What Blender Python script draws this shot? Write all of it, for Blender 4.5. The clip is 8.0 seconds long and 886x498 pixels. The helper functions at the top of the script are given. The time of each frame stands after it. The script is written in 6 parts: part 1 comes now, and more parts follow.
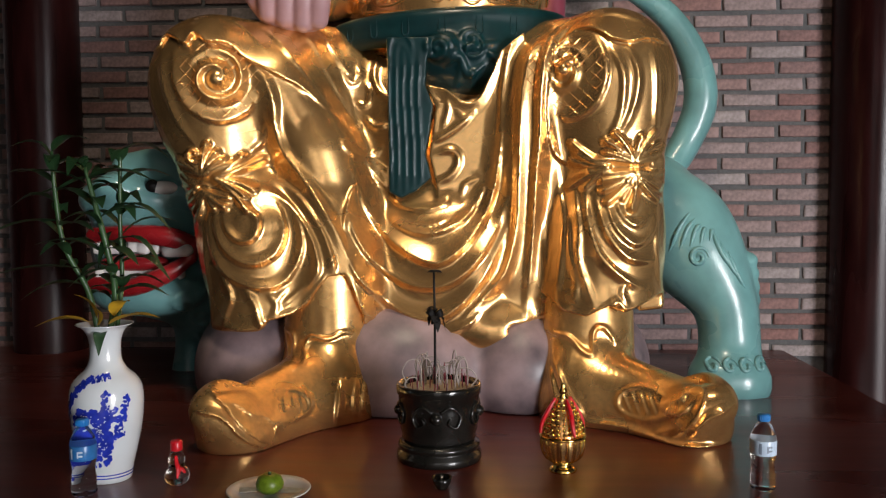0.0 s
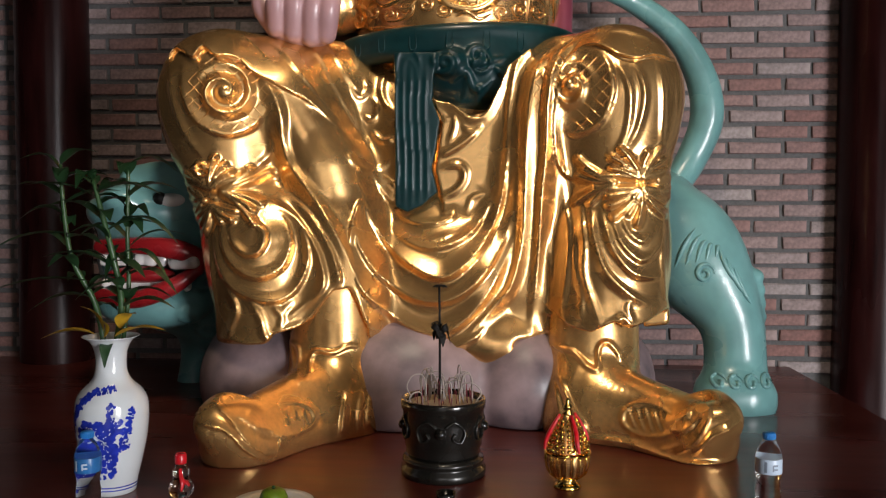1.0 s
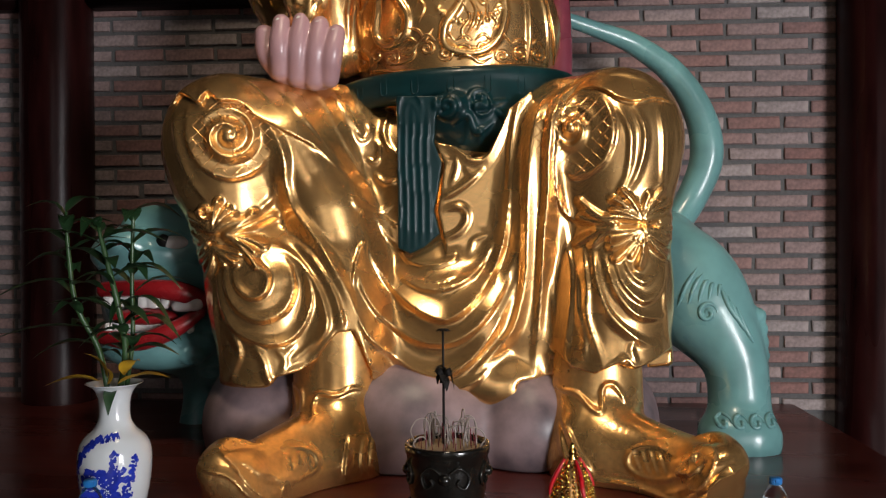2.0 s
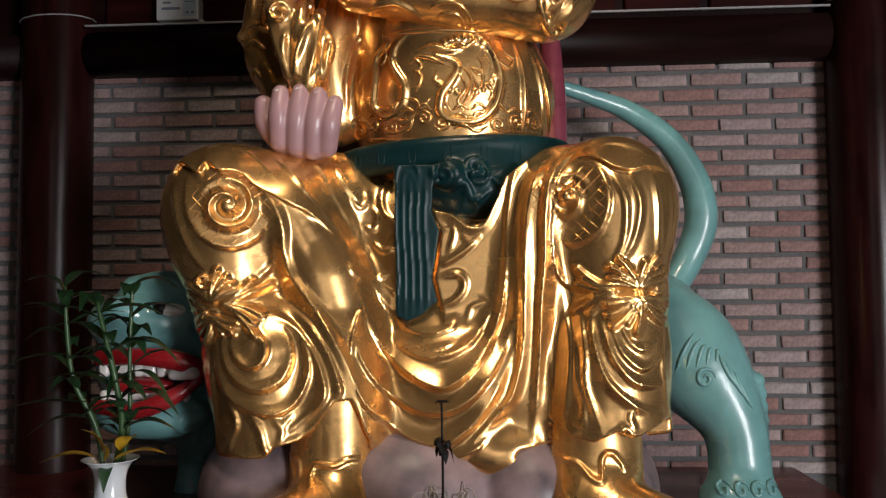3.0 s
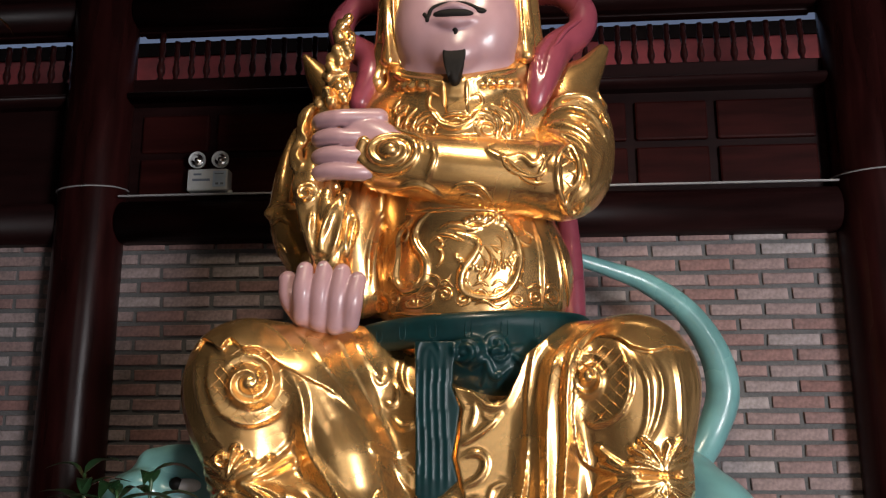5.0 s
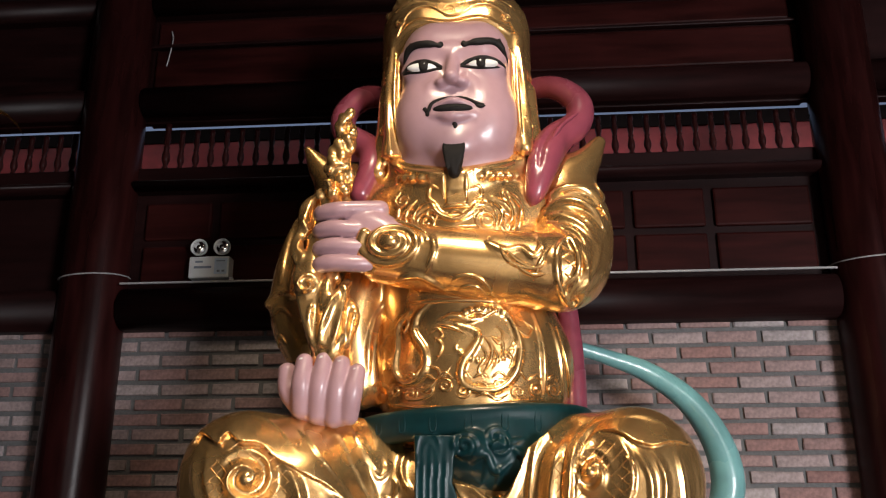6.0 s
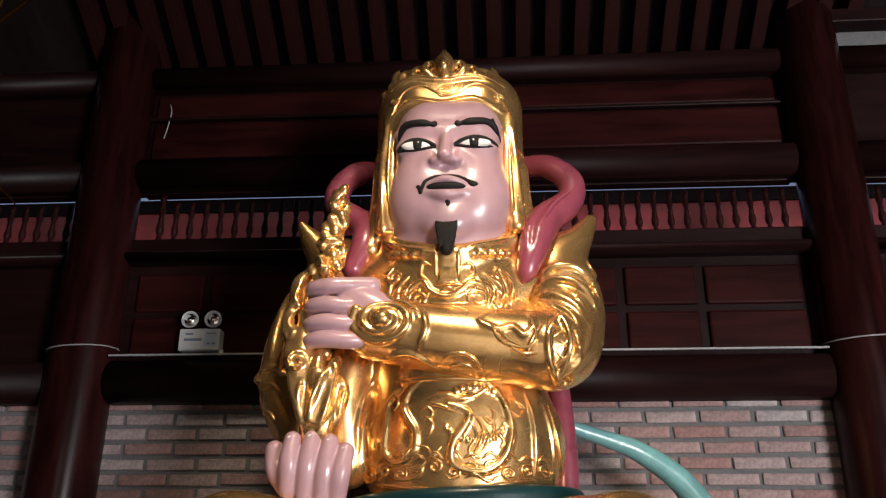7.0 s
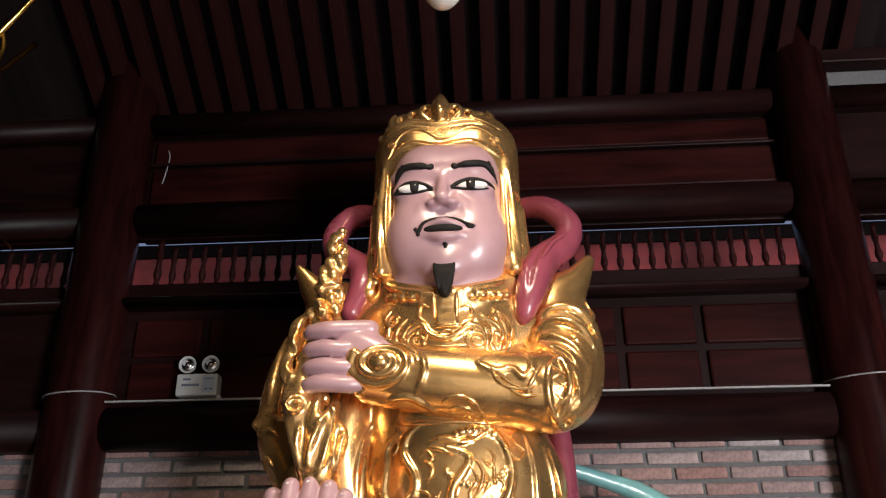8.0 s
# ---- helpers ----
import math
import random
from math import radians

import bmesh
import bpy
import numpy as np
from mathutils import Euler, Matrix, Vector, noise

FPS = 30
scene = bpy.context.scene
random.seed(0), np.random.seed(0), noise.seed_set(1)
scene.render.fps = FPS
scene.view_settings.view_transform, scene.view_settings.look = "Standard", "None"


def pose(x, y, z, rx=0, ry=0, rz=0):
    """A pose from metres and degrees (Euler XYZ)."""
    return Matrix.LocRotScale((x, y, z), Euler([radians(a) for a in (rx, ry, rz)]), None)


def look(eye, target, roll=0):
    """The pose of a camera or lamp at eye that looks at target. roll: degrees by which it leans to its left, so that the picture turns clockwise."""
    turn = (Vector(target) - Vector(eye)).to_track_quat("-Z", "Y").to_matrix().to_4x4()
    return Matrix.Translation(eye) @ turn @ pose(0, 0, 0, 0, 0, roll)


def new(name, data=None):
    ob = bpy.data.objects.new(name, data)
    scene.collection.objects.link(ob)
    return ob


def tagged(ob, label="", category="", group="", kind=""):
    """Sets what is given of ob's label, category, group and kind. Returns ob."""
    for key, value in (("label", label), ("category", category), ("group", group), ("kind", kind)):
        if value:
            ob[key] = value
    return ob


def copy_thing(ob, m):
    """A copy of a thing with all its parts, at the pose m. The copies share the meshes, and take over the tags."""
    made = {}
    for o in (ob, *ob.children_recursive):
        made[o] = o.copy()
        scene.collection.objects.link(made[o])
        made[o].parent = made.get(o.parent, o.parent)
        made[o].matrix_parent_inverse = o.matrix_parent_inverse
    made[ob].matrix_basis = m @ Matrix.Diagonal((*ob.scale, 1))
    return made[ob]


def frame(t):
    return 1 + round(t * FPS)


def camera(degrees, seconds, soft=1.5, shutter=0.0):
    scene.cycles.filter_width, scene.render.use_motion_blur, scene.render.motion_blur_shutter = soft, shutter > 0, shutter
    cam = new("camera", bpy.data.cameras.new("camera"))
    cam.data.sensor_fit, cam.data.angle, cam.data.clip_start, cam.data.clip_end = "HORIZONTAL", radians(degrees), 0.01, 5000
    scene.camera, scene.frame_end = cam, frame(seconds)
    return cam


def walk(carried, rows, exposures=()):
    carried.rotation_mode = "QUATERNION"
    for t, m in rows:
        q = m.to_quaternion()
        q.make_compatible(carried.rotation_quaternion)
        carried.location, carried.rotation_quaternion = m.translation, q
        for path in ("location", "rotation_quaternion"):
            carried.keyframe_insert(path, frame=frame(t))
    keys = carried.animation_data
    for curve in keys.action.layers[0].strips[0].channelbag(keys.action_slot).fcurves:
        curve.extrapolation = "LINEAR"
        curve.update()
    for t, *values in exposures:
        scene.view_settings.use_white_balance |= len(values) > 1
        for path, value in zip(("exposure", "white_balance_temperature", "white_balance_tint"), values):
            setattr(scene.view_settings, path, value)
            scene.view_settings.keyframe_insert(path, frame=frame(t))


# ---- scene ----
cam = camera(54.8, 8.0, soft=1.2)
PATH = [
    (0, (0.283, 0.192, 1.625), (0.166, 2.184, 1.503), -0.3),
    (0.5, (0.281, 0.19, 1.627), (0.158, 2.183, 1.515), -0.0),
    (1, (0.284, 0.188, 1.633), (0.153, 2.182, 1.539), 0.1),
    (2.5, (0.274, 0.175, 1.695), (0.147, 2.171, 1.728), -0.4),
    (3, (0.27, 0.169, 1.722), (0.15, 2.163, 1.822), -0.5),
    (3.5, (0.262, 0.159, 1.751), (0.144, 2.148, 1.925), 0.0),
    (4, (0.255, 0.149, 1.779), (0.13, 2.13, 2.025), 0.5),
    (4.5, (0.251, 0.139, 1.808), (0.112, 2.105, 2.145), 0.2),
    (6, (0.258, 0.104, 1.889), (0.11, 2.006, 2.489), -0.1),
    (6.5, (0.264, 0.094, 1.913), (0.126, 1.97, 2.591), 0.2),
    (7, (0.266, 0.09, 1.922), (0.136, 1.94, 2.671), 0.4),
    (7.5, (0.267, 0.087, 1.924), (0.141, 1.915, 2.727), 0.1),
    (8, (0.266, 0.084, 1.925), (0.144, 1.897, 2.762), -0.3),
]
walk(cam, [(t, look(eye, target, roll)) for t, eye, target, roll in PATH], exposures=[(0, -0.38), (1, -0.42), (2.5, -0.66), (4.5, -0.45), (6, -0.12), (8, 0.06)])

# ---- light: daylight from the open front of the hall, a warm lamp over the statue ----
world = bpy.data.worlds.new("sky")
scene.world = world
world.use_nodes = True
wn = world.node_tree.nodes
sky = wn.new("ShaderNodeTexSky")
sky.sky_type, sky.sun_disc = "NISHITA", False
sky.sun_elevation, sky.sun_rotation = radians(50), radians(160)
sky.air_density, sky.dust_density, sky.ozone_density = 0.5, 8.0, 0.0
world.node_tree.links.new(sky.outputs[0], wn["Background"].inputs[0])
wn["Background"].inputs[1].default_value = 0.15


def area_lamp(name, eye, target, sx, sy, watts, colour):
    data = bpy.data.lights.new(name, "AREA")
    data.shape, data.size, data.size_y, data.energy, data.color = "RECTANGLE", sx, sy, watts, colour
    ob = new(name, data)
    ob.matrix_world = look(eye, target)
    return tagged(ob, kind="structure")


area_lamp("doorway_daylight", (0.3, -3.95, 1.9), (0.3, 3, 1.8), 2.0, 3.3, 15, (0.97, 0.965, 1.0))
area_lamp("doorway_daylight", (5.3, -3.95, 1.5), (2.0, 3, 1.3), 1.9, 2.6, 760, (0.97, 0.965, 1.0))
# added fill lamp behind the balusters, brightens the red wall; no fixture or opening there
area_lamp("screen_fill_lamp", (0, 4.72, 4.6), (0, 5.0, 3.4), 8.0, 0.3, 9, (0.95, 0.96, 1.0))
data = bpy.data.lights.new("ceiling_spot", "SPOT")
data.energy, data.color, data.spot_size, data.spot_blend, data.shadow_soft_size = 500, (1.0, 0.82, 0.61), radians(52), 1.0, 0.3
spot = new("ceiling_spot", data)
spot.matrix_world = look((0.3, 1.1, 5.3), (0.08, 3.1, 2.6))
tagged(spot, kind="structure")

# ---- materials ----
def material(name, colour, rough=0.5, metal=0.0, grain=30.0, vary=0.25, bump=0.2, rough_vary=0.12, coat=0.0, stretch=(1, 1, 1), second=None, big=3.0, random_tint=0.0, island=False, spec=0.5):
    m = bpy.data.materials.new(name)
    m.use_nodes = True
    n, l = m.node_tree.nodes, m.node_tree.links
    b = n["Principled BSDF"]
    tc = n.new("ShaderNodeTexCoord")
    mp = n.new("ShaderNodeMapping")
    mp.inputs["Scale"].default_value = stretch
    l.new(tc.outputs["Object"], mp.inputs[0])
    fine, wide = n.new("ShaderNodeTexNoise"), n.new("ShaderNodeTexNoise")
    fine.inputs["Scale"].default_value, fine.inputs["Detail"].default_value = grain, 6
    wide.inputs["Scale"].default_value, wide.inputs["Detail"].default_value = big, 4
    l.new(mp.outputs[0], fine.inputs[0]), l.new(mp.outputs[0], wide.inputs[0])
    mix = n.new("ShaderNodeMath")
    mix.operation = "ADD"
    l.new(fine.outputs[0], mix.inputs[0]), l.new(wide.outputs[0], mix.inputs[1])
    ramp = n.new("ShaderNodeValToRGB")
    c2 = second or tuple(c * (1 - vary) for c in colour)
    c1 = tuple(min(1, c * (1 + vary)) for c in colour)
    ramp.color_ramp.elements[0].position, ramp.color_ramp.elements[1].position = 0.35, 0.65
    ramp.color_ramp.elements[0].color, ramp.color_ramp.elements[1].color = (*c2, 1), (*c1, 1)
    half = n.new("ShaderNodeMath")
    half.operation, half.inputs[1].default_value = "MULTIPLY", 0.5
    l.new(mix.outputs[0], half.inputs[0]), l.new(half.outputs[0], ramp.inputs[0])
    colour_out = ramp.outputs[0]
    if random_tint:
        info = n.new("ShaderNodeNewGeometry" if island else "ShaderNodeObjectInfo")
        hsv = n.new("ShaderNodeHueSaturation")
        rng = n.new("ShaderNodeMapRange")
        rng.inputs[3].default_value, rng.inputs[4].default_value = 1 - random_tint, 1 + random_tint
        rng2 = n.new("ShaderNodeMapRange")
        rng2.inputs[3].default_value, rng2.inputs[4].default_value = 1.6, 0.45
        chance = info.outputs["Random Per Island" if island else "Random"]
        l.new(chance, rng.inputs[0]), l.new(chance, rng2.inputs[0])
        l.new(rng.outputs[0], hsv.inputs["Value"]), l.new(rng2.outputs[0], hsv.inputs["Saturation"])
        l.new(colour_out, hsv.inputs["Color"])
        colour_out = hsv.outputs[0]
    l.new(colour_out, b.inputs["Base Color"])
    rr = n.new("ShaderNodeMapRange")
    rr.inputs[1].default_value, rr.inputs[2].default_value = 0.3, 0.7
    rr.inputs[3].default_value, rr.inputs[4].default_value = max(0.02, rough - rough_vary), min(1, rough + rough_vary)
    l.new(wide.outputs[0], rr.inputs[0]), l.new(rr.outputs[0], b.inputs["Roughness"])
    b.inputs["Metallic"].default_value = metal
    b.inputs["Specular IOR Level"].default_value = spec
    b.inputs["Coat Weight"].default_value = coat
    b.inputs["Coat Roughness"].default_value = 0.12
    if bump:
        bp = n.new("ShaderNodeBump")
        bp.inputs["Strength"].default_value, bp.inputs["Distance"].default_value = bump, 0.004
        l.new(half.outputs[0], bp.inputs["Height"]), l.new(bp.outputs[0], b.inputs["Normal"])
    return m


def glass(name, colour, rough=0.05, ior=1.4):
    m = bpy.data.materials.new(name)
    m.use_nodes = True
    b = m.node_tree.nodes["Principled BSDF"]
    b.inputs["Base Color"].default_value = (*colour, 1)
    b.inputs["Roughness"].default_value, b.inputs["Transmission Weight"].default_value, b.inputs["IOR"].default_value = rough, 1.0, ior
    return m


GOLD = material("gold_leaf", (0.95, 0.545, 0.215), 0.25, 0.9, 70, 0.13, 0.06, rough_vary=0.06, big=5)
DULLGOLD = material("dusty_gold_paint", (0.90, 0.51, 0.19), 0.27, 0.84, 60, 0.18, 0.1, rough_vary=0.1, big=6)
GREEN = material("green_enamel", (0.003, 0.025, 0.028), 0.4, 0, 18, 0.3, 0.05, coat=0.05, spec=0.3)
SKIN = material("pink_enamel", (0.40, 0.24, 0.262), 0.33, 0, 14, 0.08, 0.03, coat=0.25, rough_vary=0.06)
PINK = material("magenta_enamel", (0.24, 0.05, 0.075), 0.3, 0, 14, 0.2, 0.05, coat=0.3)
BLACK = material("black_paint", (0.010, 0.008, 0.007), 0.6, 0, 60, 0.3, 0.2, spec=0.2)
WHITE = material("white_enamel", (0.75, 0.73, 0.70), 0.2, 0, 20, 0.05, 0.02, coat=0.4)
TEAL = material("teal_enamel", (0.15, 0.33, 0.33), 0.3, 0, 9, 0.2, 0.06, coat=0.3)
RED = material("red_enamel", (0.28, 0.012, 0.016), 0.28, 0, 14, 0.2, 0.05, coat=0.3)
ROCK = material("grey_pink_plaster", (0.30, 0.215, 0.22), 0.45, 0, 9, 0.2, 0.3, big=6, second=(0.11, 0.085, 0.095))
BRICK = material("red_grey_brick", (0.265, 0.185, 0.175), 0.85, 0, 60, 0.35, 0.7, big=14, random_tint=0.18)
BRICKREST = material("red_grey_brick_far", (0.265, 0.185, 0.175), 0.85, 0, 60, 0.35, 0.7, big=14, random_tint=0.18, island=True)
MORTAR = material("grey_mortar", (0.115, 0.112, 0.112), 0.92, 0, 90, 0.25, 0.8)
WOOD = material("dark_red_lacquered_wood", (0.021, 0.0045, 0.0042), 0.3, 0, 24, 0.5, 0.1, spec=0.18, stretch=(1, 1, 0.12))
WOODX = material("dark_brown_lacquered_beam", (0.011, 0.003, 0.0029), 0.48, 0, 24, 0.5, 0.15, coat=0.0, spec=0.12, stretch=(0.12, 1, 1))
TABLE = material("dark_red_altar_lacquer", (0.085, 0.015, 0.010), 0.3, 0, 20, 0.4, 0.12, coat=0.25, stretch=(0.15, 1, 1))
# raised in tone so the unseen floor bounces daylight up into the gold
STONE = material("pale_floor_stone", (0.42, 0.38, 0.33), 0.35, 0, 20, 0.2, 0.1)
PLASTER = material("cream_plaster", (0.55, 0.50, 0.42), 0.8, 0, 30, 0.1, 0.2)
REDWALL = material("red_painted_wall", (0.26, 0.03, 0.034), 0.6, 0, 12, 0.3, 0.1)
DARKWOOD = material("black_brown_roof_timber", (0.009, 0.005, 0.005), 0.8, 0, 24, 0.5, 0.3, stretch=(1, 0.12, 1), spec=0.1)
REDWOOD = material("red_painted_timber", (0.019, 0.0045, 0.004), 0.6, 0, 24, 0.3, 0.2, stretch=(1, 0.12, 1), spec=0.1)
GREYMETAL = material("grey_cable_strip", (0.28, 0.27, 0.27), 0.5, 0, 40, 0.1, 0.05)


# ---- mesh helpers ----
def mesh_of(name, bm, mats, smooth=False):
    me = bpy.data.meshes.new(name)
    bmesh.ops.recalc_face_normals(bm, faces=bm.faces)
    bm.to_mesh(me)
    bm.free()
    for m in (mats if isinstance(mats, (list, tuple)) else [mats]):
        me.materials.append(m)
    if smooth:
        me.shade_smooth()
    return me


def part(name, bm, mats, parent=None, label="", smooth=False):
    ob = new(name, mesh_of(name, bm, mats, smooth))
    ob.parent = parent
    if label:
        tagged(ob, label)
    return ob


def thing(name, at, label, category, group="", kind=""):
    ob = new(name)
    ob.location = at
    return tagged(ob, label, category, group, kind)


def box(bm, lo, hi, bevel=0.0, mat=0):
    lo, hi = Vector(lo), Vector(hi)
    g = bmesh.ops.create_cube(bm, size=1, matrix=Matrix.Translation((lo + hi) / 2) @ Matrix.Diagonal((*(hi - lo), 1)))
    fs = {f for v in g["verts"] for f in v.link_faces}
    if bevel:
        es = {e for v in g["verts"] for e in v.link_edges}
        r = bmesh.ops.bevel(bm, geom=list(es), offset=bevel, segments=2, profile=0.5, affect="EDGES")
        fs |= set(r["faces"])
    for f in fs:
        if f.is_valid:
            f.material_index = mat
    return bm


def lathe(bm, profile, at=(0, 0, 0), seg=24, mat=0, wob=0.0):
    rings = []
    for r, z in profile:
        rings.append([bm.verts.new((at[0] + r * (1 + wob * math.sin(5 * a + z * 40)) * math.cos(a), at[1] + r * (1 + wob * math.sin(5 * a + z * 40)) * math.sin(a), at[2] + z)) for a in (2 * math.pi * i / seg for i in range(seg))])
    for a, b in zip(rings, rings[1:]):
        for i in range(seg):
            f = bm.faces.new((a[i], a[(i + 1) % seg], b[(i + 1) % seg], b[i]))
            f.material_index, f.smooth = mat, True
    for ring in (rings[0], rings[-1]):
        f = bm.faces.new(ring)
        f.material_index = mat
    return bm


def spline(pts, n):
    """n points along a smooth curve through pts (tuples of any length)."""
    p = np.array(pts, float)
    if len(p) < 3:
        return p[0] + (p[-1] - p[0]) * np.linspace(0, 1, n)[:, None]
    q = np.vstack([2 * p[0] - p[1], p, 2 * p[-1] - p[-2]])
    out = []
    for u in np.linspace(0, len(p) - 1 - 1e-6, n):
        i = int(u)
        f = u - i
        a, b, c, d = q[i:i + 4]
        out.append(0.5 * (2 * b + (c - a) * f + (2 * a - 5 * b + 4 * c - d) * f * f + (3 * b - a - 3 * c + d) * f ** 3))
    return np.array(out)


def pipe(bm, pts, radii, n=20, seg=8, mat=0, flat=1.0):
    """A tube along a smooth curve; radii: one for each point."""
    c = spline(pts, n)
    r = spline([(x,) for x in (radii if isinstance(radii, (list, tuple)) else [radii] * len(pts))], n)[:, 0]
    rings, side = [], None
    for i in range(n):
        t = Vector(c[min(i + 1, n - 1)] - c[max(i - 1, 0)]).normalized()
        if side is None:
            side = t.orthogonal().normalized()
        side = (side - t * side.dot(t)).normalized()
        up = t.cross(side)
        rings.append([bm.verts.new(Vector(c[i]) + float(r[i]) * (math.cos(a) * side + flat * math.sin(a) * up)) for a in (2 * math.pi * k / seg for k in range(seg))])
    for a, b in zip(rings, rings[1:]):
        for k in range(seg):
            f = bm.faces.new((a[k], a[(k + 1) % seg], b[(k + 1) % seg], b[k]))
            f.material_index, f.smooth = mat, True
    for ring in (rings[0], rings[-1]):
        bm.faces.new(ring).material_index = mat
    return bm


# ---- clay: solid forms blended on a grid and skinned ----
class Clay:
    def __init__(self, lo, hi, res):
        self.lo, self.res = np.array(lo, np.float32), res
        self.n = np.ceil((np.array(hi) - lo) / res).astype(int) + 1
        self.d = np.full(self.n, 0.5, np.float32)
        self.wires, self.soften, self.rise, self.sink = [], 2, None, None

    def near(self, lo, hi, pad):
        a = np.clip(np.floor((np.array(lo) - pad - self.lo) / self.res).astype(int), 0, self.n)
        b = np.clip(np.ceil((np.array(hi) + pad - self.lo) / self.res).astype(int) + 1, 0, self.n)
        s = tuple(slice(i, j) for i, j in zip(a, b))
        ax = [(self.lo[i] + self.res * np.arange(a[i], b[i])).astype(np.float32) for i in range(3)]
        return s, ax[0][:, None, None], ax[1][None, :, None], ax[2][None, None, :]

    def blend(self, s, p, k, cut):
        a = self.d[s]
        if cut:
            a, p = -a, p
        h = np.maximum(k - np.abs(a - p), 0) / max(k, 1e-6)
        m = np.minimum(a, p) - h * h * k * 0.25
        self.d[s] = -m if cut else m

    def ball(self, c, r, k=0.03, turn=(0, 0, 0), cut=False):
        r = np.array(r if hasattr(r, "__len__") else (r, r, r), np.float32)
        big = float(max(r))
        s, x, y, z = self.near(np.array(c) - big, np.array(c) + big, k + 3 * self.res)
        m = np.array(Euler([radians(v) for v in turn]).to_matrix().transposed(), np.float32)
        x, y, z = x - c[0], y - c[1], z - c[2]
        u, v, w = (m[i, 0] * x + m[i, 1] * y + m[i, 2] * z for i in range(3))
        k0 = np.sqrt((u / r[0]) ** 2 + (v / r[1]) ** 2 + (w / r[2]) ** 2)
        k1 = np.sqrt((u / r[0] ** 2) ** 2 + (v / r[1] ** 2) ** 2 + (w / r[2] ** 2) ** 2)
        self.blend(s, k0 * (k0 - 1) / np.maximum(k1, 1e-5), k, cut)

    def slab(self, c, half, round_=0.02, k=0.03, turn=(0, 0, 0), cut=False):
        big = float(np.linalg.norm(half))
        s, x, y, z = self.near(np.array(c) - big, np.array(c) + big, k + 3 * self.res)
        m = np.array(Euler([radians(v) for v in turn]).to_matrix().transposed(), np.float32)
        x, y, z = x - c[0], y - c[1], z - c[2]
        q = [np.abs(m[i, 0] * x + m[i, 1] * y + m[i, 2] * z) - (half[i] - round_) for i in range(3)]
        out = np.sqrt(sum(np.maximum(v, 0) ** 2 for v in q)) + np.minimum(np.maximum(q[0], np.maximum(q[1], q[2])), 0) - round_
        self.blend(s, out, k, cut)

    def rope(self, c, r, k=0.02, cut=False):
        """A tube through the rows of c, with a radius for each."""
        pad = float(max(r)) + k + 3 * self.res
        s, x, y, z = self.near(c.min(0), c.max(0), pad)
        shape = (x.shape[0], y.shape[1], z.shape[2])
        best = np.full(shape, 0.5, np.float32)
        for p, q, rp, rq in zip(c, c[1:], r, r[1:]):
            t, xx, yy, zz = self.near(np.minimum(p, q), np.maximum(p, q), pad)
            loc = tuple(slice(a.start - b.start, a.stop - b.start) for a, b in zip(t, s))
            e = (q - p).astype(np.float32)
            px, py, pz = xx - p[0], yy - p[1], zz - p[2]
            h = np.clip((px * e[0] + py * e[1] + pz * e[2]) / max(float(e @ e), 1e-9), 0, 1)
            dd = np.sqrt((px - h * e[0]) ** 2 + (py - h * e[1]) ** 2 + (pz - h * e[2]) ** 2) - (rp + h * (rq - rp))
            best[loc] = np.minimum(best[loc], dd)
        self.blend(s, best, k, cut)

    def limb(self, pts, radii, k=0.03, n=0, cut=False):
        n = n or 6 * len(pts)
        self.rope(spline(pts, n), spline([(a,) for a in radii], n)[:, 0], k, cut)

    def depth(self, x, z):
        i, j = (int(np.clip(round(float((v - self.lo[a]) / self.res)), 0, self.n[a] - 1)) for v, a in ((x, 0), (z, 2)))
        col = self.d[i, :, j]
        q = int(np.argmax(col < 0))
        if not col[q] < 0 or q == 0:
            return None
        f = col[q - 1] / (col[q - 1] - col[q]) if col[q - 1] < 0.1 else 0.5
        return float(self.lo[1] + self.res * (q - 1 + f))

    def fold(self, pts, r=0.012, lift=0.0, k=0.007, cut=False, taper=True, n=0, onto=None):
        """A ridge (or groove) that follows the front of the form, through points (x, z)."""
        n = n or max(6, 5 * len(pts))
        c = spline(pts, n)
        ys = [(onto or self).depth(x, z) for x, z in c]
        known = [y for y in ys if y is not None]
        if not known:
            return
        mid = float(np.median(known))
        keep = [i for i, y in enumerate(ys) if y is not None and abs(y - mid) < 0.22]
        if len(keep) < 3:
            return
        keep = list(range(keep[0], keep[-1] + 1))
        last = mid
        good = []
        for i in keep:
            last = last if ys[i] is None or abs(ys[i] - mid) > 0.22 else ys[i]
            good.append(last)
        ys, c, n = np.array(good), c[keep], len(keep)
        for _ in range(3):
            ys[1:-1] = (ys[:-2] + ys[1:-1] + ys[2:]) / 3
        u = np.linspace(0, 1, n)
        rr = r * (np.minimum(1, 0.35 + 2.6 * np.minimum(u, 1 - u)) if taper else np.ones(n))
        line = np.column_stack([c[:, 0], ys - lift, c[:, 1]])
        if r < 0.0105 and not cut:
            runs, start = [], 0
            for i in range(1, n + 1):
                if i == n or abs(ys[i] - ys[i - 1]) > 0.02:
                    runs.append((start, i))
                    start = i
            a, b = max(runs, key=lambda w: w[1] - w[0])
            if b - a > 3:
                self.wires.append((line[a:b], rr[a:b]))
        else:
            self.rope(line, rr, k, cut)

    def spiral(self, x, z, rx, rz, turns=2.0, r=0.01, start=0.0, way=1, n=36, **more):
        u = np.linspace(0, 1, n)
        a = start + way * 2 * math.pi * turns * u
        self.fold([(x + rx * (1 - 0.88 * v) * math.cos(b), z + rz * (1 - 0.88 * v) * math.sin(b)) for v, b in zip(u, a)], r, n=n * 2, **more)

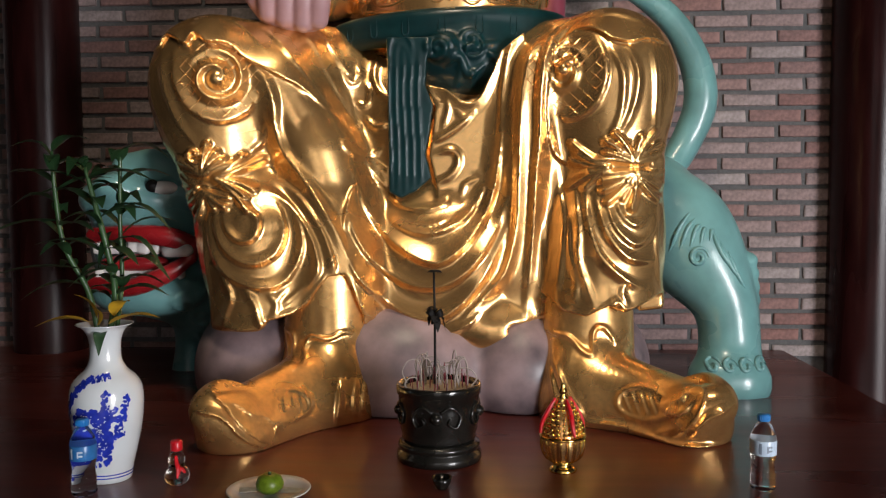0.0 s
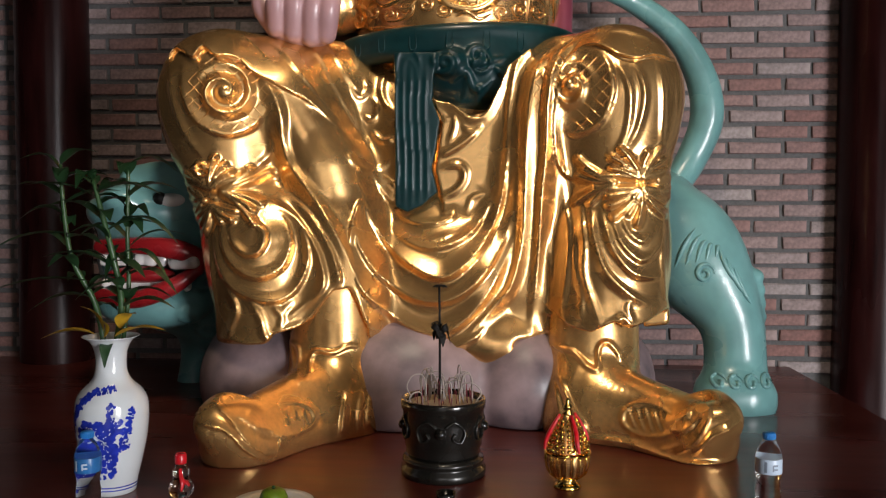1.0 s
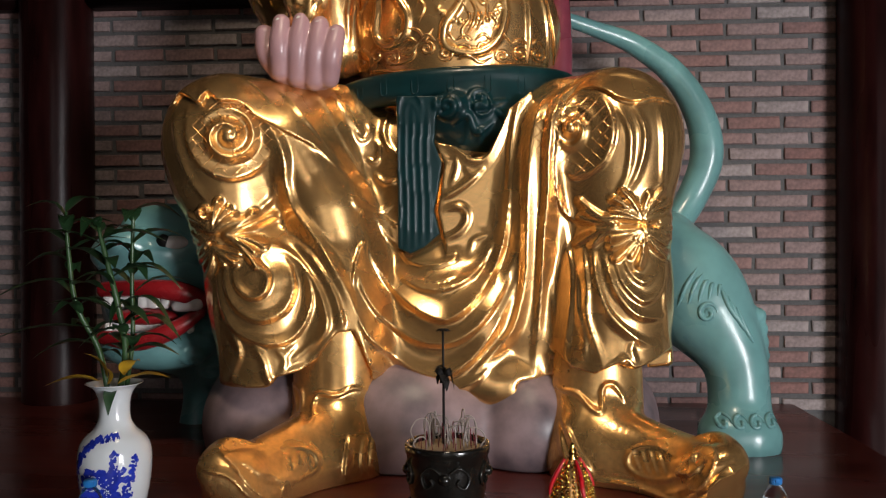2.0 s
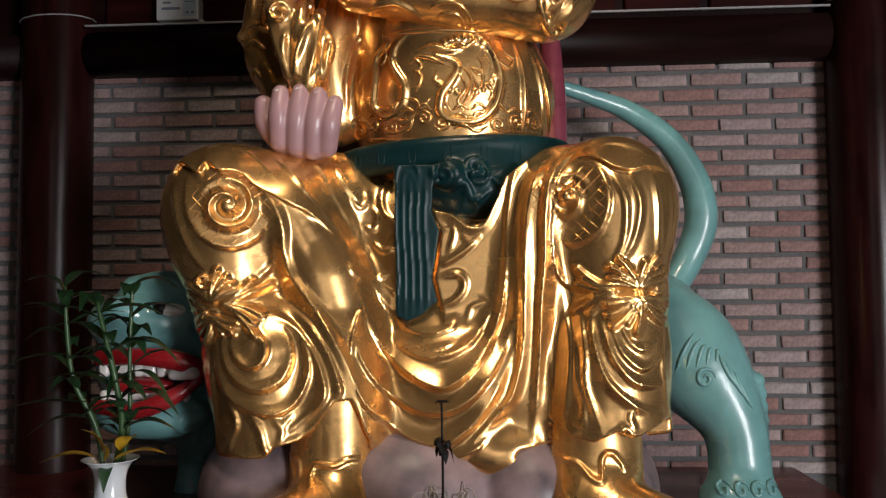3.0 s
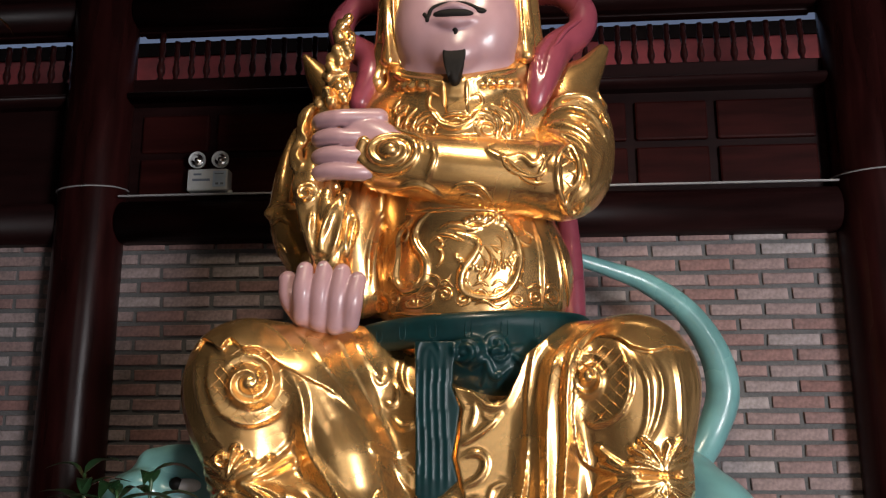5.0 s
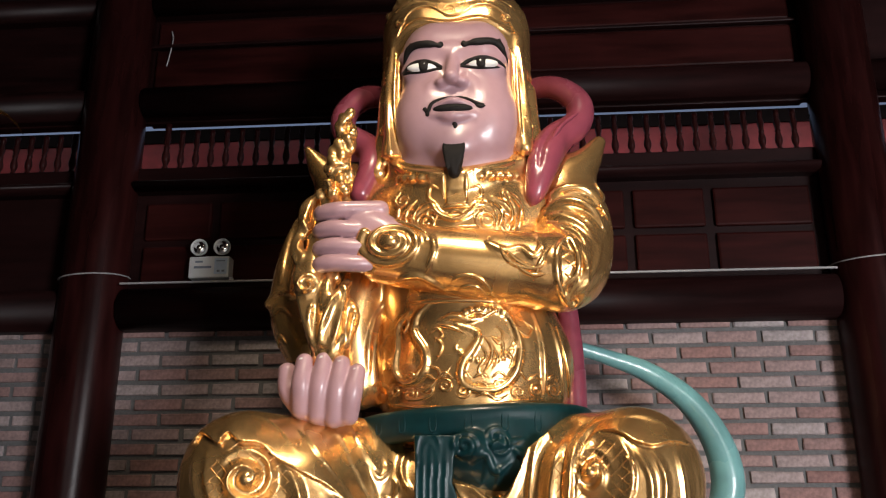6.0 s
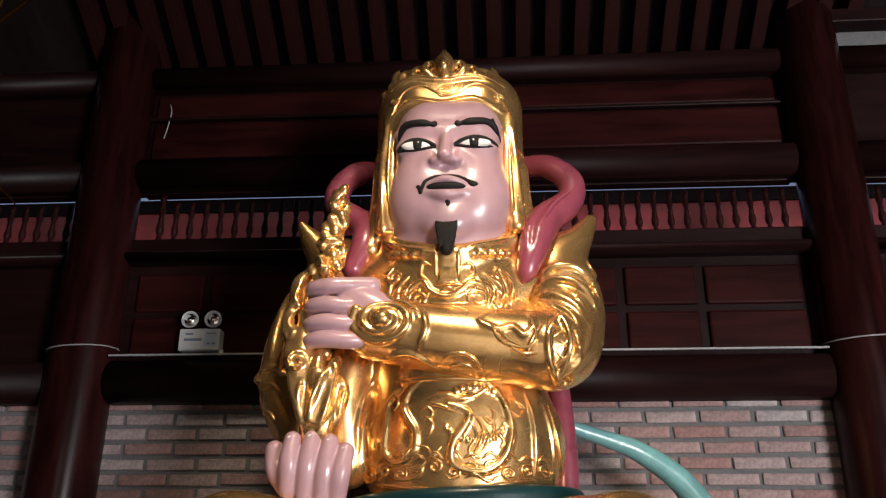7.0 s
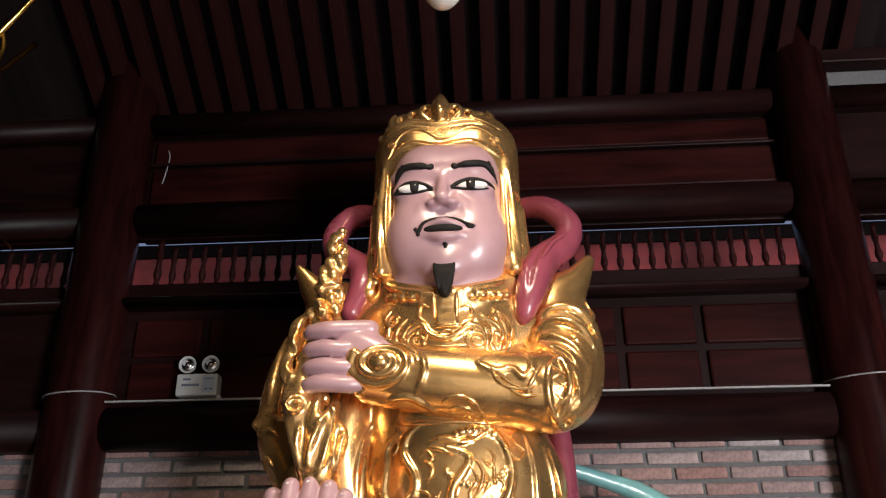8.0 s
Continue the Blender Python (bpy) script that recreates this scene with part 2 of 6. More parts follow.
    def ring(self, x, z, rx, rz, r=0.01, **more):
        self.fold([(x + rx * math.cos(a), z + rz * math.sin(a)) for a in np.linspace(0, 2 * math.pi, 17)], r, taper=False, n=40, **more)

    def fan(self, x, z, size, a0, a1, count, high=0.03, wide=0.02, squash=0.9):
        """Ridged leaves that spread from one spot and curl at their tips."""
        for i in range(count):
            a = radians(a0 + (a1 - a0) * i / max(1, count - 1))
            long = size * (0.86 + 0.14 * math.cos(2.3 * i))
            pts = [(x + long * u * math.cos(a + 0.25 * u * (1 if i * 2 > count else -1)), z + squash * long * u * math.sin(a + 0.25 * u * (1 if i * 2 > count else -1))) for u in (0.1, 0.4, 0.75, 1.0)]
            self.crease(pts, high * (0.85 + 0.15 * (i % 2)), wide, wide, taper=False)

    def crease(self, pts, high, left, right, taper=True, n=0):
        """Plans a fold of cloth through points (x, z): its crest stands high over the form and falls off to the left and to the right."""
        if self.rise is None:
            self.rise = np.zeros((self.n[0], self.n[2]), np.float32)
            self.sink = np.zeros((self.n[0], self.n[2]), np.float32)
        c = spline(pts, n or 7 * len(pts)).astype(np.float32)
        pad = max(left, right) + 2 * self.res
        a = np.clip(np.floor((c.min(0) - pad - self.lo[[0, 2]]) / self.res).astype(int), 0, self.n[[0, 2]])
        b = np.clip(np.ceil((c.max(0) + pad - self.lo[[0, 2]]) / self.res).astype(int), 0, self.n[[0, 2]])
        x = (self.lo[0] + self.res * np.arange(a[0], b[0], dtype=np.float32))[:, None]
        z = (self.lo[2] + self.res * np.arange(a[1], b[1], dtype=np.float32))[None, :]
        best = np.full((x.shape[0], z.shape[1]), 9.0, np.float32)
        side, along = np.zeros_like(best), np.zeros_like(best)
        for i in range(len(c) - 1):
            e = c[i + 1] - c[i]
            px, pz = x - c[i, 0], z - c[i, 1]
            h = np.clip((px * e[0] + pz * e[1]) / max(float(e @ e), 1e-9), 0, 1)
            d = np.hypot(px - h * e[0], pz - h * e[1])
            near = d < best
            best = np.where(near, d, best)
            side = np.where(near, e[0] * pz - e[1] * px, side)
            along = np.where(near, (i + h) / (len(c) - 1), along)
        wide = np.where(side > 0, max(left, 1.6 * self.res), max(right, 1.6 * self.res))
        form = np.clip(1 - np.sqrt(best ** 2 + (1.1 * self.res) ** 2) / wide, 0, 1) ** 1.5
        if taper:
            form = form * np.minimum(1, 0.2 + 4 * np.minimum(along, 1 - along))
        s = (slice(a[0], b[0]), slice(a[1], b[1]))
        if high > 0:
            self.rise[s] = np.maximum(self.rise[s], high * form)
        else:
            self.sink[s] = np.minimum(self.sink[s], high * form)

    def whorl(self, x, z, rx, rz, turns, high, wide, start=0.0, way=1, n=40):
        u = np.linspace(0, 1, n)
        a = start + way * 2 * math.pi * turns * u
        self.crease([(x + rx * (1 - 0.9 * v) * math.cos(b), z + rz * (1 - 0.9 * v) * math.sin(b)) for v, b in zip(u, a)], high, wide if way < 0 else wide * 0.5, wide * 0.5 if way < 0 else wide, n=n * 2)

    def carve(self):
        """Moves the front of the form out by the planned folds."""
        shift = (self.rise + self.sink) / self.res
        whole = np.floor(shift).astype(int)
        part_ = (shift - whole).astype(np.float32)
        j = np.arange(self.n[1])[:, None]
        for i in range(self.n[0]):
            if not shift[i].any():
                continue
            lo = np.clip(j + whole[i][None], 0, self.n[1] - 1)
            hi = np.clip(lo + 1, 0, self.n[1] - 1)
            col = self.d[i]
            self.d[i] = np.take_along_axis(col, lo, 0) * (1 - part_[i]) + np.take_along_axis(col, hi, 0) * part_[i]

    def trim(self, outline, back):
        """Cuts away all that lies inside the outline of points (x, z) and before the depth back."""
        self.panel(outline, back - 1.0, 1.0, 0.012, cut=True)

    def panel(self, outline, y, half, k=0.004, cut=False):
        """A flat hanging cloth: an outline of points (x, z) with thickness."""
        x = (self.lo[0] + self.res * np.arange(self.n[0], dtype=np.float32))[:, None]
        z = (self.lo[2] + self.res * np.arange(self.n[2], dtype=np.float32))[None, :]
        best = np.full((self.n[0], self.n[2]), 9.0, np.float32)
        inside = np.zeros(best.shape, bool)
        for (x0, z0), (x1, z1) in zip(outline, outline[1:] + outline[:1]):
            ex, ez = x1 - x0, z1 - z0
            h = np.clip(((x - x0) * ex + (z - z0) * ez) / (ex * ex + ez * ez), 0, 1)
            best = np.minimum(best, np.hypot(x - x0 - h * ex, z - z0 - h * ez))
            if z0 != z1:
                inside ^= ((z0 > z) != (z1 > z)) & (x < x0 + (z - z0) / ez * ex)
        flat = np.where(inside, -best, best)[:, None, :]
        yy = (self.lo[1] + self.res * np.arange(self.n[1], dtype=np.float32))[None, :, None]
        s = tuple(slice(0, m) for m in self.n)
        self.blend(s, np.maximum(flat, np.abs(yy - y) - half), k, cut)

    def skin(self):
        """Vertices and quads of the surface (naive surface nets)."""
        d = self.d
        d[0], d[-1], d[:, 0], d[:, -1], d[:, :, 0], d[:, :, -1] = 0.5, 0.5, 0.5, 0.5, 0.5, 0.5
        neg = d < 0
        cnt = np.zeros(np.array(d.shape) - 1, np.int8)
        for i in (0, 1):
            for j in (0, 1):
                for q in (0, 1):
                    cnt += neg[i:d.shape[0] - 1 + i, j:d.shape[1] - 1 + j, q:d.shape[2] - 1 + q]
        cells = np.argwhere((cnt > 0) & (cnt < 8))
        ids = np.full(cnt.shape, -1, np.int32)
        ids[tuple(cells.T)] = np.arange(len(cells))
        corner = {}
        for o in [(i, j, q) for i in (0, 1) for j in (0, 1) for q in (0, 1)]:
            corner[o] = d[tuple((cells + o).T)]
        total, hits = np.zeros((len(cells), 3)), np.zeros(len(cells))
        for a, va in corner.items():
            for ax in range(3):
                if a[ax]:
                    continue
                b = tuple(1 if t == ax else a[t] for t in range(3))
                vb = corner[b]
                on = (va < 0) != (vb < 0)
                f = np.where(on, va / np.where(on, va - vb, 1), 0)
                p = np.tile(np.array(a, float), (len(cells), 1))
                p[:, ax] = f
                total += p * on[:, None]
                hits += on
        verts = (cells + total / hits[:, None]) * self.res + self.lo
        quads = []
        for ax in range(3):
            sl0 = tuple(slice(0, -1) if t == ax else slice(1, -1) for t in range(3))
            sl1 = tuple(slice(1, None) if t == ax else slice(1, -1) for t in range(3))
            a, b = neg[sl0], neg[sl1]
            e = np.argwhere(a != b)
            flip = a[tuple(e.T)]
            e = e + [0 if t == ax else 1 for t in range(3)]
            u, v = [t for t in range(3) if t != ax]
            du, dv = np.eye(3, dtype=int)[u], np.eye(3, dtype=int)[v]
            q = np.stack([ids[tuple((e - o).T)] for o in (du + dv, dv, 0 * du, du)], 1)
            if ax == 1:
                flip = ~flip
            q[~flip] = q[~flip][:, ::-1]
            quads.append(q)
        faces = np.vstack(quads)
        for _ in range(self.soften):
            total, hits = np.zeros_like(verts), np.zeros(len(verts))
            for a in range(4):
                for b in ((a + 1) % 4, (a + 3) % 4):
                    hits += np.bincount(faces[:, a], minlength=len(verts))
                    for ax in range(3):
                        total[:, ax] += np.bincount(faces[:, a], verts[faces[:, b], ax], len(verts))
            verts = verts + 0.5 * (total / hits[:, None] - verts)
        for line, rr in self.wires:
            v, q = thread(line, rr)
            quads.append(q + len(verts))
            verts = np.vstack([verts, v])
        return verts, np.vstack(quads)


def thread(line, radii, seg=8):
    """Vertices and quads of a thin raised moulding along a line."""
    n = len(line)
    t = np.gradient(line, axis=0)
    t /= np.linalg.norm(t, axis=1)[:, None] + 1e-9
    side = np.cross(t, (0.0, 1.0, 0.0))
    side /= np.linalg.norm(side, axis=1)[:, None] + 1e-9
    up = np.cross(t, side)
    a = np.linspace(0, 2 * math.pi, seg, endpoint=False)
    v = line[:, None] + radii[:, None, None] * (np.cos(a)[None, :, None] * side[:, None] + np.sin(a)[None, :, None] * up[:, None])
    i, k = np.meshgrid(np.arange(n - 1), np.arange(seg), indexing="ij")
    nxt = (k + 1) % seg
    q = np.stack([i * seg + k, (i + 1) * seg + k, (i + 1) * seg + nxt, i * seg + nxt], -1).reshape(-1, 4)
    return v.reshape(-1, 3), q


def join_skins(name, skins, moved=()):
    """One mesh out of several clay skins, a material each. moved: a centre and a factor by which the skins after the first are scaled."""
    vs, qs, mi, mats, off = [], [], [], [], 0
    for i, (clay, m) in enumerate(skins):
        v, q = clay.skin()
        if moved and i:
            v = moved[0] + (v - moved[0]) * moved[1]
        vs.append(v), qs.append(q + off), mi.append(np.full(len(q), i))
        mats.append(m)
        off += len(v)
    vs, qs, mi = np.vstack(vs), np.vstack(qs), np.concatenate(mi)
    me = bpy.data.meshes.new(name)
    me.vertices.add(len(vs))
    me.vertices.foreach_set("co", vs.astype(np.float32).ravel())
    me.loops.add(4 * len(qs))
    me.loops.foreach_set("vertex_index", qs.astype(np.int32).ravel())
    me.polygons.add(len(qs))
    me.polygons.foreach_set("loop_start", np.arange(0, 4 * len(qs), 4, dtype=np.int32))
    me.polygons.foreach_set("material_index", mi.astype(np.int32))
    me.polygons.foreach_set("use_smooth", np.ones(len(qs), bool))
    me.update(calc_edges=True)
    for m in mats:
        me.materials.append(m)
    return me

# ---- the hall ----
def structure(name, bm, mats, label, category, smooth=False):
    return tagged(part(name, bm, mats, None, "", smooth), label, category, kind="structure")


WALL_Y, ALTAR_Z = 4.25, 0.9
structure("floor", box(bmesh.new(), (-7, -5, -0.1), (7, 7, 0)), STONE, "unseen stone floor of the hall, made pale to bounce daylight", "floor")
wall_back = structure("wall_back", box(bmesh.new(), (-5, WALL_Y + 0.012, 0), (5, WALL_Y + 0.2, 2.9)), MORTAR, "brick wall with wide grey mortar joints behind the statue", "wall")

altar = thing("altar_platform", (0, 0, 0), "dark red lacquered wooden altar platform under the statue", "altar")
part("altar_top", box(bmesh.new(), (-2.6, 1.55, ALTAR_Z - 0.05), (1.64, WALL_Y - 0.004, ALTAR_Z), 0.008), TABLE, altar)
part("altar_body", box(bmesh.new(), (-2.5, 1.65, 0), (1.56, WALL_Y - 0.02, ALTAR_Z - 0.05), 0.01), TABLE, altar)


def pillar(x, y):
    bm = bmesh.new()
    lathe(bm, [(0.19, 0), (0.19, 0.12), (0.172, 0.16), (0.168, 1.5), (0.165, 3.2), (0.16, 5.2)], seg=40)
    p = part("pillar", bm, WOOD)
    p.location = (x, y, 0)
    tagged(p, "round dark red lacquered wooden pillar", "pillar", "pillars before the brick wall", "structure")
    return p


pillar(-1.855, 4.19)
pillar(1.985, 4.19)


def round_beam(z0, z1, y, depth, x0, x1):
    """A beam with a rounded front face and swelling ends."""
    bm = bmesh.new()
    zc, h = (z0 + z1) / 2, (z1 - z0) / 2
    prof = [(y - depth * math.cos(a), zc + h * math.sin(a)) for a in np.linspace(-1.45, 1.45, 14)] + [(y + 0.12, z1), (y + 0.12, z0)]
    ends = []
    for x in (x0, x1):
        ends.append([bm.verts.new((x, py, pz)) for py, pz in prof])
    for i in range(len(prof)):
        f = bm.faces.new((ends[0][i], ends[0][(i + 1) % len(prof)], ends[1][(i + 1) % len(prof)], ends[1][i]))
        f.smooth = i < 13
    bm.faces.new(ends[0]), bm.faces.new(ends[1])
    return bm


def rounded(name, z0, z1, y, depth, mat, label):
    for x0, x1 in ((-4.8, -2.0), (-1.69, 1.82), (2.12, 4.8)):
        structure(name, round_beam(z0, z1, y, depth, x0, x1), mat, label, "beam")


rounded("lower_beam", 2.79, 3.005, 4.2, 0.1, WOODX, "rounded dark lacquered beam above the brick wall")
rounded("upper_beam", 3.965, 4.145, 4.2, 0.09, WOODX, "rounded dark lacquered beam above the balusters")
rounded("rail_ledge", 3.535, 3.592, 4.2, 0.07, WOODX, "moulded dark ledge under the balusters")
structure("cable_strip", box(bmesh.new(), (-1.68, 4.1, 3.007), (1.81, 4.112, 3.016)), GREYMETAL, "thin pale cable strip along the beam", "trim")


def panel_wall(z0, z1, xs, zs, label):
    """Boarding with raised panels between stiles and rails."""
    wall = structure("panel_wall", box(bmesh.new(), (-4.8, 4.25, z0), (4.8, 4.36, z1)), WOODX, label, "wall")
    for a, b in zip(xs, xs[1:]):
        for c, d in zip(zs, zs[1:]):
            bm = bmesh.new()
            box(bm, (a + 0.022, 4.228, c + 0.018), (b - 0.022, 4.262, d - 0.018), 0.012)
            part("panel", bm, PANEL, wall)
    return wall


PANEL = material("red_brown_wooden_panel", (0.022, 0.0042, 0.0036), 0.5, 0, 24, 0.5, 0.15, spec=0.06, stretch=(0.12, 1, 1))
panel_wall(3.0, 3.6, [-1.66, -1.26, -0.8, -0.4, 0.06, 0.47, 0.88, 1.28, 1.8], [3.03, 3.26, 3.5], "dark red wooden panelling above the beam")
panel_wall(4.13, 4.78, [-1.7, 0.06, 1.82], [4.16, 4.42, 4.6], "dark red wooden panelling under the rafters")
structure("panel_moulding", box(bmesh.new(), (-1.7, 4.205, 4.41), (1.82, 4.24, 4.43), 0.006), WOODX, "thin dark moulding across the upper panelling", "trim")

structure("plaster_infill", box(bmesh.new(), (2.13, 4.19, 4.63), (3.4, 4.24, 5.6)), MORTAR, "grey plaster infill high beside the pillar", "wall")
structure("tie_beam", box(bmesh.new(), (2.1, 4.08, 4.83), (3.4, 4.185, 4.92), 0.01), WOODX, "dark tie beam crossing the plaster infill", "beam")

structure("bottom_rail", box(bmesh.new(), (-4.8, 4.2, 3.59), (4.8, 4.31, 3.676), 0.008), WOODX, "dark bottom rail under the balusters", "trim")
structure("head_rail", box(bmesh.new(), (-4.8, 4.237, 3.955), (4.8, 4.275, 4.0), 0.004), WOODX, "dark head rail over the balusters", "trim")
# balusters
bm = bmesh.new()
lathe(bm, [(0.022, 0), (0.022, 0.03), (0.013, 0.04), (0.026, 0.08), (0.027, 0.11), (0.015, 0.16), (0.022, 0.17), (0.015, 0.18), (0.025, 0.235), (0.015, 0.285), (0.021, 0.3), (0.021, 0.34)], seg=10)
baluster = part("baluster", bm, WOOD)
baluster.matrix_world = pose(-1.575, 4.255, 3.675) @ Matrix.Diagonal((0.86, 0.86, 0.83, 1))
tagged(baluster, "turned dark wooden baluster in the upper screen", "baluster", "balusters of the upper screen", "structure")
for x in [-1.575 + 0.0832 * i for i in range(1, 41)] + [-2.1 - 0.0832 * i for i in range(12)] + [2.16 + 0.0832 * i for i in range(12)]:
    copy_thing(baluster, pose(x, 4.255, 3.675) @ Matrix.Diagonal((0.86, 0.86, 0.83, 1)))

# space behind the balusters, with a high slot open to daylight
structure("wall_far", box(bmesh.new(), (-5, 5.2, 2.9), (5, 5.3, 4.285)), REDWALL, "red painted wall behind the baluster screen", "wall")
# unseen, over the left part only: blocks the sky there, leaves the right open
structure("ceiling_far", box(bmesh.new(), (-5, 4.37, 4.62), (-0.3, 5.3, 4.7)), DARKWOOD, "unseen dark half ceiling that blocks the sky on the left", "ceiling")
structure("floor_far", box(bmesh.new(), (-5, 4.37, 2.9), (5, 5.3, 2.95)), DARKWOOD, "floor behind the screen", "floor")

# dark sheet that stands in for the unlit void between red wall and slot
structure("wall_far_upper", box(bmesh.new(), (-5, 5.19, 4.285), (5, 5.3, 4.378)), DARKWOOD, "dark strip in place of the unlit void above the red wall", "wall")

# roof and the hall round the camera
bm = bmesh.new()
box(bm, (-7, -2.3, 0.06), (7, 2.3, 0.12))
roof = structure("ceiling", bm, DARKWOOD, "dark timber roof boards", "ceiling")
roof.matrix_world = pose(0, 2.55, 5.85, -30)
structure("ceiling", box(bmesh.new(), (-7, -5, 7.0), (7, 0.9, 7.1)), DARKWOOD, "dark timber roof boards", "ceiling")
for i in range(27):
    bm = bmesh.new()
    box(bm, (-0.04, -2.2, -0.05), (0.04, 2.2, 0.05), 0.004)
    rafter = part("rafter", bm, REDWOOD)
    rafter.matrix_world = pose(-2.05 + 0.165 * i, 2.55, 5.85, -30)
    tagged(rafter, "red-brown painted timber rafter under the roof", "rafter", "rafters", "structure")
rounded("eaves_beam", 4.6, 4.74, 4.2, 0.07, WOODX, "dark red timber beam under the rafters")
# unseen side walls, of assumed dark timber so that they bounce little light
structure("wall_side", box(bmesh.new(), (-7.1, -5, 0), (-7, 7, 7)), DARKWOOD, "unseen side wall, made dark to cut bounce light", "wall")
structure("wall_side", box(bmesh.new(), (7, -5, 0), (7.1, 7, 7)), DARKWOOD, "unseen side wall, made dark to cut bounce light", "wall")
# unseen front wall: closed on the left, doorways set where the daylight lamps stand
for a, b, z0, z1 in ((-7, -0.9, 0, 7), (1.3, 4.3, 0, 7), (6.3, 7, 0, 7), (-0.9, 1.3, 3.7, 7), (4.3, 6.3, 3.7, 7)):
    structure("wall_front", box(bmesh.new(), (a, -4.2, z0), (b, -4.0, z1)), PLASTER, "unseen cream front wall with assumed doorways that shape the daylight", "wall")
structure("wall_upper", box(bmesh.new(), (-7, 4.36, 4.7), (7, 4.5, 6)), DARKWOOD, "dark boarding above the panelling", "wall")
FINE = 0.0052

# ---- the statue: robes, boots, trunk, arms, head, each blended on its own grid, then one mesh ----
CX = 0.06
gold = Clay((-1.0, 2.7, 1.05), (1.0, 3.75, 2.36), 0.0043)
# thighs and knees
for s, kx in ((-1, -0.68), (1, 0.68)):
    gold.limb([(CX + s * 0.22, 3.55, 2.0), (CX + s * 0.42, 3.36, 2.03), (kx, 3.17, 2.03)], [0.24, 0.225, 0.215], 0.08)
gold.ball((-0.675, 3.14, 1.98), (0.222, 0.2, 0.26), 0.06)
gold.ball((0.675, 3.14, 1.98), (0.215, 0.2, 0.26), 0.06)
# lap cloth and the hanging middle
gold.ball((CX, 3.46, 1.72), (0.5, 0.33, 0.5), 0.1)
gold.ball((0.12, 3.3, 1.4), (0.36, 0.3, 0.29), 0.1)
gold.limb([(-0.15, 3.19, 1.36), (-0.03, 3.14, 1.25), (0.08, 3.12, 1.21), (0.2, 3.11, 1.18), (0.3, 3.11, 1.17), (0.37, 3.13, 1.21), (0.41, 3.18, 1.33)], [0.09, 0.09, 0.09, 0.095, 0.1, 0.085, 0.08], 0.08)
gold.limb([(-0.46, 3.13, 2.02), (-0.33, 3.17, 1.75), (-0.2, 3.2, 1.45)], [0.14, 0.15, 0.13], 0.07)
gold.limb([(0.47, 3.13, 2.02), (0.42, 3.16, 1.75), (0.41, 3.18, 1.38)], [0.13, 0.14, 0.12], 0.07)
gold.limb([(-0.32, 3.14, 1.75), (-0.27, 3.13, 1.5), (-0.26, 3.13, 1.4)], [0.13, 0.14, 0.13], 0.07)
gold.ball((CX + 0.02, 3.52, 1.98), (0.42, 0.3, 0.26), 0.08)
# flap of the lap cloth beside the sash
gold.panel([(0.057, 2.004), (0.123, 1.989), (0.184, 1.946), (0.237, 1.961), (0.283, 2.044), (0.309, 2.112), (0.388, 2.172), (0.409, 1.956), (0.372, 1.710), (0.278, 1.537), (0.123, 1.575), (0.088, 1.681), (0.067, 1.767), (0.080, 1.844), (0.090, 1.930)], 3.115, 0.02, 0.03)
# greaves and flared skirts
gold.limb([(-0.67, 3.14, 1.85), (-0.6, 3.13, 1.62), (-0.52, 3.12, 1.45)], [0.17, 0.165, 0.2], 0.06)
gold.limb([(-0.52, 3.12, 1.5), (-0.48, 3.12, 1.28), (-0.47, 3.12, 1.2)], [0.21, 0.22, 0.225], 0.05)
gold.limb([(0.68, 3.14, 1.85), (0.68, 3.13, 1.62), (0.66, 3.12, 1.45)], [0.18, 0.175, 0.19], 0.06)
gold.limb([(0.66, 3.12, 1.5), (0.65, 3.12, 1.35), (0.65, 3.12, 1.27)], [0.19, 0.2, 0.21], 0.05)
gold.limb([(-0.3, 3.12, 1.5), (-0.27, 3.11, 1.36), (-0.27, 3.11, 1.28)], [0.17, 0.19, 0.19], 0.05)
# the open undersides of the skirts
gold.slab((-0.5, 3.1, 1.02), (0.36, 0.5, 0.17), 0.02, 0.015, (0, -4, 0), cut=True)
gold.slab((0.68, 3.1, 1.06), (0.33, 0.5, 0.17), 0.02, 0.015, (0, -6, 0), cut=True)
gold.ball((-0.42, 3.1, 1.2), (0.16, 0.16, 0.1), 0.01, cut=True)
gold.ball((0.62, 3.1, 1.25), (0.15, 0.16, 0.1), 0.01, cut=True)
gold.trim([(-0.47, 1.0), (-0.47, 1.19), (-0.445, 1.225), (-0.37, 1.245), (-0.325, 1.275), (-0.28, 1.335), (-0.25, 1.368), (-0.2, 1.372), (-0.175, 1.32), (-0.15, 1.24), (-0.15, 1.0)], 3.03)
gold.trim([(0.43, 1.0), (0.425, 1.31), (0.47, 1.29), (0.51, 1.25), (0.58, 1.238), (0.65, 1.275), (0.7, 1.252), (0.82, 1.3), (0.88, 1.3), (0.88, 1.0)], 3.05)
# left knee
gold.crease([(-0.813, 2.091), (-0.796, 1.985), (-0.752, 1.874), (-0.690, 1.790)], 0.011, 0.030, 0.015)
gold.crease([(-0.869, 2.120), (-0.857, 1.954), (-0.802, 1.817)], 0.010, 0.027, 0.015)
gold.crease([(-0.762, 2.111), (-0.751, 2.001), (-0.707, 1.916), (-0.617, 1.873), (-0.532, 1.901), (-0.477, 1.975)], 0.014, 0.049, 0.013)
gold.crease([(-0.530, 2.094), (-0.487, 2.041), (-0.473, 1.975)], 0.010, 0.015, 0.027)
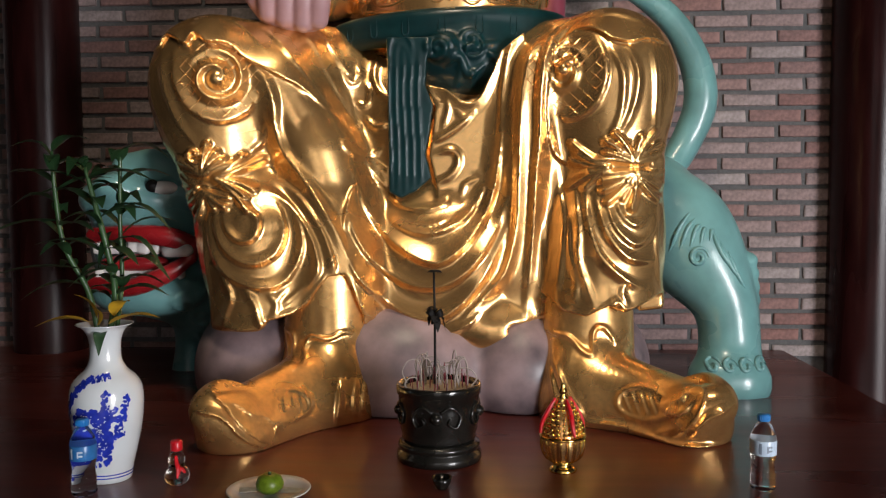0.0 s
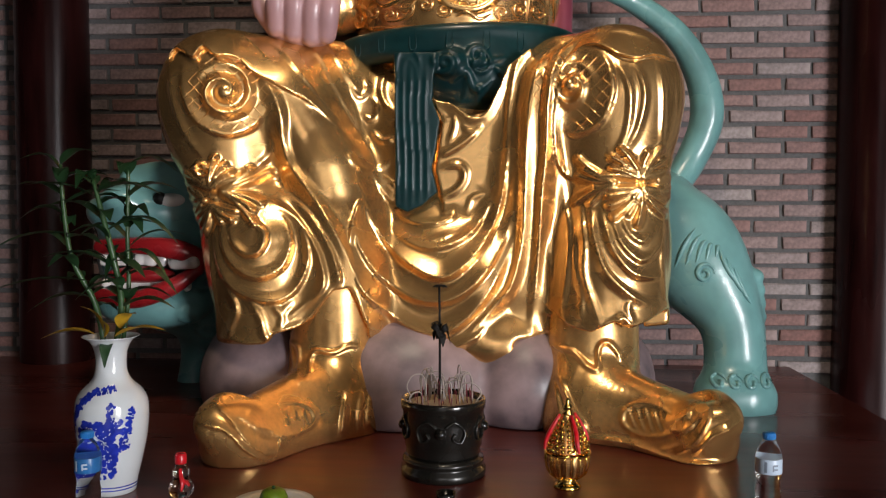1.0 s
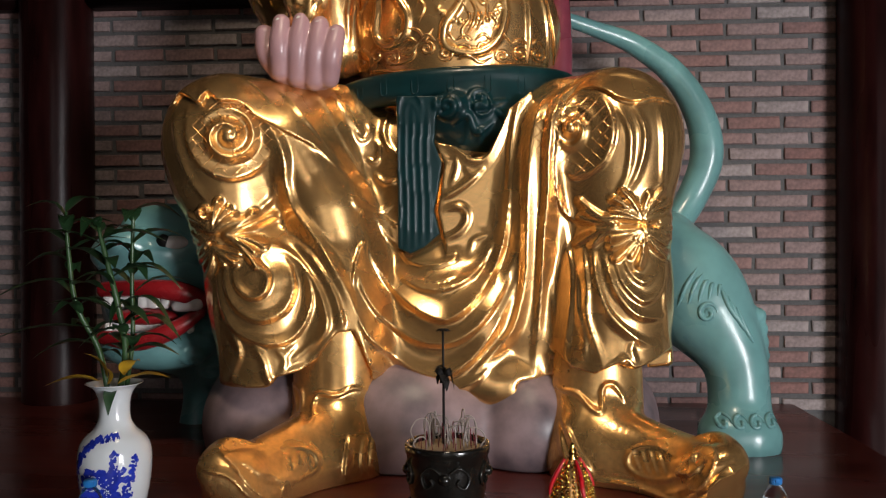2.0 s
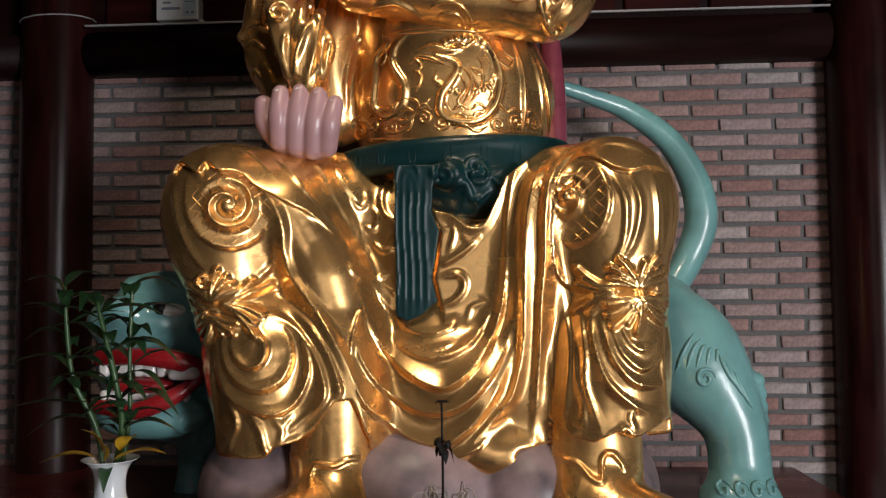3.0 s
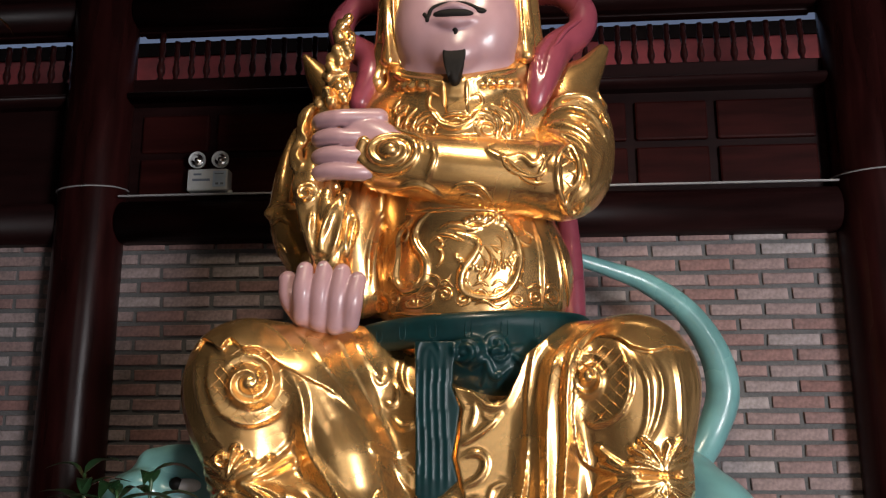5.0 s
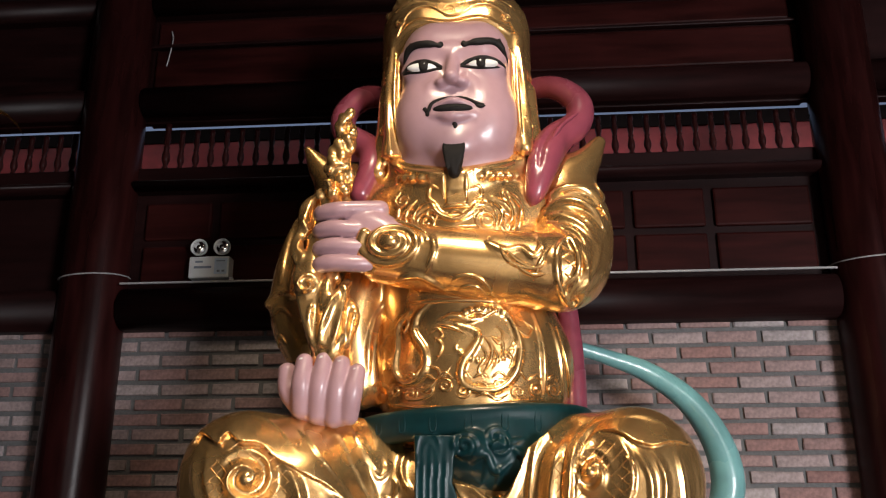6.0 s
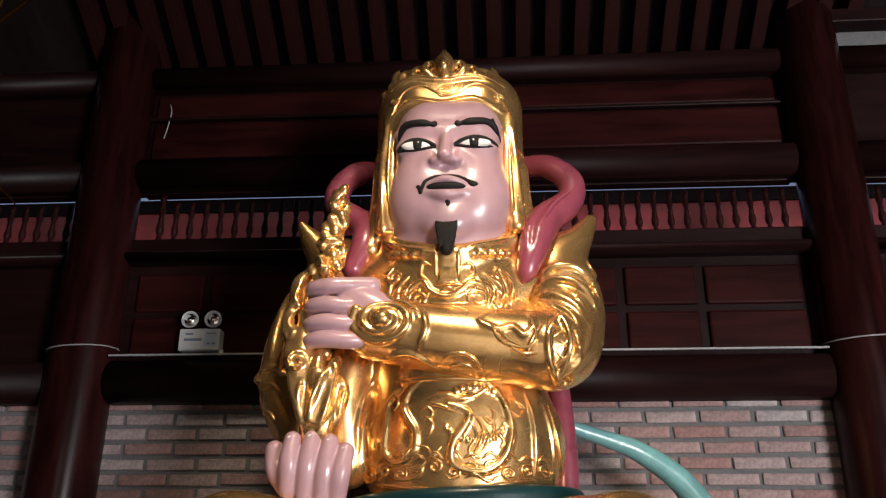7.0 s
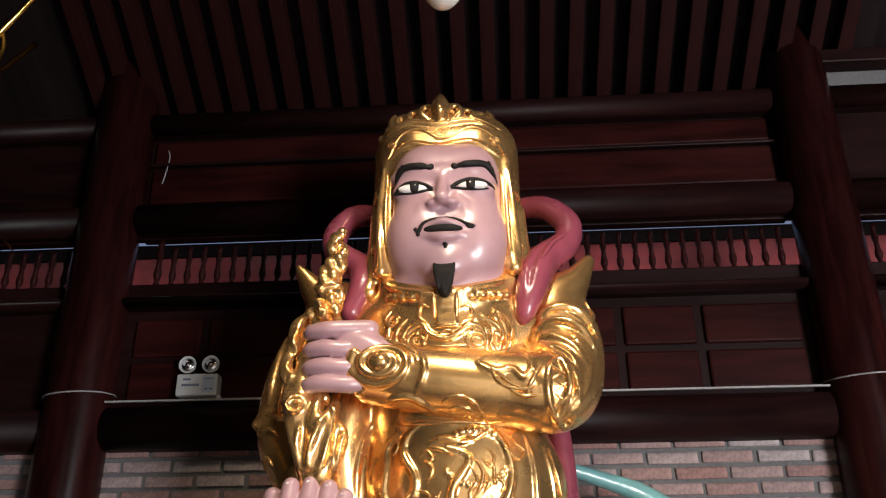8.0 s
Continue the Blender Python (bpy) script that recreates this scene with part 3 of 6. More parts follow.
gold.crease([(-0.885, 2.116), (-0.827, 2.130), (-0.807, 2.169), (-0.758, 2.152), (-0.716, 2.125), (-0.691, 2.165), (-0.643, 2.132), (-0.581, 2.127), (-0.522, 2.079), (-0.447, 2.038), (-0.353, 1.990), (-0.275, 1.919)], 0.026, 0.115, 0.006)
gold.crease([(-0.807, 2.169), (-0.769, 2.189), (-0.713, 2.174), (-0.691, 2.165)], 0.010, 0.015, 0.015)
gold.crease([(-0.708, 2.183), (-0.671, 2.191), (-0.637, 2.174)], 0.009, 0.015, 0.015)
gold.crease([(-0.640, 2.233), (-0.566, 2.205), (-0.476, 2.116), (-0.384, 2.026), (-0.325, 1.961)], 0.014, 0.039, 0.017)
gold.crease([(-0.569, 2.246), (-0.453, 2.169), (-0.366, 2.066), (-0.298, 1.977), (-0.221, 1.882)], 0.016, 0.039, 0.020)
gold.crease([(-0.434, 2.234), (-0.341, 2.162), (-0.286, 2.061), (-0.237, 1.959), (-0.198, 1.877)], 0.014, 0.036, 0.018)
gold.crease([(-0.311, 2.206), (-0.255, 2.111), (-0.201, 2.029)], 0.012, 0.024, 0.018)
gold.crease([(-0.515, 2.083), (-0.458, 2.012), (-0.434, 1.938), (-0.433, 1.858), (-0.409, 1.779), (-0.350, 1.703), (-0.289, 1.621), (-0.230, 1.528), (-0.186, 1.429), (-0.167, 1.337)], 0.026, 0.027, 0.065)
gold.crease([(-0.274, 1.998), (-0.227, 1.894), (-0.171, 1.788), (-0.123, 1.699), (-0.075, 1.644)], 0.014, 0.060, 0.018)
gold.crease([(-0.238, 2.067), (-0.208, 2.025), (-0.183, 2.051), (-0.189, 2.092)], 0.012, 0.018, 0.018)
gold.crease([(-0.269, 1.982), (-0.246, 1.920), (-0.217, 1.873)], 0.012, 0.020, 0.020)
gold.crease([(-0.201, 1.962), (-0.161, 1.946), (-0.146, 1.990), (-0.163, 2.027)], 0.011, 0.018, 0.018)
gold.crease([(-0.170, 1.906), (-0.126, 1.869), (-0.078, 1.876)], 0.012, 0.020, 0.020)
gold.crease([(-0.209, 1.840), (-0.214, 1.804), (-0.184, 1.771), (-0.139, 1.770), (-0.096, 1.789)], 0.016, 0.024, 0.016)
gold.crease([(-0.209, 1.840), (-0.208, 1.880), (-0.180, 1.874), (-0.183, 1.841)], 0.012, 0.016, 0.016)
gold.crease([(-0.132, 1.760), (-0.096, 1.727), (-0.072, 1.711)], 0.011, 0.018, 0.018)
gold.crease([(-0.111, 2.140), (-0.134, 2.073), (-0.123, 2.011), (-0.085, 1.969)], 0.012, 0.021, 0.021)
gold.crease([(-0.151, 1.720), (-0.145, 1.681), (-0.114, 1.668)], 0.010, 0.018, 0.018)
gold.crease([(-0.466, 1.877), (-0.484, 1.818), (-0.531, 1.764)], 0.014, 0.015, 0.023)
gold.crease([(-0.446, 1.765), (-0.423, 1.708), (-0.363, 1.679)], 0.010, 0.017, 0.017)
gold.crease([(-0.550, 1.763), (-0.487, 1.742), (-0.434, 1.772)], 0.009, 0.015, 0.015)
# left calf
gold.crease([(-0.630, 1.605), (-0.623, 1.521), (-0.580, 1.448), (-0.502, 1.409), (-0.425, 1.434), (-0.393, 1.503), (-0.405, 1.576), (-0.438, 1.628)], 0.018, 0.041, 0.015)
gold.crease([(-0.602, 1.583), (-0.580, 1.518), (-0.532, 1.482), (-0.482, 1.496), (-0.470, 1.551), (-0.501, 1.584), (-0.532, 1.569)], 0.020, 0.037, 0.013)
gold.crease([(-0.653, 1.557), (-0.643, 1.464), (-0.595, 1.381), (-0.511, 1.339), (-0.424, 1.335), (-0.366, 1.381), (-0.334, 1.462), (-0.344, 1.539), (-0.391, 1.606), (-0.456, 1.666)], 0.018, 0.041, 0.015)
gold.crease([(-0.490, 1.665), (-0.411, 1.628), (-0.337, 1.550), (-0.292, 1.463), (-0.281, 1.383), (-0.331, 1.319)], 0.018, 0.017, 0.038)
gold.crease([(-0.444, 1.689), (-0.348, 1.624), (-0.269, 1.521), (-0.231, 1.419), (-0.234, 1.372)], 0.020, 0.017, 0.042)
gold.crease([(-0.383, 1.698), (-0.299, 1.604), (-0.228, 1.503), (-0.195, 1.401)], 0.012, 0.015, 0.027)
gold.crease([(-0.672, 1.519), (-0.670, 1.387), (-0.663, 1.270), (-0.664, 1.189)], 0.014, 0.023, 0.023)
gold.crease([(-0.608, 1.391), (-0.568, 1.309), (-0.588, 1.246), (-0.607, 1.195)], 0.016, 0.017, 0.034)
gold.crease([(-0.527, 1.346), (-0.485, 1.284), (-0.469, 1.229), (-0.441, 1.189)], 0.015, 0.017, 0.030)
gold.crease([(-0.445, 1.321), (-0.416, 1.284), (-0.423, 1.233)], 0.012, 0.017, 0.022)
gold.crease([(-0.383, 1.338), (-0.416, 1.291), (-0.407, 1.256)], 0.010, 0.017, 0.017)
gold.crease([(-0.308, 1.357), (-0.364, 1.305), (-0.402, 1.272)], 0.010, 0.017, 0.017)
gold.crease([(-0.650, 1.194), (-0.593, 1.200), (-0.515, 1.184), (-0.443, 1.185), (-0.419, 1.229), (-0.338, 1.253), (-0.289, 1.306), (-0.252, 1.361), (-0.195, 1.371)], 0.014, 0.030, 0.011)
# middle
gold.crease([(-0.180, 1.678), (-0.142, 1.590), (-0.082, 1.502), (0.008, 1.433), (0.096, 1.405), (0.174, 1.446), (0.244, 1.531), (0.289, 1.648), (0.310, 1.804), (0.321, 1.956)], 0.034, 0.066, 0.018)
gold.crease([(-0.205, 1.595), (-0.166, 1.490), (-0.092, 1.390), (0.007, 1.331), (0.110, 1.326), (0.200, 1.375), (0.278, 1.478), (0.325, 1.595)], 0.030, 0.065, 0.017)
gold.crease([(-0.207, 1.502), (-0.175, 1.393), (-0.105, 1.303), (-0.016, 1.234), (0.084, 1.214), (0.178, 1.265), (0.256, 1.359), (0.316, 1.482)], 0.030, 0.066, 0.019)
gold.crease([(-0.189, 1.393), (-0.148, 1.261), (-0.068, 1.181), (0.070, 1.153), (0.197, 1.196), (0.264, 1.276)], 0.014, 0.046, 0.015)
gold.crease([(-0.106, 1.590), (-0.056, 1.540), (0.021, 1.504), (0.109, 1.509), (0.194, 1.553), (0.254, 1.648), (0.276, 1.749)], 0.020, 0.043, 0.016)
gold.crease([(-0.074, 1.629), (-0.027, 1.594), (0.049, 1.579), (0.121, 1.598), (0.135, 1.625)], 0.016, 0.028, 0.012)
gold.crease([(-0.071, 1.574), (-0.007, 1.530), (0.074, 1.527), (0.149, 1.553)], 0.012, 0.027, 0.012)
gold.crease([(-0.180, 1.678), (-0.199, 1.606), (-0.210, 1.503)], 0.018, 0.050, 0.012)
gold.crease([(-0.144, 1.613), (-0.066, 1.487), (0.015, 1.452)], 0.012, 0.027, 0.014)
gold.crease([(-0.153, 1.501), (-0.063, 1.408), (0.016, 1.366)], 0.012, 0.027, 0.013)
gold.crease([(-0.151, 1.373), (-0.063, 1.279), (0.034, 1.236)], 0.012, 0.027, 0.014)
# right folds
gold.crease([(0.661, 2.241), (0.577, 2.230), (0.500, 2.170), (0.448, 2.071), (0.434, 1.946), (0.432, 1.818), (0.419, 1.671), (0.410, 1.483), (0.393, 1.242)], 0.036, 0.050, 0.023)
gold.crease([(0.527, 2.234), (0.426, 2.144), (0.383, 2.023), (0.369, 1.894), (0.364, 1.726), (0.357, 1.539), (0.325, 1.388), (0.271, 1.313), (0.185, 1.219)], 0.030, 0.043, 0.019)
gold.crease([(0.413, 2.214), (0.342, 2.130), (0.313, 1.992), (0.303, 1.862), (0.284, 1.729), (0.243, 1.606)], 0.022, 0.040, 0.018)
gold.crease([(0.577, 2.175), (0.504, 2.132), (0.469, 2.036), (0.456, 1.909), (0.469, 1.796), (0.504, 1.742), (0.560, 1.718)], 0.022, 0.050, 0.008)
gold.crease([(0.306, 2.132), (0.287, 2.065), (0.275, 2.001)], 0.010, 0.016, 0.021)
gold.crease([(0.294, 1.992), (0.306, 1.974), (0.291, 1.955), (0.279, 1.973)], 0.009, 0.012, 0.012)
# flap
gold.crease([(0.051, 2.015), (0.118, 1.999), (0.185, 1.945), (0.238, 1.960), (0.283, 2.061), (0.310, 2.136), (0.393, 2.196)], 0.018, 0.006, 0.045)
gold.crease([(0.090, 1.955), (0.105, 1.936), (0.125, 1.954), (0.109, 1.978)], 0.008, 0.010, 0.010)
gold.crease([(0.124, 1.962), (0.132, 1.917), (0.112, 1.855)], 0.011, 0.018, 0.014)
gold.crease([(0.158, 1.925), (0.180, 1.896), (0.219, 1.911), (0.211, 1.945), (0.181, 1.940)], 0.012, 0.016, 0.016)
gold.crease([(0.219, 1.904), (0.175, 1.863), (0.121, 1.827), (0.082, 1.808)], 0.015, 0.014, 0.028)
gold.crease([(0.086, 1.769), (0.144, 1.777), (0.164, 1.746), (0.137, 1.699), (0.068, 1.668)], 0.015, 0.028, 0.014)
gold.crease([(0.218, 1.711), (0.250, 1.691), (0.192, 1.668), (0.174, 1.614)], 0.009, 0.016, 0.016)
gold.crease([(0.048, 1.585), (0.106, 1.595), (0.135, 1.621)], 0.010, 0.016, 0.016)
# right knee
gold.crease([(0.610, 2.135), (0.636, 2.069), (0.639, 1.990), (0.606, 1.910), (0.532, 1.875), (0.478, 1.902)], 0.014, 0.015, 0.045)
gold.crease([(0.654, 2.095), (0.691, 2.007), (0.684, 1.880), (0.644, 1.789)], 0.012, 0.023, 0.017)
gold.crease([(0.704, 2.106), (0.739, 2.008), (0.723, 1.898), (0.672, 1.799)], 0.014, 0.023, 0.017)
gold.crease([(0.787, 2.118), (0.804, 1.990), (0.804, 1.831)], 0.012, 0.019, 0.019)
gold.crease([(0.856, 2.127), (0.876, 2.003), (0.871, 1.841)], 0.010, 0.020, 0.020)
gold.crease([(0.497, 2.133), (0.551, 2.160), (0.605, 2.156), (0.655, 2.122), (0.715, 2.110), (0.776, 2.125), (0.834, 2.116), (0.863, 2.128)], 0.022, 0.088, 0.006)
gold.crease([(0.588, 2.194), (0.664, 2.219), (0.732, 2.201), (0.786, 2.167), (0.852, 2.157)], 0.014, 0.023, 0.023)
gold.crease([(0.688, 2.182), (0.726, 2.157), (0.788, 2.181)], 0.010, 0.015, 0.015)
gold.crease([(0.617, 2.208), (0.638, 2.179), (0.674, 2.186)], 0.010, 0.015, 0.015)
gold.crease([(0.789, 2.192), (0.825, 2.174), (0.846, 2.184)], 0.010, 0.015, 0.015)
# right skirt
gold.crease([(0.497, 1.717), (0.510, 1.541), (0.499, 1.394), (0.486, 1.297)], 0.018, 0.019, 0.031)
gold.crease([(0.544, 1.680), (0.557, 1.525), (0.557, 1.417), (0.602, 1.282)], 0.018, 0.019, 0.030)
gold.crease([(0.580, 1.648), (0.588, 1.543), (0.625, 1.437), (0.705, 1.362), (0.771, 1.333)], 0.018, 0.017, 0.034)
gold.crease([(0.610, 1.608), (0.643, 1.501), (0.711, 1.426), (0.802, 1.412)], 0.018, 0.038, 0.015)
gold.crease([(0.638, 1.616), (0.667, 1.526), (0.733, 1.469), (0.796, 1.507), (0.821, 1.586)], 0.016, 0.034, 0.015)
gold.crease([(0.666, 1.623), (0.693, 1.559), (0.741, 1.530), (0.785, 1.572)], 0.014, 0.030, 0.015)
gold.crease([(0.528, 1.578), (0.529, 1.451), (0.550, 1.362), (0.544, 1.278)], 0.012, 0.017, 0.023)
gold.crease([(0.822, 1.597), (0.810, 1.488), (0.823, 1.376), (0.847, 1.294)], 0.014, 0.023, 0.017)
gold.crease([(0.709, 1.358), (0.694, 1.315), (0.716, 1.265)], 0.012, 0.017, 0.022)
gold.crease([(0.452, 1.671), (0.446, 1.540), (0.455, 1.389)], 0.010, 0.017, 0.017)
gold.crease([(0.429, 1.689), (0.418, 1.540), (0.410, 1.388), (0.408, 1.272)], 0.014, 0.008, 0.023)
gold.crease([(0.408, 1.280), (0.469, 1.276), (0.520, 1.235), (0.606, 1.235), (0.672, 1.283), (0.716, 1.261), (0.829, 1.307)], 0.014, 0.030, 0.011)
# acanthus leaves at the greaves
gold.fan(-0.672, 1.69, 0.125, 40, 150, 7, 0.036, 0.024)
gold.fan(-0.64, 1.69, 0.175, -28, 24, 5, 0.038, 0.024)
gold.fan(-0.672, 1.65, 0.11, -150, -30, 7, 0.036, 0.024)
gold.fan(-0.69, 1.665, 0.12, 150, 215, 4, 0.034, 0.022)
gold.whorl(-0.7, 1.765, 0.034, 0.034, 1.3, 0.042, 0.016, 0.5, -1)
gold.whorl(-0.68, 1.64, 0.036, 0.032, 1.4, 0.046, 0.016, 0.5, 1)
gold.fan(0.735, 1.725, 0.135, 20, 160, 9, 0.038, 0.024)
gold.fan(0.735, 1.705, 0.145, 195, 345, 10, 0.036, 0.024)
gold.fan(0.66, 1.715, 0.15, 158, 205, 5, 0.034, 0.022)
gold.fan(0.79, 1.72, 0.1, -20, 40, 4, 0.034, 0.022)
gold.whorl(0.69, 1.785, 0.03, 0.03, 1.3, 0.042, 0.014, 0.5, -1)
gold.whorl(0.78, 1.79, 0.03, 0.03, 1.3, 0.042, 0.014, 2.5, 1)
gold.whorl(0.735, 1.68, 0.034, 0.04, 1.3, 0.048, 0.016, 1.5, 1)
gold.whorl(-0.612, 2.012, 0.098, 0.098, 1.7, 0.03, 0.034, 2.6, -1)
gold.whorl(0.512, 2.026, 0.062, 0.085, 1.6, 0.026, 0.028, 0.4, 1)
gold.carve()
gold.ball((-0.612, 2.945, 2.012), (0.028, 0.03, 0.028), 0.02)
gold.ball((0.508, 2.97, 2.028), (0.024, 0.03, 0.026), 0.02)
# scored lattice on the knee discs
for i in range(9):
    u = -0.12 + 0.03 * i
    w = math.sqrt(max(0.0, 0.132 ** 2 - u * u))
    for x0, s in ((-0.606, 1), (0.522, -1)):
        q = 0.7071 * s
        for f in (1, -1):
            for h0, h1 in ((0.0, 0.34), (0.66, 1.0)):
                a, b = -w + 2 * w * h0, -w + 2 * w * h1
                gold.fold([(x0 + f * q * (u + v), 2.005 + 0.7071 * (u - v)) for v in (a, (a + b) / 2, b)], 0.0019, n=12, taper=False)
boot = Clay((-0.75, 2.35, 0.89), (1.1, 3.4, 1.5), 0.004)
for hx, tx, hy, ty in ((-0.275, -0.47, 3.08, 2.58), (0.6, 0.88, 3.1, 2.72)):
    s = -1 if tx < 0 else 1
    m = 0.5 * (hx + tx), 0.5 * (hy + ty)
    boot.limb([(hx, hy, 1.34), (hx, hy, 1.15), (hx - s * 0.01, hy - 0.05, 0.99)], [0.15, 0.158, 0.165], 0.03)
    boot.limb([(hx - s * 0.01, hy - 0.08, 1.0), (m[0], m[1], 0.985), (tx, ty + 0.06, 0.965), (tx + s * 0.02, ty + 0.03, 0.965)], [0.152, 0.112, 0.1, 0.092], 0.04)
    boot.limb([(hx - s * 0.02, hy - 0.1, 0.94), (m[0], m[1], 0.93), (tx, ty + 0.05, 0.93)], [0.15, 0.125, 0.115], 0.03)
    boot.limb([(tx, ty, 0.985), (tx + s * 0.055, ty - 0.02, 1.02), (tx + s * 0.05, ty + 0.04, 1.06), (tx + s * 0.01, ty + 0.07, 1.06), (tx - s * 0.01, ty + 0.06, 1.045)], [0.085, 0.06, 0.036, 0.024, 0.016], 0.02)
boot.slab((0.2, 3, 0.8), (1.2, 1, 0.1), 0.0, 0.004, cut=True)
# boot
boot.crease([(-0.433, 1.133), (-0.425, 1.185), (-0.417, 1.186), (-0.378, 1.172), (-0.367, 1.120), (-0.336, 1.093), (-0.316, 1.106), (-0.327, 1.138), (-0.310, 1.171), (-0.252, 1.166), (-0.201, 1.185), (-0.151, 1.171)], 0.022, 0.013, 0.013)
boot.crease([(-0.424, 1.209), (-0.406, 1.156), (-0.381, 1.101), (-0.358, 1.095)], 0.022, 0.013, 0.013)
boot.crease([(-0.194, 1.056), (-0.200, 0.973), (-0.206, 0.910)], 0.022, 0.016, 0.016)
boot.crease([(-0.124, 1.044), (-0.130, 0.977), (-0.128, 0.920)], 0.022, 0.016, 0.016)
boot.crease([(-0.155, 1.033), (-0.158, 0.966), (-0.153, 0.916)], 0.021, 0.013, 0.013)
boot.crease([(-0.542, 1.096), (-0.457, 1.042), (-0.400, 0.965), (-0.351, 0.904)], 0.036, 0.031, 0.010)
boot.crease([(-0.483, 1.072), (-0.413, 1.028), (-0.356, 0.974), (-0.345, 0.930)], 0.029, 0.024, 0.008)
boot.crease([(-0.562, 1.035), (-0.470, 1.015), (-0.415, 0.951), (-0.370, 0.905)], 0.026, 0.023, 0.010)
boot.crease([(-0.415, 1.038), (-0.377, 1.013), (-0.392, 1.004), (-0.356, 0.961)], 0.018, 0.010, 0.010)
boot.crease([(-0.697, 0.748), (-0.600, 0.738), (-0.482, 0.756), (-0.327, 0.806), (-0.173, 0.844), (-0.097, 0.880)], 0.026, 0.050, 0.012)
boot.crease([(0.426, 1.194), (0.483, 1.177), (0.525, 1.172), (0.568, 1.132), (0.599, 1.127), (0.606, 1.190), (0.635, 1.205), (0.665, 1.175), (0.684, 1.149), (0.732, 1.184)], 0.022, 0.013, 0.013)
boot.crease([(0.480, 1.088), (0.512, 1.011), (0.562, 0.937)], 0.022, 0.016, 0.016)
boot.crease([(0.462, 1.068), (0.478, 0.988), (0.511, 0.941)], 0.021, 0.016, 0.016)
boot.crease([(0.563, 0.925), (0.677, 0.925), (0.807, 0.908), (0.931, 0.909)], 0.026, 0.011, 0.041)
boot.crease([(0.865, 1.078), (0.826, 1.042), (0.786, 1.007), (0.803, 0.991), (0.853, 1.031), (0.896, 1.078)], 0.022, 0.012, 0.012)
boot.crease([(0.896, 1.078), (0.858, 0.992), (0.801, 0.917)], 0.034, 0.010, 0.032)
boot.crease([(0.966, 1.025), (0.889, 0.984), (0.842, 0.927)], 0.022, 0.010, 0.024)
boot.crease([(0.752, 0.911), (0.804, 0.947), (0.830, 0.980)], 0.021, 0.012, 0.012)
for x, z, rx, rz, lean in ((-0.338, 1.006, 0.062, 0.042, 0.25), (0.73, 0.998, 0.068, 0.045, -0.1)):
    boot.crease([(x + rx * math.cos(a), z + rz * math.sin(a) - lean * rx * math.cos(a)) for a in np.linspace(0, 2 * math.pi, 15)], 0.016, 0.012, 0.012, taper=False)
    for i in range(5):
        u = -0.66 + 0.33 * i
        h = 0.8 * rz * math.sqrt(1 - u * u)
        boot.crease([(x + rx * u - 0.008, z + h - lean * rx * u), (x + rx * u, z - lean * rx * u), (x + rx * u + 0.012, z - h - lean * rx * u)], 0.013, 0.012, 0.007)
boot.carve()
boot.soften = 1

trunk = Clay((-0.5, 3.0, 2.1), (0.72, 3.9, 3.45), FINE)
trunk.limb([(0.11, 3.53, 2.15), (0.1, 3.53, 2.5), (0.08, 3.52, 2.9), (0.07, 3.5, 3.1)], [0.32, 0.345, 0.34, 0.31], 0.05)
trunk.ball((0.11, 3.52, 2.46), (0.405, 0.325, 0.36), 0.05)
trunk.ball((0.07, 3.48, 3.08), (0.5, 0.26, 0.26), 0.08)
trunk.limb([(-0.17, 3.3, 3.25), (0.07, 3.2, 3.15), (0.31, 3.3, 3.25)], [0.045, 0.05, 0.045], 0.04)
for i in range(13):
    a = -1.15 + 2.3 * i / 12
    trunk.ball((0.07 + 0.25 * math.sin(a), 3.31 - 0.14 * math.cos(a), 3.2 - 0.05 * math.cos(a)), (0.022, 0.016, 0.018), 0.008)
trunk.limb([(-0.3, 3.46, 2.95), (-0.37, 3.43, 2.65), (-0.34, 3.45, 2.4)], [0.12, 0.12, 0.11], 0.04)
trunk.slab((0.07, 3.2, 3.09), (0.04, 0.03, 0.055), 0.006, 0.006)

for i in range(11):
    x = -0.24 + 0.066 * i
    trunk.spiral(x, 2.335 + 0.012 * math.sin(2.1 * i), 0.03, 0.026, 1.6, 0.0075, 0.7 * i, 1 if i % 2 else -1, 24)
    trunk.fold([(x - 0.03, 2.37), (x, 2.385 + 0.008 * (i % 3)), (x + 0.03, 2.37)], 0.0075)
for i in range(26):
    u = i / 25
    a = -2.6 + 5.0 * u
    trunk.ball((0.17 + 0.12 * math.cos(a), (trunk.depth(0.17 + 0.12 * math.cos(a), 2.53 + 0.1 * math.sin(a)) or 3.2), 2.53 + 0.1 * math.sin(a)), (0.009, 0.009, 0.011), 0.004)
trunk.spiral(-0.14, 3.075, 0.025, 0.025, 1.5, 0.008)
trunk.spiral(0.265, 3.085, 0.025, 0.025, 1.5, 0.008, way=-1)
trunk.spiral(-0.045, 2.975, 0.05, 0.045, 2.0, 0.009)
trunk.spiral(0.185, 2.975, 0.05, 0.045, 2.0, 0.009, way=-1)
trunk.spiral(-0.12, 2.98, 0.045, 0.06, 1.8, 0.009, 1.0)
trunk.spiral(0.26, 2.98, 0.045, 0.06, 1.8, 0.009, 2.0, way=-1)
trunk.fold([(0.186, 3.052), (0.235, 3.005), (0.221, 2.937)], 0.0115)
trunk.fold([(0.209, 3.074), (0.273, 3.027), (0.271, 2.947)], 0.0115)
trunk.fold([(0.253, 3.108), (0.306, 3.049), (0.314, 2.969)], 0.0115)

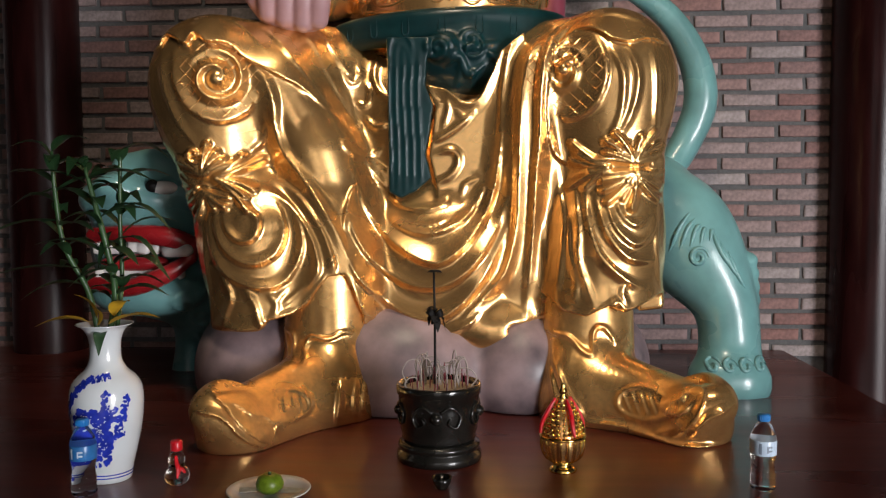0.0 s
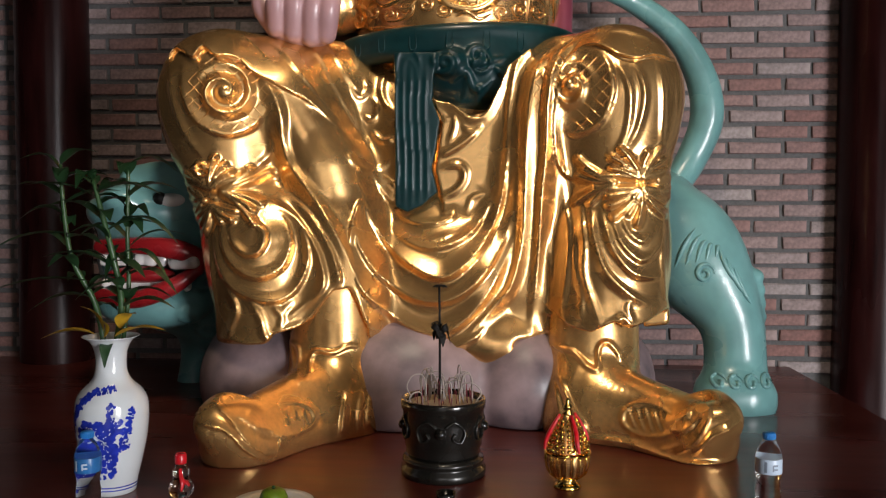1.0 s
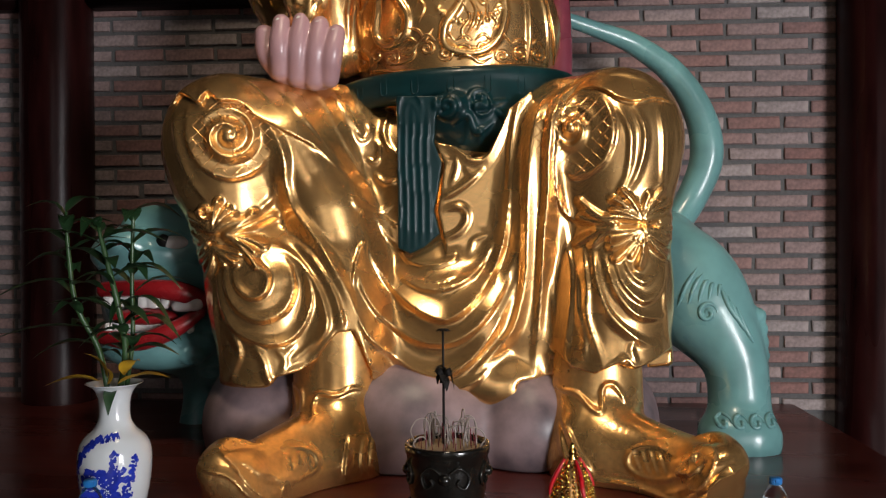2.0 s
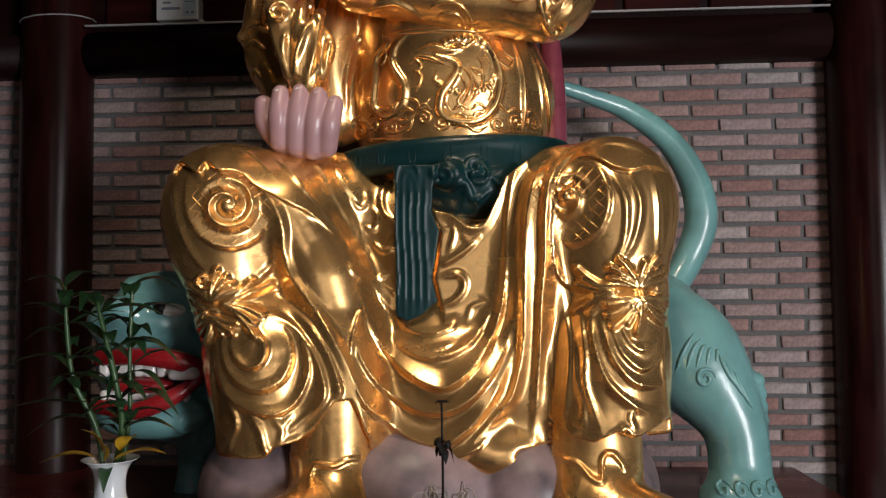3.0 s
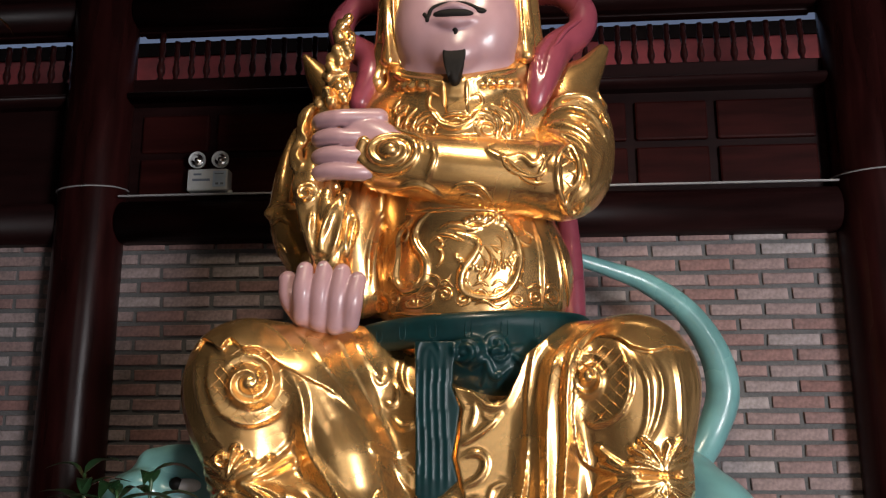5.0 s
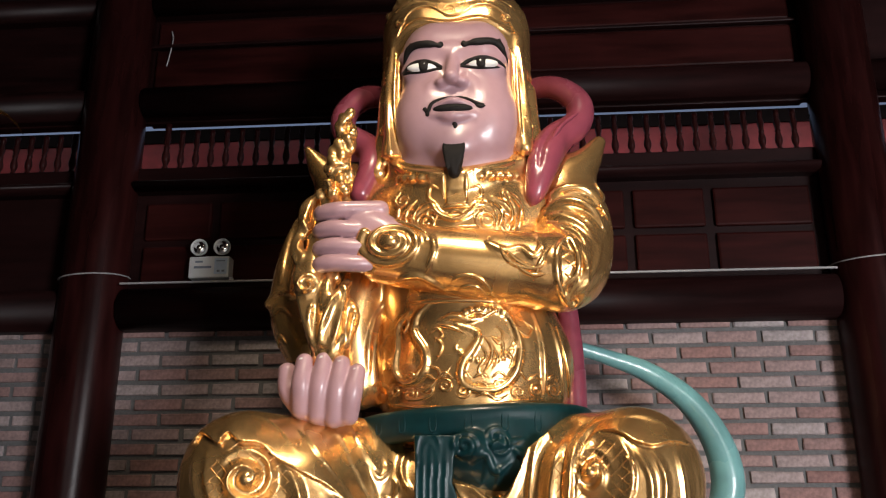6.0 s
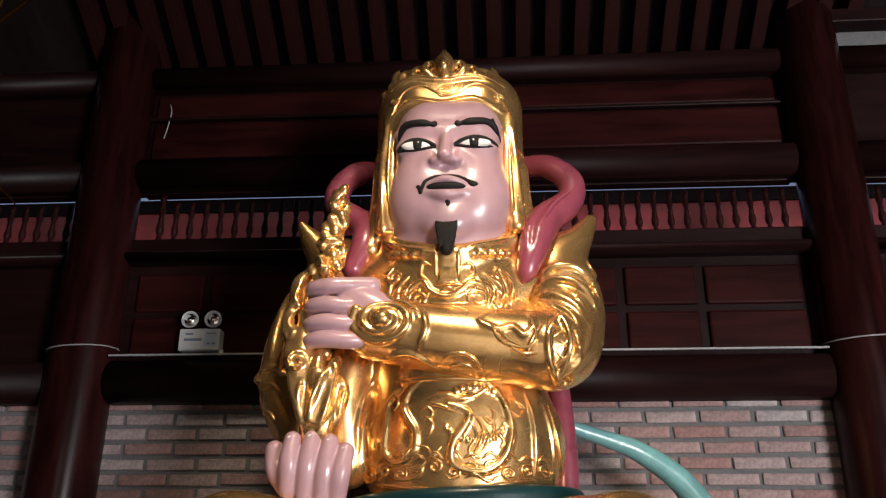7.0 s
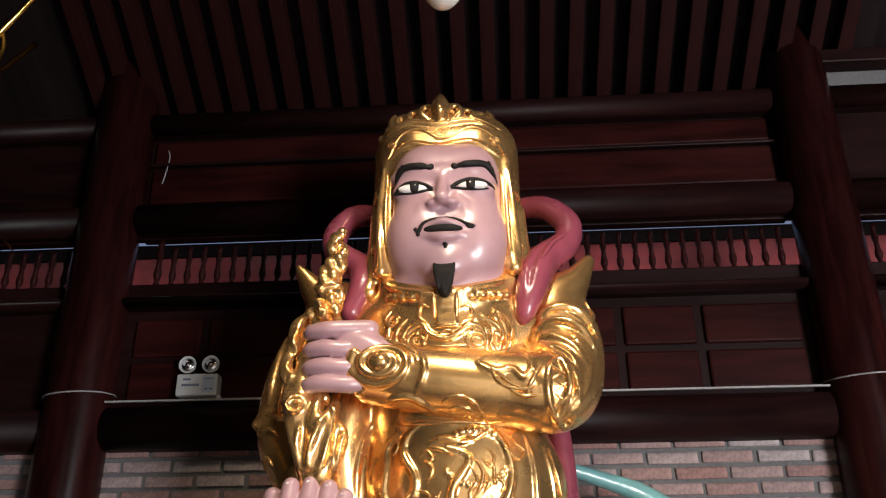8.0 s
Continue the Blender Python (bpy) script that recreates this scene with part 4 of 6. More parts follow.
arm = Clay((-0.72, 2.9, 2.45), (0.8, 3.8, 3.5), FINE)
arm.limb([(0.48, 3.5, 3.2), (0.518, 3.4, 3.0), (0.49, 3.27, 2.8), (0.4, 3.2, 2.76)], [0.155, 0.165, 0.155, 0.135], 0.03, 30)
arm.limb([(0.45, 3.21, 2.77), (0.12, 3.19, 2.8), (-0.2, 3.18, 2.85)], [0.14, 0.135, 0.118], 0.03)
arm.limb([(0.44, 3.42, 3.2), (0.57, 3.42, 3.27), (0.655, 3.44, 3.39)], [0.09, 0.07, 0.03], 0.05)
arm.limb([(-0.38, 3.5, 3.2), (-0.55, 3.48, 2.95), (-0.58, 3.42, 2.68), (-0.5, 3.36, 2.5)], [0.15, 0.13, 0.12, 0.11], 0.03)
arm.limb([(-0.6, 3.42, 2.85), (-0.64, 3.38, 2.74), (-0.69, 3.34, 2.7)], [0.06, 0.04, 0.015], 0.04)
arm.limb([(-0.4, 3.42, 3.18), (-0.5, 3.4, 3.28), (-0.565, 3.36, 3.37)], [0.09, 0.06, 0.015], 0.05)
arm.fold([(0.372, 3.05), (0.483, 3.067), (0.569, 3.03), (0.624, 2.948)], 0.014)
arm.fold([(0.36, 3.009), (0.469, 3.002), (0.554, 2.972), (0.603, 2.892)], 0.014)
arm.fold([(0.408, 3.104), (0.53, 3.124), (0.605, 3.087), (0.643, 3.005)], 0.012)
arm.fold([(0.336, 2.965), (0.434, 2.947), (0.518, 2.9), (0.551, 2.815), (0.534, 2.728), (0.484, 2.66)], 0.016)
arm.fold([(0.422, 2.929), (0.484, 2.878), (0.513, 2.805), (0.504, 2.728), (0.453, 2.669)], 0.011)
arm.fold([(0.214, 2.877), (0.192, 2.844), (0.256, 2.809), (0.31, 2.819), (0.352, 2.785), (0.385, 2.822), (0.367, 2.896), (0.342, 2.931)], 0.012)
arm.fold([(0.256, 2.809), (0.308, 2.764), (0.382, 2.73)], 0.01)
arm.spiral(-0.165, 2.855, 0.135, 0.1, 3.0, 0.013, 0.0, 1, 50)
arm.ball((-0.165, 3.06, 2.855), (0.035, 0.03, 0.03), 0.02)
arm.ring(0.49, 2.745, 0.055, 0.115, 0.012)
arm.limb([(-0.27, 3.09, 2.9), (-0.285, 3.1, 2.85), (-0.26, 3.12, 2.77)], [0.022, 0.02, 0.022], 0.02)
for i in range(4):
    arm.fold([(0.455, 2.83 - 0.05 * i), (0.525, 2.78 - 0.05 * i)], 0.005)
    arm.fold([(0.525, 2.83 - 0.05 * i), (0.455, 2.78 - 0.05 * i)], 0.005)

# hood with a headband and a crown of flames
hood = Clay((-0.35, 2.95, 3.13), (0.5, 3.85, 4.22), FINE)
hood.slab((0.06, 3.5, 3.64), (0.322, 0.29, 0.465), 0.2, 0.02)
hood.slab((0.069, 3.1, 3.443), (0.236, 0.235, 0.366), 0.13, 0.012, cut=True)
for s, x in ((-1, -0.187), (1, 0.325)):
    hood.limb([(x, 3.275, 3.8), (x, 3.27, 3.55), (x + s * 0.015, 3.26, 3.3)], [0.02, 0.028, 0.034], 0.03)
    hood.limb([(x + s * 0.05, 3.36, 3.6), (x + s * 0.055, 3.36, 3.4), (x + s * 0.075, 3.34, 3.24)], [0.02, 0.035, 0.045], 0.04)
hood.fold([(-0.175, 3.815), (-0.09, 3.868), (0.043, 3.85), (0.18, 3.868), (0.295, 3.815)], 0.0125)
hood.fold([(-0.2, 3.925), (-0.09, 3.985), (0.043, 3.968), (0.18, 3.985), (0.315, 3.925)], 0.0125)
hood.fold([(-0.19, 3.95), (-0.09, 4.004), (0.043, 3.99), (0.18, 4.004), (0.305, 3.95)], 0.009)
for x, z, r in ((0.043, 3.915, 0.027), (-0.165, 3.885, 0.018), (0.28, 3.885, 0.018), (-0.238, 3.66, 0.016), (-0.238, 3.42, 0.016), (0.362, 3.66, 0.016), (0.362, 3.42, 0.016)):
    hood.ring(x, z, r, r, 0.006)
    hood.ring(x, z, r * 0.45, r * 0.45, 0.006)
def crown(x, z, lean=0.0):
    return (x, 3.245 + 1.0 * (x - 0.045) ** 2 + lean, z)
hood.limb([crown(0.045, 3.99), crown(0.045, 4.045, -0.01), crown(0.045, 4.09), crown(0.045, 4.15, 0.01)], [0.03, 0.046, 0.036, 0.005], 0.008)
hood.limb([crown(0.045, 4.0, -0.04), crown(0.045, 4.035, -0.05), crown(0.045, 4.08, -0.035)], [0.01, 0.022, 0.006], 0.005)
for s in (-1, 1):
    for x, z, h, w in ((0.062, 4.0, 0.085, 0.024), (0.115, 3.99, 0.075, 0.022), (0.17, 3.98, 0.075, 0.021), (0.215, 3.965, 0.05, 0.018), (0.25, 3.94, 0.04, 0.016)):
        px = 0.045 + s * x
        hood.limb([crown(px - s * 0.01, z), crown(px + s * 0.022, z + h * 0.45, -0.01), crown(px + s * 0.012, z + h * 0.9), crown(px - s * 0.016, z + h * 0.85, -0.008), crown(px - s * 0.012, z + h * 0.55, -0.012)], [w, w * 0.85, w * 0.6, w * 0.5, w * 0.4], 0.004)
    hood.limb([crown(0.045 + s * 0.2, 3.985), crown(0.045 + s * 0.215, 4.03), crown(0.045 + s * 0.205, 4.075)], [0.024, 0.024, 0.004], 0.006)

# face and fists
skin = Clay((-0.68, 2.95, 2.1), (0.4, 3.75, 3.95), FINE)
skin.slab((0.068, 3.37, 3.54), (0.228, 0.235, 0.34), 0.15, 0.02)
skin.ball((0.068, 3.32, 3.7), (0.21, 0.15, 0.13), 0.05)
skin.ball((0.068, 3.37, 3.39), (0.246, 0.235, 0.235), 0.06)
skin.ball((-0.06, 3.25, 3.43), (0.1, 0.1, 0.12), 0.08)
skin.ball((0.196, 3.25, 3.43), (0.1, 0.1, 0.12), 0.08)
skin.limb([(0.06, 3.15, 3.7), (0.06, 3.125, 3.62), (0.059, 3.098, 3.55)], [0.02, 0.02, 0.026], 0.025)
skin.ball((0.059, 3.098, 3.54), (0.03, 0.03, 0.024), 0.015)
skin.ball((0.018, 3.125, 3.53), (0.026, 0.03, 0.02), 0.015)
skin.ball((0.1, 3.125, 3.53), (0.026, 0.03, 0.02), 0.015)
skin.limb([(0.0, 3.14, 3.565), (-0.025, 3.14, 3.53), (-0.035, 3.15, 3.49)], [0.008, 0.01, 0.006], 0.03)
skin.limb([(0.118, 3.14, 3.565), (0.143, 3.14, 3.53), (0.153, 3.15, 3.49)], [0.008, 0.01, 0.006], 0.03)
skin.ball((-0.065, 3.18, 3.615), (0.085, 0.035, 0.04), 0.04)
skin.ball((0.18, 3.18, 3.62), (0.085, 0.035, 0.04), 0.04)
skin.limb([(-0.14, 3.2, 3.69), (-0.06, 3.155, 3.7), (0.02, 3.15, 3.685)], [0.022, 0.026, 0.02], 0.04)
skin.limb([(0.255, 3.2, 3.69), (0.18, 3.155, 3.7), (0.1, 3.15, 3.685)], [0.022, 0.026, 0.02], 0.04)
skin.limb([(0.0, 3.125, 3.43), (0.063, 3.11, 3.44), (0.13, 3.125, 3.43)], [0.014, 0.02, 0.014], 0.015)
skin.limb([(-0.01, 3.125, 3.39), (0.063, 3.105, 3.375), (0.14, 3.125, 3.39)], [0.014, 0.021, 0.014], 0.015)
skin.ball((0.063, 3.085, 3.412), (0.078, 0.035, 0.017), 0.008, cut=True)
skin.ball((0.065, 3.16, 3.27), (0.08, 0.05, 0.06), 0.06)
skin.limb([(-0.1, 3.3, 3.22), (0.07, 3.24, 3.2), (0.24, 3.3, 3.22)], [0.07, 0.07, 0.07], 0.04)
# lower hand: palm, four upright fingers, thumb
skin.ball((-0.41, 3.2, 2.29), (0.125, 0.09, 0.1), 0.03)
for x0, x1, z0, z1 in ((-0.482, -0.49, 2.43, 2.26), (-0.41, -0.43, 2.435, 2.24), (-0.345, -0.368, 2.42, 2.225), (-0.287, -0.315, 2.39, 2.235)):
    skin.limb([(x0, 3.135, z0), ((x0 + x1) / 2, 3.12, (z0 + z1) / 2), (x1, 3.145, z1)], [0.031, 0.037, 0.034], 0.008)
skin.limb([(-0.555, 3.18, 2.4), (-0.545, 3.17, 2.33), (-0.5, 3.18, 2.27)], [0.036, 0.036, 0.04], 0.02)
# upper fist round the branch
skin.ball((-0.27, 3.17, 2.9), (0.12, 0.08, 0.12), 0.03)
skin.limb([(-0.3, 3.15, 2.97), (-0.2, 3.14, 2.92), (-0.1, 3.15, 2.87)], [0.06, 0.06, 0.06], 0.04)
for z0, z1, x1 in ((2.995, 3.0, -0.33), (2.925, 2.92, -0.318), (2.855, 2.85, -0.304), (2.79, 2.785, -0.292)):
    skin.limb([(-0.45, 3.19, z0), (-0.44, 3.125, z0), (-0.38, 3.095, z0), (x1, 3.1, z1), (-0.22, 3.14, z1 + 0.01)], [0.026, 0.031, 0.033, 0.032, 0.036], 0.005)

ink = Clay((-0.25, 2.95, 3.1), (0.4, 3.4, 3.85), 0.0055)
def draw(pts, r, **more):
    ink.fold(pts, max(r * 1.25, 0.0),  onto=skin, lift=0.0, k=0.004, **more)
draw([(-0.14, 3.655), (-0.108, 3.704), (-0.04, 3.706), (0.014, 3.698)], 0.0135)
draw([(-0.128, 3.69), (-0.112, 3.725), (-0.112, 3.745)], 0.006)
draw([(0.282, 3.66), (0.24, 3.715), (0.17, 3.708), (0.106, 3.698)], 0.0135)
draw([(0.27, 3.69), (0.252, 3.735), (0.25, 3.752)], 0.006)
draw([(0.0, 3.692), (0.016, 3.7), (0.012, 3.715)], 0.009)
draw([(0.12, 3.692), (0.106, 3.7), (0.11, 3.715)], 0.009)
draw([(-0.138, 3.6), (-0.1, 3.632), (-0.055, 3.637), (-0.01, 3.622), (0.02, 3.602)], 0.0072, taper=False)
draw([(-0.138, 3.6), (-0.06, 3.59), (0.02, 3.602)], 0.005, taper=False)
draw([(0.275, 3.615), (0.225, 3.638), (0.175, 3.643), (0.125, 3.628), (0.095, 3.608)], 0.0072, taper=False)
draw([(0.275, 3.615), (0.18, 3.597), (0.095, 3.608)], 0.005, taper=False)
draw([(-0.05, 3.42), (-0.035, 3.405), (-0.02, 3.437), (0.02, 3.456), (0.063, 3.462), (0.11, 3.456), (0.15, 3.437), (0.185, 3.424)], 0.0065, taper=False)
draw([(-0.035, 3.405), (-0.038, 3.385)], 0.007)
draw([(0.15, 3.43), (0.17, 3.42), (0.19, 3.425)], 0.006)
ink.ball((0.063, 3.115, 3.412), (0.08, 0.022, 0.02), 0.002)
draw([(0.06, 3.345), (0.072, 3.345), (0.07, 3.325)], 0.007)
ink.limb([(0.066, 3.15, 3.27), (0.067, 3.14, 3.22), (0.066, 3.13, 3.15)], [0.038, 0.036, 0.024], 0.01)
for k in range(9):
    dx = -0.04 + 0.01 * k
    ink.limb([(0.066 + dx, 3.125, 3.285 - 0.012 * (k % 2)), (0.066 + dx * 0.9, 3.108, 3.23), (0.066 + dx * 0.6, 3.108, 3.15 + 0.012 * (k % 3))], [0.006, 0.008, 0.004], 0.003)
ink.ball((-0.055, 3.13, 3.612), (0.025, 0.014, 0.025), 0.002)
ink.ball((0.176, 3.13, 3.617), (0.025, 0.014, 0.025), 0.002)
white = Clay((-0.6, 2.95, 2.3), (0.4, 3.4, 3.75), 0.0055)
for x, z in ((-0.06, 3.61), (0.182, 3.616)):
    white.ball((x, 3.14, z), (0.064, 0.02, 0.021), 0.002)
# glints on the pupils, modelled as small white dots
white.ball((-0.05, 3.116, 3.617), (0.006, 0.004, 0.006), 0.001)
white.ball((0.172, 3.116, 3.622), (0.006, 0.004, 0.006), 0.001)
nails = Clay((-0.6, 2.95, 2.3), (-0.2, 3.3, 2.5), 0.006)
for x, z in ((-0.484, 2.44), (-0.412, 2.445), (-0.346, 2.43), (-0.289, 2.4)):
    nails.ball((x, 3.117, z - 0.012), (0.02, 0.014, 0.022), 0.002)

# the gilded branch
branch = Clay((-0.65, 2.95, 2.4), (-0.2, 3.4, 3.5), FINE)
branch.limb([(-0.41, 3.18, 2.42), (-0.42, 3.17, 2.6), (-0.47, 3.15, 2.72), (-0.45, 3.18, 2.95), (-0.4, 3.2, 3.15), (-0.38, 3.2, 3.3), (-0.36, 3.2, 3.42)], [0.06, 0.05, 0.055, 0.035, 0.04, 0.035, 0.012], 0.02, 60)
for k, (a, b, c, r) in enumerate([((-0.44, 3.15, 2.5), (-0.5, 3.13, 2.72), (-0.52, 3.16, 2.78), 0.035), ((-0.38, 3.15, 2.46), (-0.37, 3.13, 2.62), (-0.34, 3.15, 2.72), 0.035), ((-0.4, 3.13, 2.5), (-0.41, 3.12, 2.65), (-0.4, 3.13, 2.75), 0.03), ((-0.46, 3.14, 2.76), (-0.54, 3.17, 2.86), (-0.52, 3.2, 2.98), 0.028), ((-0.52, 3.2, 2.95), (-0.52, 3.22, 3.05), (-0.48, 3.22, 3.1), 0.03), ((-0.34, 3.16, 2.5), (-0.31, 3.15, 2.6), (-0.33, 3.15, 2.66), 0.025)]):
    branch.limb([a, b, c], [r, r, r * 0.6], 0.012)
for k in range(46):
    u = k / 45
    z = 3.06 + 0.38 * u if k % 3 else 2.5 + 0.55 * u
    a = k * 2.4
    w = 0.055 * (1 - 0.6 * u) if k % 3 else 0.05
    x = (-0.41 + 0.05 * (z - 3.06) / 0.38) if z > 3.0 else -0.44
    branch.ball((x + w * math.cos(a), 3.18 + 0.6 * w * math.sin(a), z), (0.022, 0.018, 0.03), 0.008, (25 * math.sin(k), 30 * math.cos(k * 1.7), 0))
branch.crease([(-0.443, 2.449), (-0.484, 2.555), (-0.524, 2.640), (-0.551, 2.694), (-0.532, 2.737)], 0.024, 0.020, 0.036)
branch.crease([(-0.419, 2.459), (-0.425, 2.533), (-0.392, 2.617), (-0.367, 2.702)], 0.026, 0.024, 0.024)
branch.crease([(-0.387, 2.449), (-0.358, 2.532), (-0.336, 2.616), (-0.329, 2.680), (-0.351, 2.723)], 0.024, 0.024, 0.020)
branch.crease([(-0.451, 2.491), (-0.468, 2.576), (-0.449, 2.650)], 0.020, 0.020, 0.020)
branch.crease([(-0.320, 2.465), (-0.310, 2.563), (-0.286, 2.636)], 0.020, 0.020, 0.020)
branch.crease([(-0.361, 2.453), (-0.341, 2.511), (-0.355, 2.574)], 0.018, 0.018, 0.018)
branch.crease([(-0.496, 3.058), (-0.519, 2.988), (-0.496, 2.939), (-0.528, 2.878), (-0.505, 2.829), (-0.549, 2.757)], 0.022, 0.016, 0.024)
branch.crease([(-0.480, 3.098), (-0.455, 3.138), (-0.416, 3.119), (-0.423, 3.070)], 0.024, 0.018, 0.018)
branch.crease([(-0.404, 3.063), (-0.373, 3.117), (-0.326, 3.125), (-0.317, 3.071)], 0.024, 0.018, 0.018)
branch.crease([(-0.439, 3.164), (-0.408, 3.208), (-0.354, 3.211), (-0.332, 3.166)], 0.024, 0.018, 0.018)
branch.crease([(-0.355, 3.229), (-0.302, 3.262), (-0.285, 3.205)], 0.022, 0.018, 0.018)
branch.crease([(-0.556, 2.835), (-0.530, 2.799), (-0.557, 2.748), (-0.526, 2.700)], 0.022, 0.016, 0.024)
branch.crease([(-0.373, 2.713), (-0.329, 2.697), (-0.341, 2.648)], 0.020, 0.018, 0.018)
branch.crease([(-0.612, 2.637), (-0.572, 2.684), (-0.553, 2.748)], 0.018, 0.018, 0.024)
branch.crease([(-0.592, 2.556), (-0.548, 2.598), (-0.505, 2.580)], 0.014, 0.018, 0.018)
branch.whorl(-0.478, 2.708, 0.042, 0.04, 1.2, 0.03, 0.02, 0.4, 1)
branch.carve()

# scarf
scarf = Clay((-0.55, 3.0, 2.2), (0.75, 3.9, 3.85), 0.009)
scarf.limb([(-0.22, 3.62, 3.72), (-0.35, 3.52, 3.69), (-0.43, 3.46, 3.58), (-0.42, 3.43, 3.47), (-0.31, 3.4, 3.38), (-0.29, 3.35, 3.28), (-0.33, 3.33, 3.15)], [0.045, 0.052, 0.055, 0.055, 0.058, 0.055, 0.045], 0.02, 40)
scarf.limb([(0.36, 3.62, 3.75), (0.49, 3.52, 3.7), (0.58, 3.46, 3.59), (0.57, 3.43, 3.48), (0.47, 3.38, 3.38), (0.42, 3.3, 3.27), (0.38, 3.26, 3.12), (0.365, 3.26, 3.06)], [0.045, 0.052, 0.058, 0.06, 0.07, 0.07, 0.045, 0.012], 0.02, 40)
scarf.fold([(0.46, 3.42), (0.41, 3.3), (0.39, 3.18)], 0.012, cut=True)
scarf.fold([(0.57, 3.5), (0.5, 3.43), (0.45, 3.33)], 0.01)
scarf.limb([(0.5, 3.6, 2.8), (0.515, 3.6, 2.5), (0.515, 3.58, 2.3)], [0.04, 0.05, 0.05], 0.02)

# belt and sash
green = Clay((-0.4, 2.9, 1.55), (0.62, 3.95, 2.42), FINE)
green.limb([(0.11 + 0.425 * math.cos(a), 3.52 - 0.345 * math.sin(a), 2.215 + 0.02 * math.cos(a)) for a in np.linspace(-0.3, math.pi + 0.3, 17)], [0.045] * 17, 0.01, 60)
for dz in (-0.026, 0.026):
    green.limb([(0.11 + 0.438 * math.cos(a), 3.52 - 0.358 * math.sin(a), 2.215 + dz + 0.02 * math.cos(a)) for a in np.linspace(-0.3, math.pi + 0.3, 17)], [0.032] * 17, 0.012, 60)
green.panel([(-0.074, 2.16), (-0.07, 2.0), (-0.07, 1.642), (-0.029, 1.621), (0.022, 1.644), (0.074, 1.69), (0.055, 1.77), (0.07, 1.845), (0.082, 1.932), (0.056, 2.0), (0.068, 2.16)], 3.092, 0.011)
green.ball((0.2, 3.22, 2.1), (0.2, 0.1, 0.13), 0.04)
green.ball((0.12, 3.13, 2.13), (0.06, 0.05, 0.05), 0.02)
green.fold([(0.12, 2.07), (0.17, 2.1), (0.2, 2.04), (0.25, 2.07)], 0.014)
green.fold([(0.26, 2.12), (0.3, 2.08), (0.29, 2.02)], 0.014)
green.fold([(0.18, 2.12), (0.24, 2.13), (0.3, 2.15)], 0.012)
green.spiral(0.1, 2.125, 0.05, 0.045, 1.8, 0.012)
green.spiral(0.205, 2.15, 0.04, 0.04, 1.5, 0.012)
for i in range(9):
    a = 0.35 + 2.4 * i / 8
    x = 0.11 - 0.43 * math.cos(a)
    green.fold([(x, 2.26), (x, 2.185), (x + 0.02, 2.185), (x + 0.02, 2.24)], 0.003)
trunk.fold([(-0.225, 2.719), (-0.266, 2.641), (-0.285, 2.529), (-0.283, 2.422)], 0.012)
trunk.fold([(0.354, 2.627), (0.381, 2.520), (0.386, 2.415), (0.382, 2.301)], 0.012)
trunk.fold([(0.422, 2.596), (0.451, 2.467), (0.459, 2.319)], 0.011)
trunk.fold([(0.443, 2.596), (0.481, 2.424), (0.485, 2.319)], 0.009)
trunk.fold([(-0.028, 2.665), (-0.080, 2.616), (-0.092, 2.548), (-0.047, 2.466), (-0.061, 2.394), (-0.129, 2.370), (-0.170, 2.417), (-0.163, 2.502), (-0.160, 2.587), (-0.112, 2.634)], 0.016)
trunk.fold([(0.067, 2.567), (0.146, 2.534), (0.130, 2.481), (0.092, 2.429), (0.084, 2.366), (0.129, 2.334), (0.211, 2.333), (0.277, 2.391), (0.299, 2.500), (0.261, 2.603), (0.213, 2.651)], 0.015)
trunk.fold([(0.004, 2.585), (0.057, 2.597), (0.109, 2.584), (0.161, 2.591)], 0.012)
trunk.fold([(0.000, 2.568), (0.046, 2.559), (0.098, 2.535)], 0.009)
trunk.fold([(0.161, 2.591), (0.196, 2.612), (0.213, 2.629)], 0.008)
trunk.fold([(0.167, 2.523), (0.196, 2.480), (0.187, 2.428), (0.160, 2.386)], 0.008)
trunk.fold([(0.192, 2.523), (0.233, 2.501), (0.233, 2.448)], 0.008)
trunk.fold([(-0.016, 2.525), (0.015, 2.493), (-0.005, 2.440)], 0.008)
trunk.fold([(-0.243, 2.306), (-0.160, 2.290), (-0.056, 2.273), (0.068, 2.264), (0.191, 2.275), (0.313, 2.295), (0.384, 2.307)], 0.01)
trunk.fold([(-0.139, 2.336), (-0.098, 2.305), (-0.036, 2.314), (-0.015, 2.346)], 0.008)
trunk.fold([(0.129, 2.303), (0.170, 2.317), (0.211, 2.296), (0.252, 2.316)], 0.008)
trunk.fold([(-0.098, 2.353), (-0.046, 2.335), (-0.005, 2.367)], 0.008)
trunk.fold([(-0.144, 2.667), (-0.017, 2.661), (0.172, 2.656), (0.234, 2.650)], 0.01)
trunk.fold([(-0.239, 2.636), (-0.248, 2.550), (-0.225, 2.464)], 0.008)
trunk.fold([(-0.257, 2.507), (-0.226, 2.528), (-0.206, 2.560)], 0.007)
trunk.fold([(-0.265, 2.380), (-0.213, 2.368), (-0.181, 2.337), (-0.202, 2.312)], 0.008)
trunk.fold([(-0.143, 2.624), (-0.118, 2.595), (-0.132, 2.559), (-0.153, 2.581)], 0.007)
trunk.fold([(-0.037, 2.536), (-0.006, 2.557), (0.015, 2.529), (-0.012, 2.508)], 0.007)
trunk.fold([(-0.047, 2.420), (-0.005, 2.409), (0.016, 2.377), (0.047, 2.414)], 0.007)
trunk.fold([(0.213, 2.565), (0.237, 2.533), (0.223, 2.497), (0.196, 2.518)], 0.007)
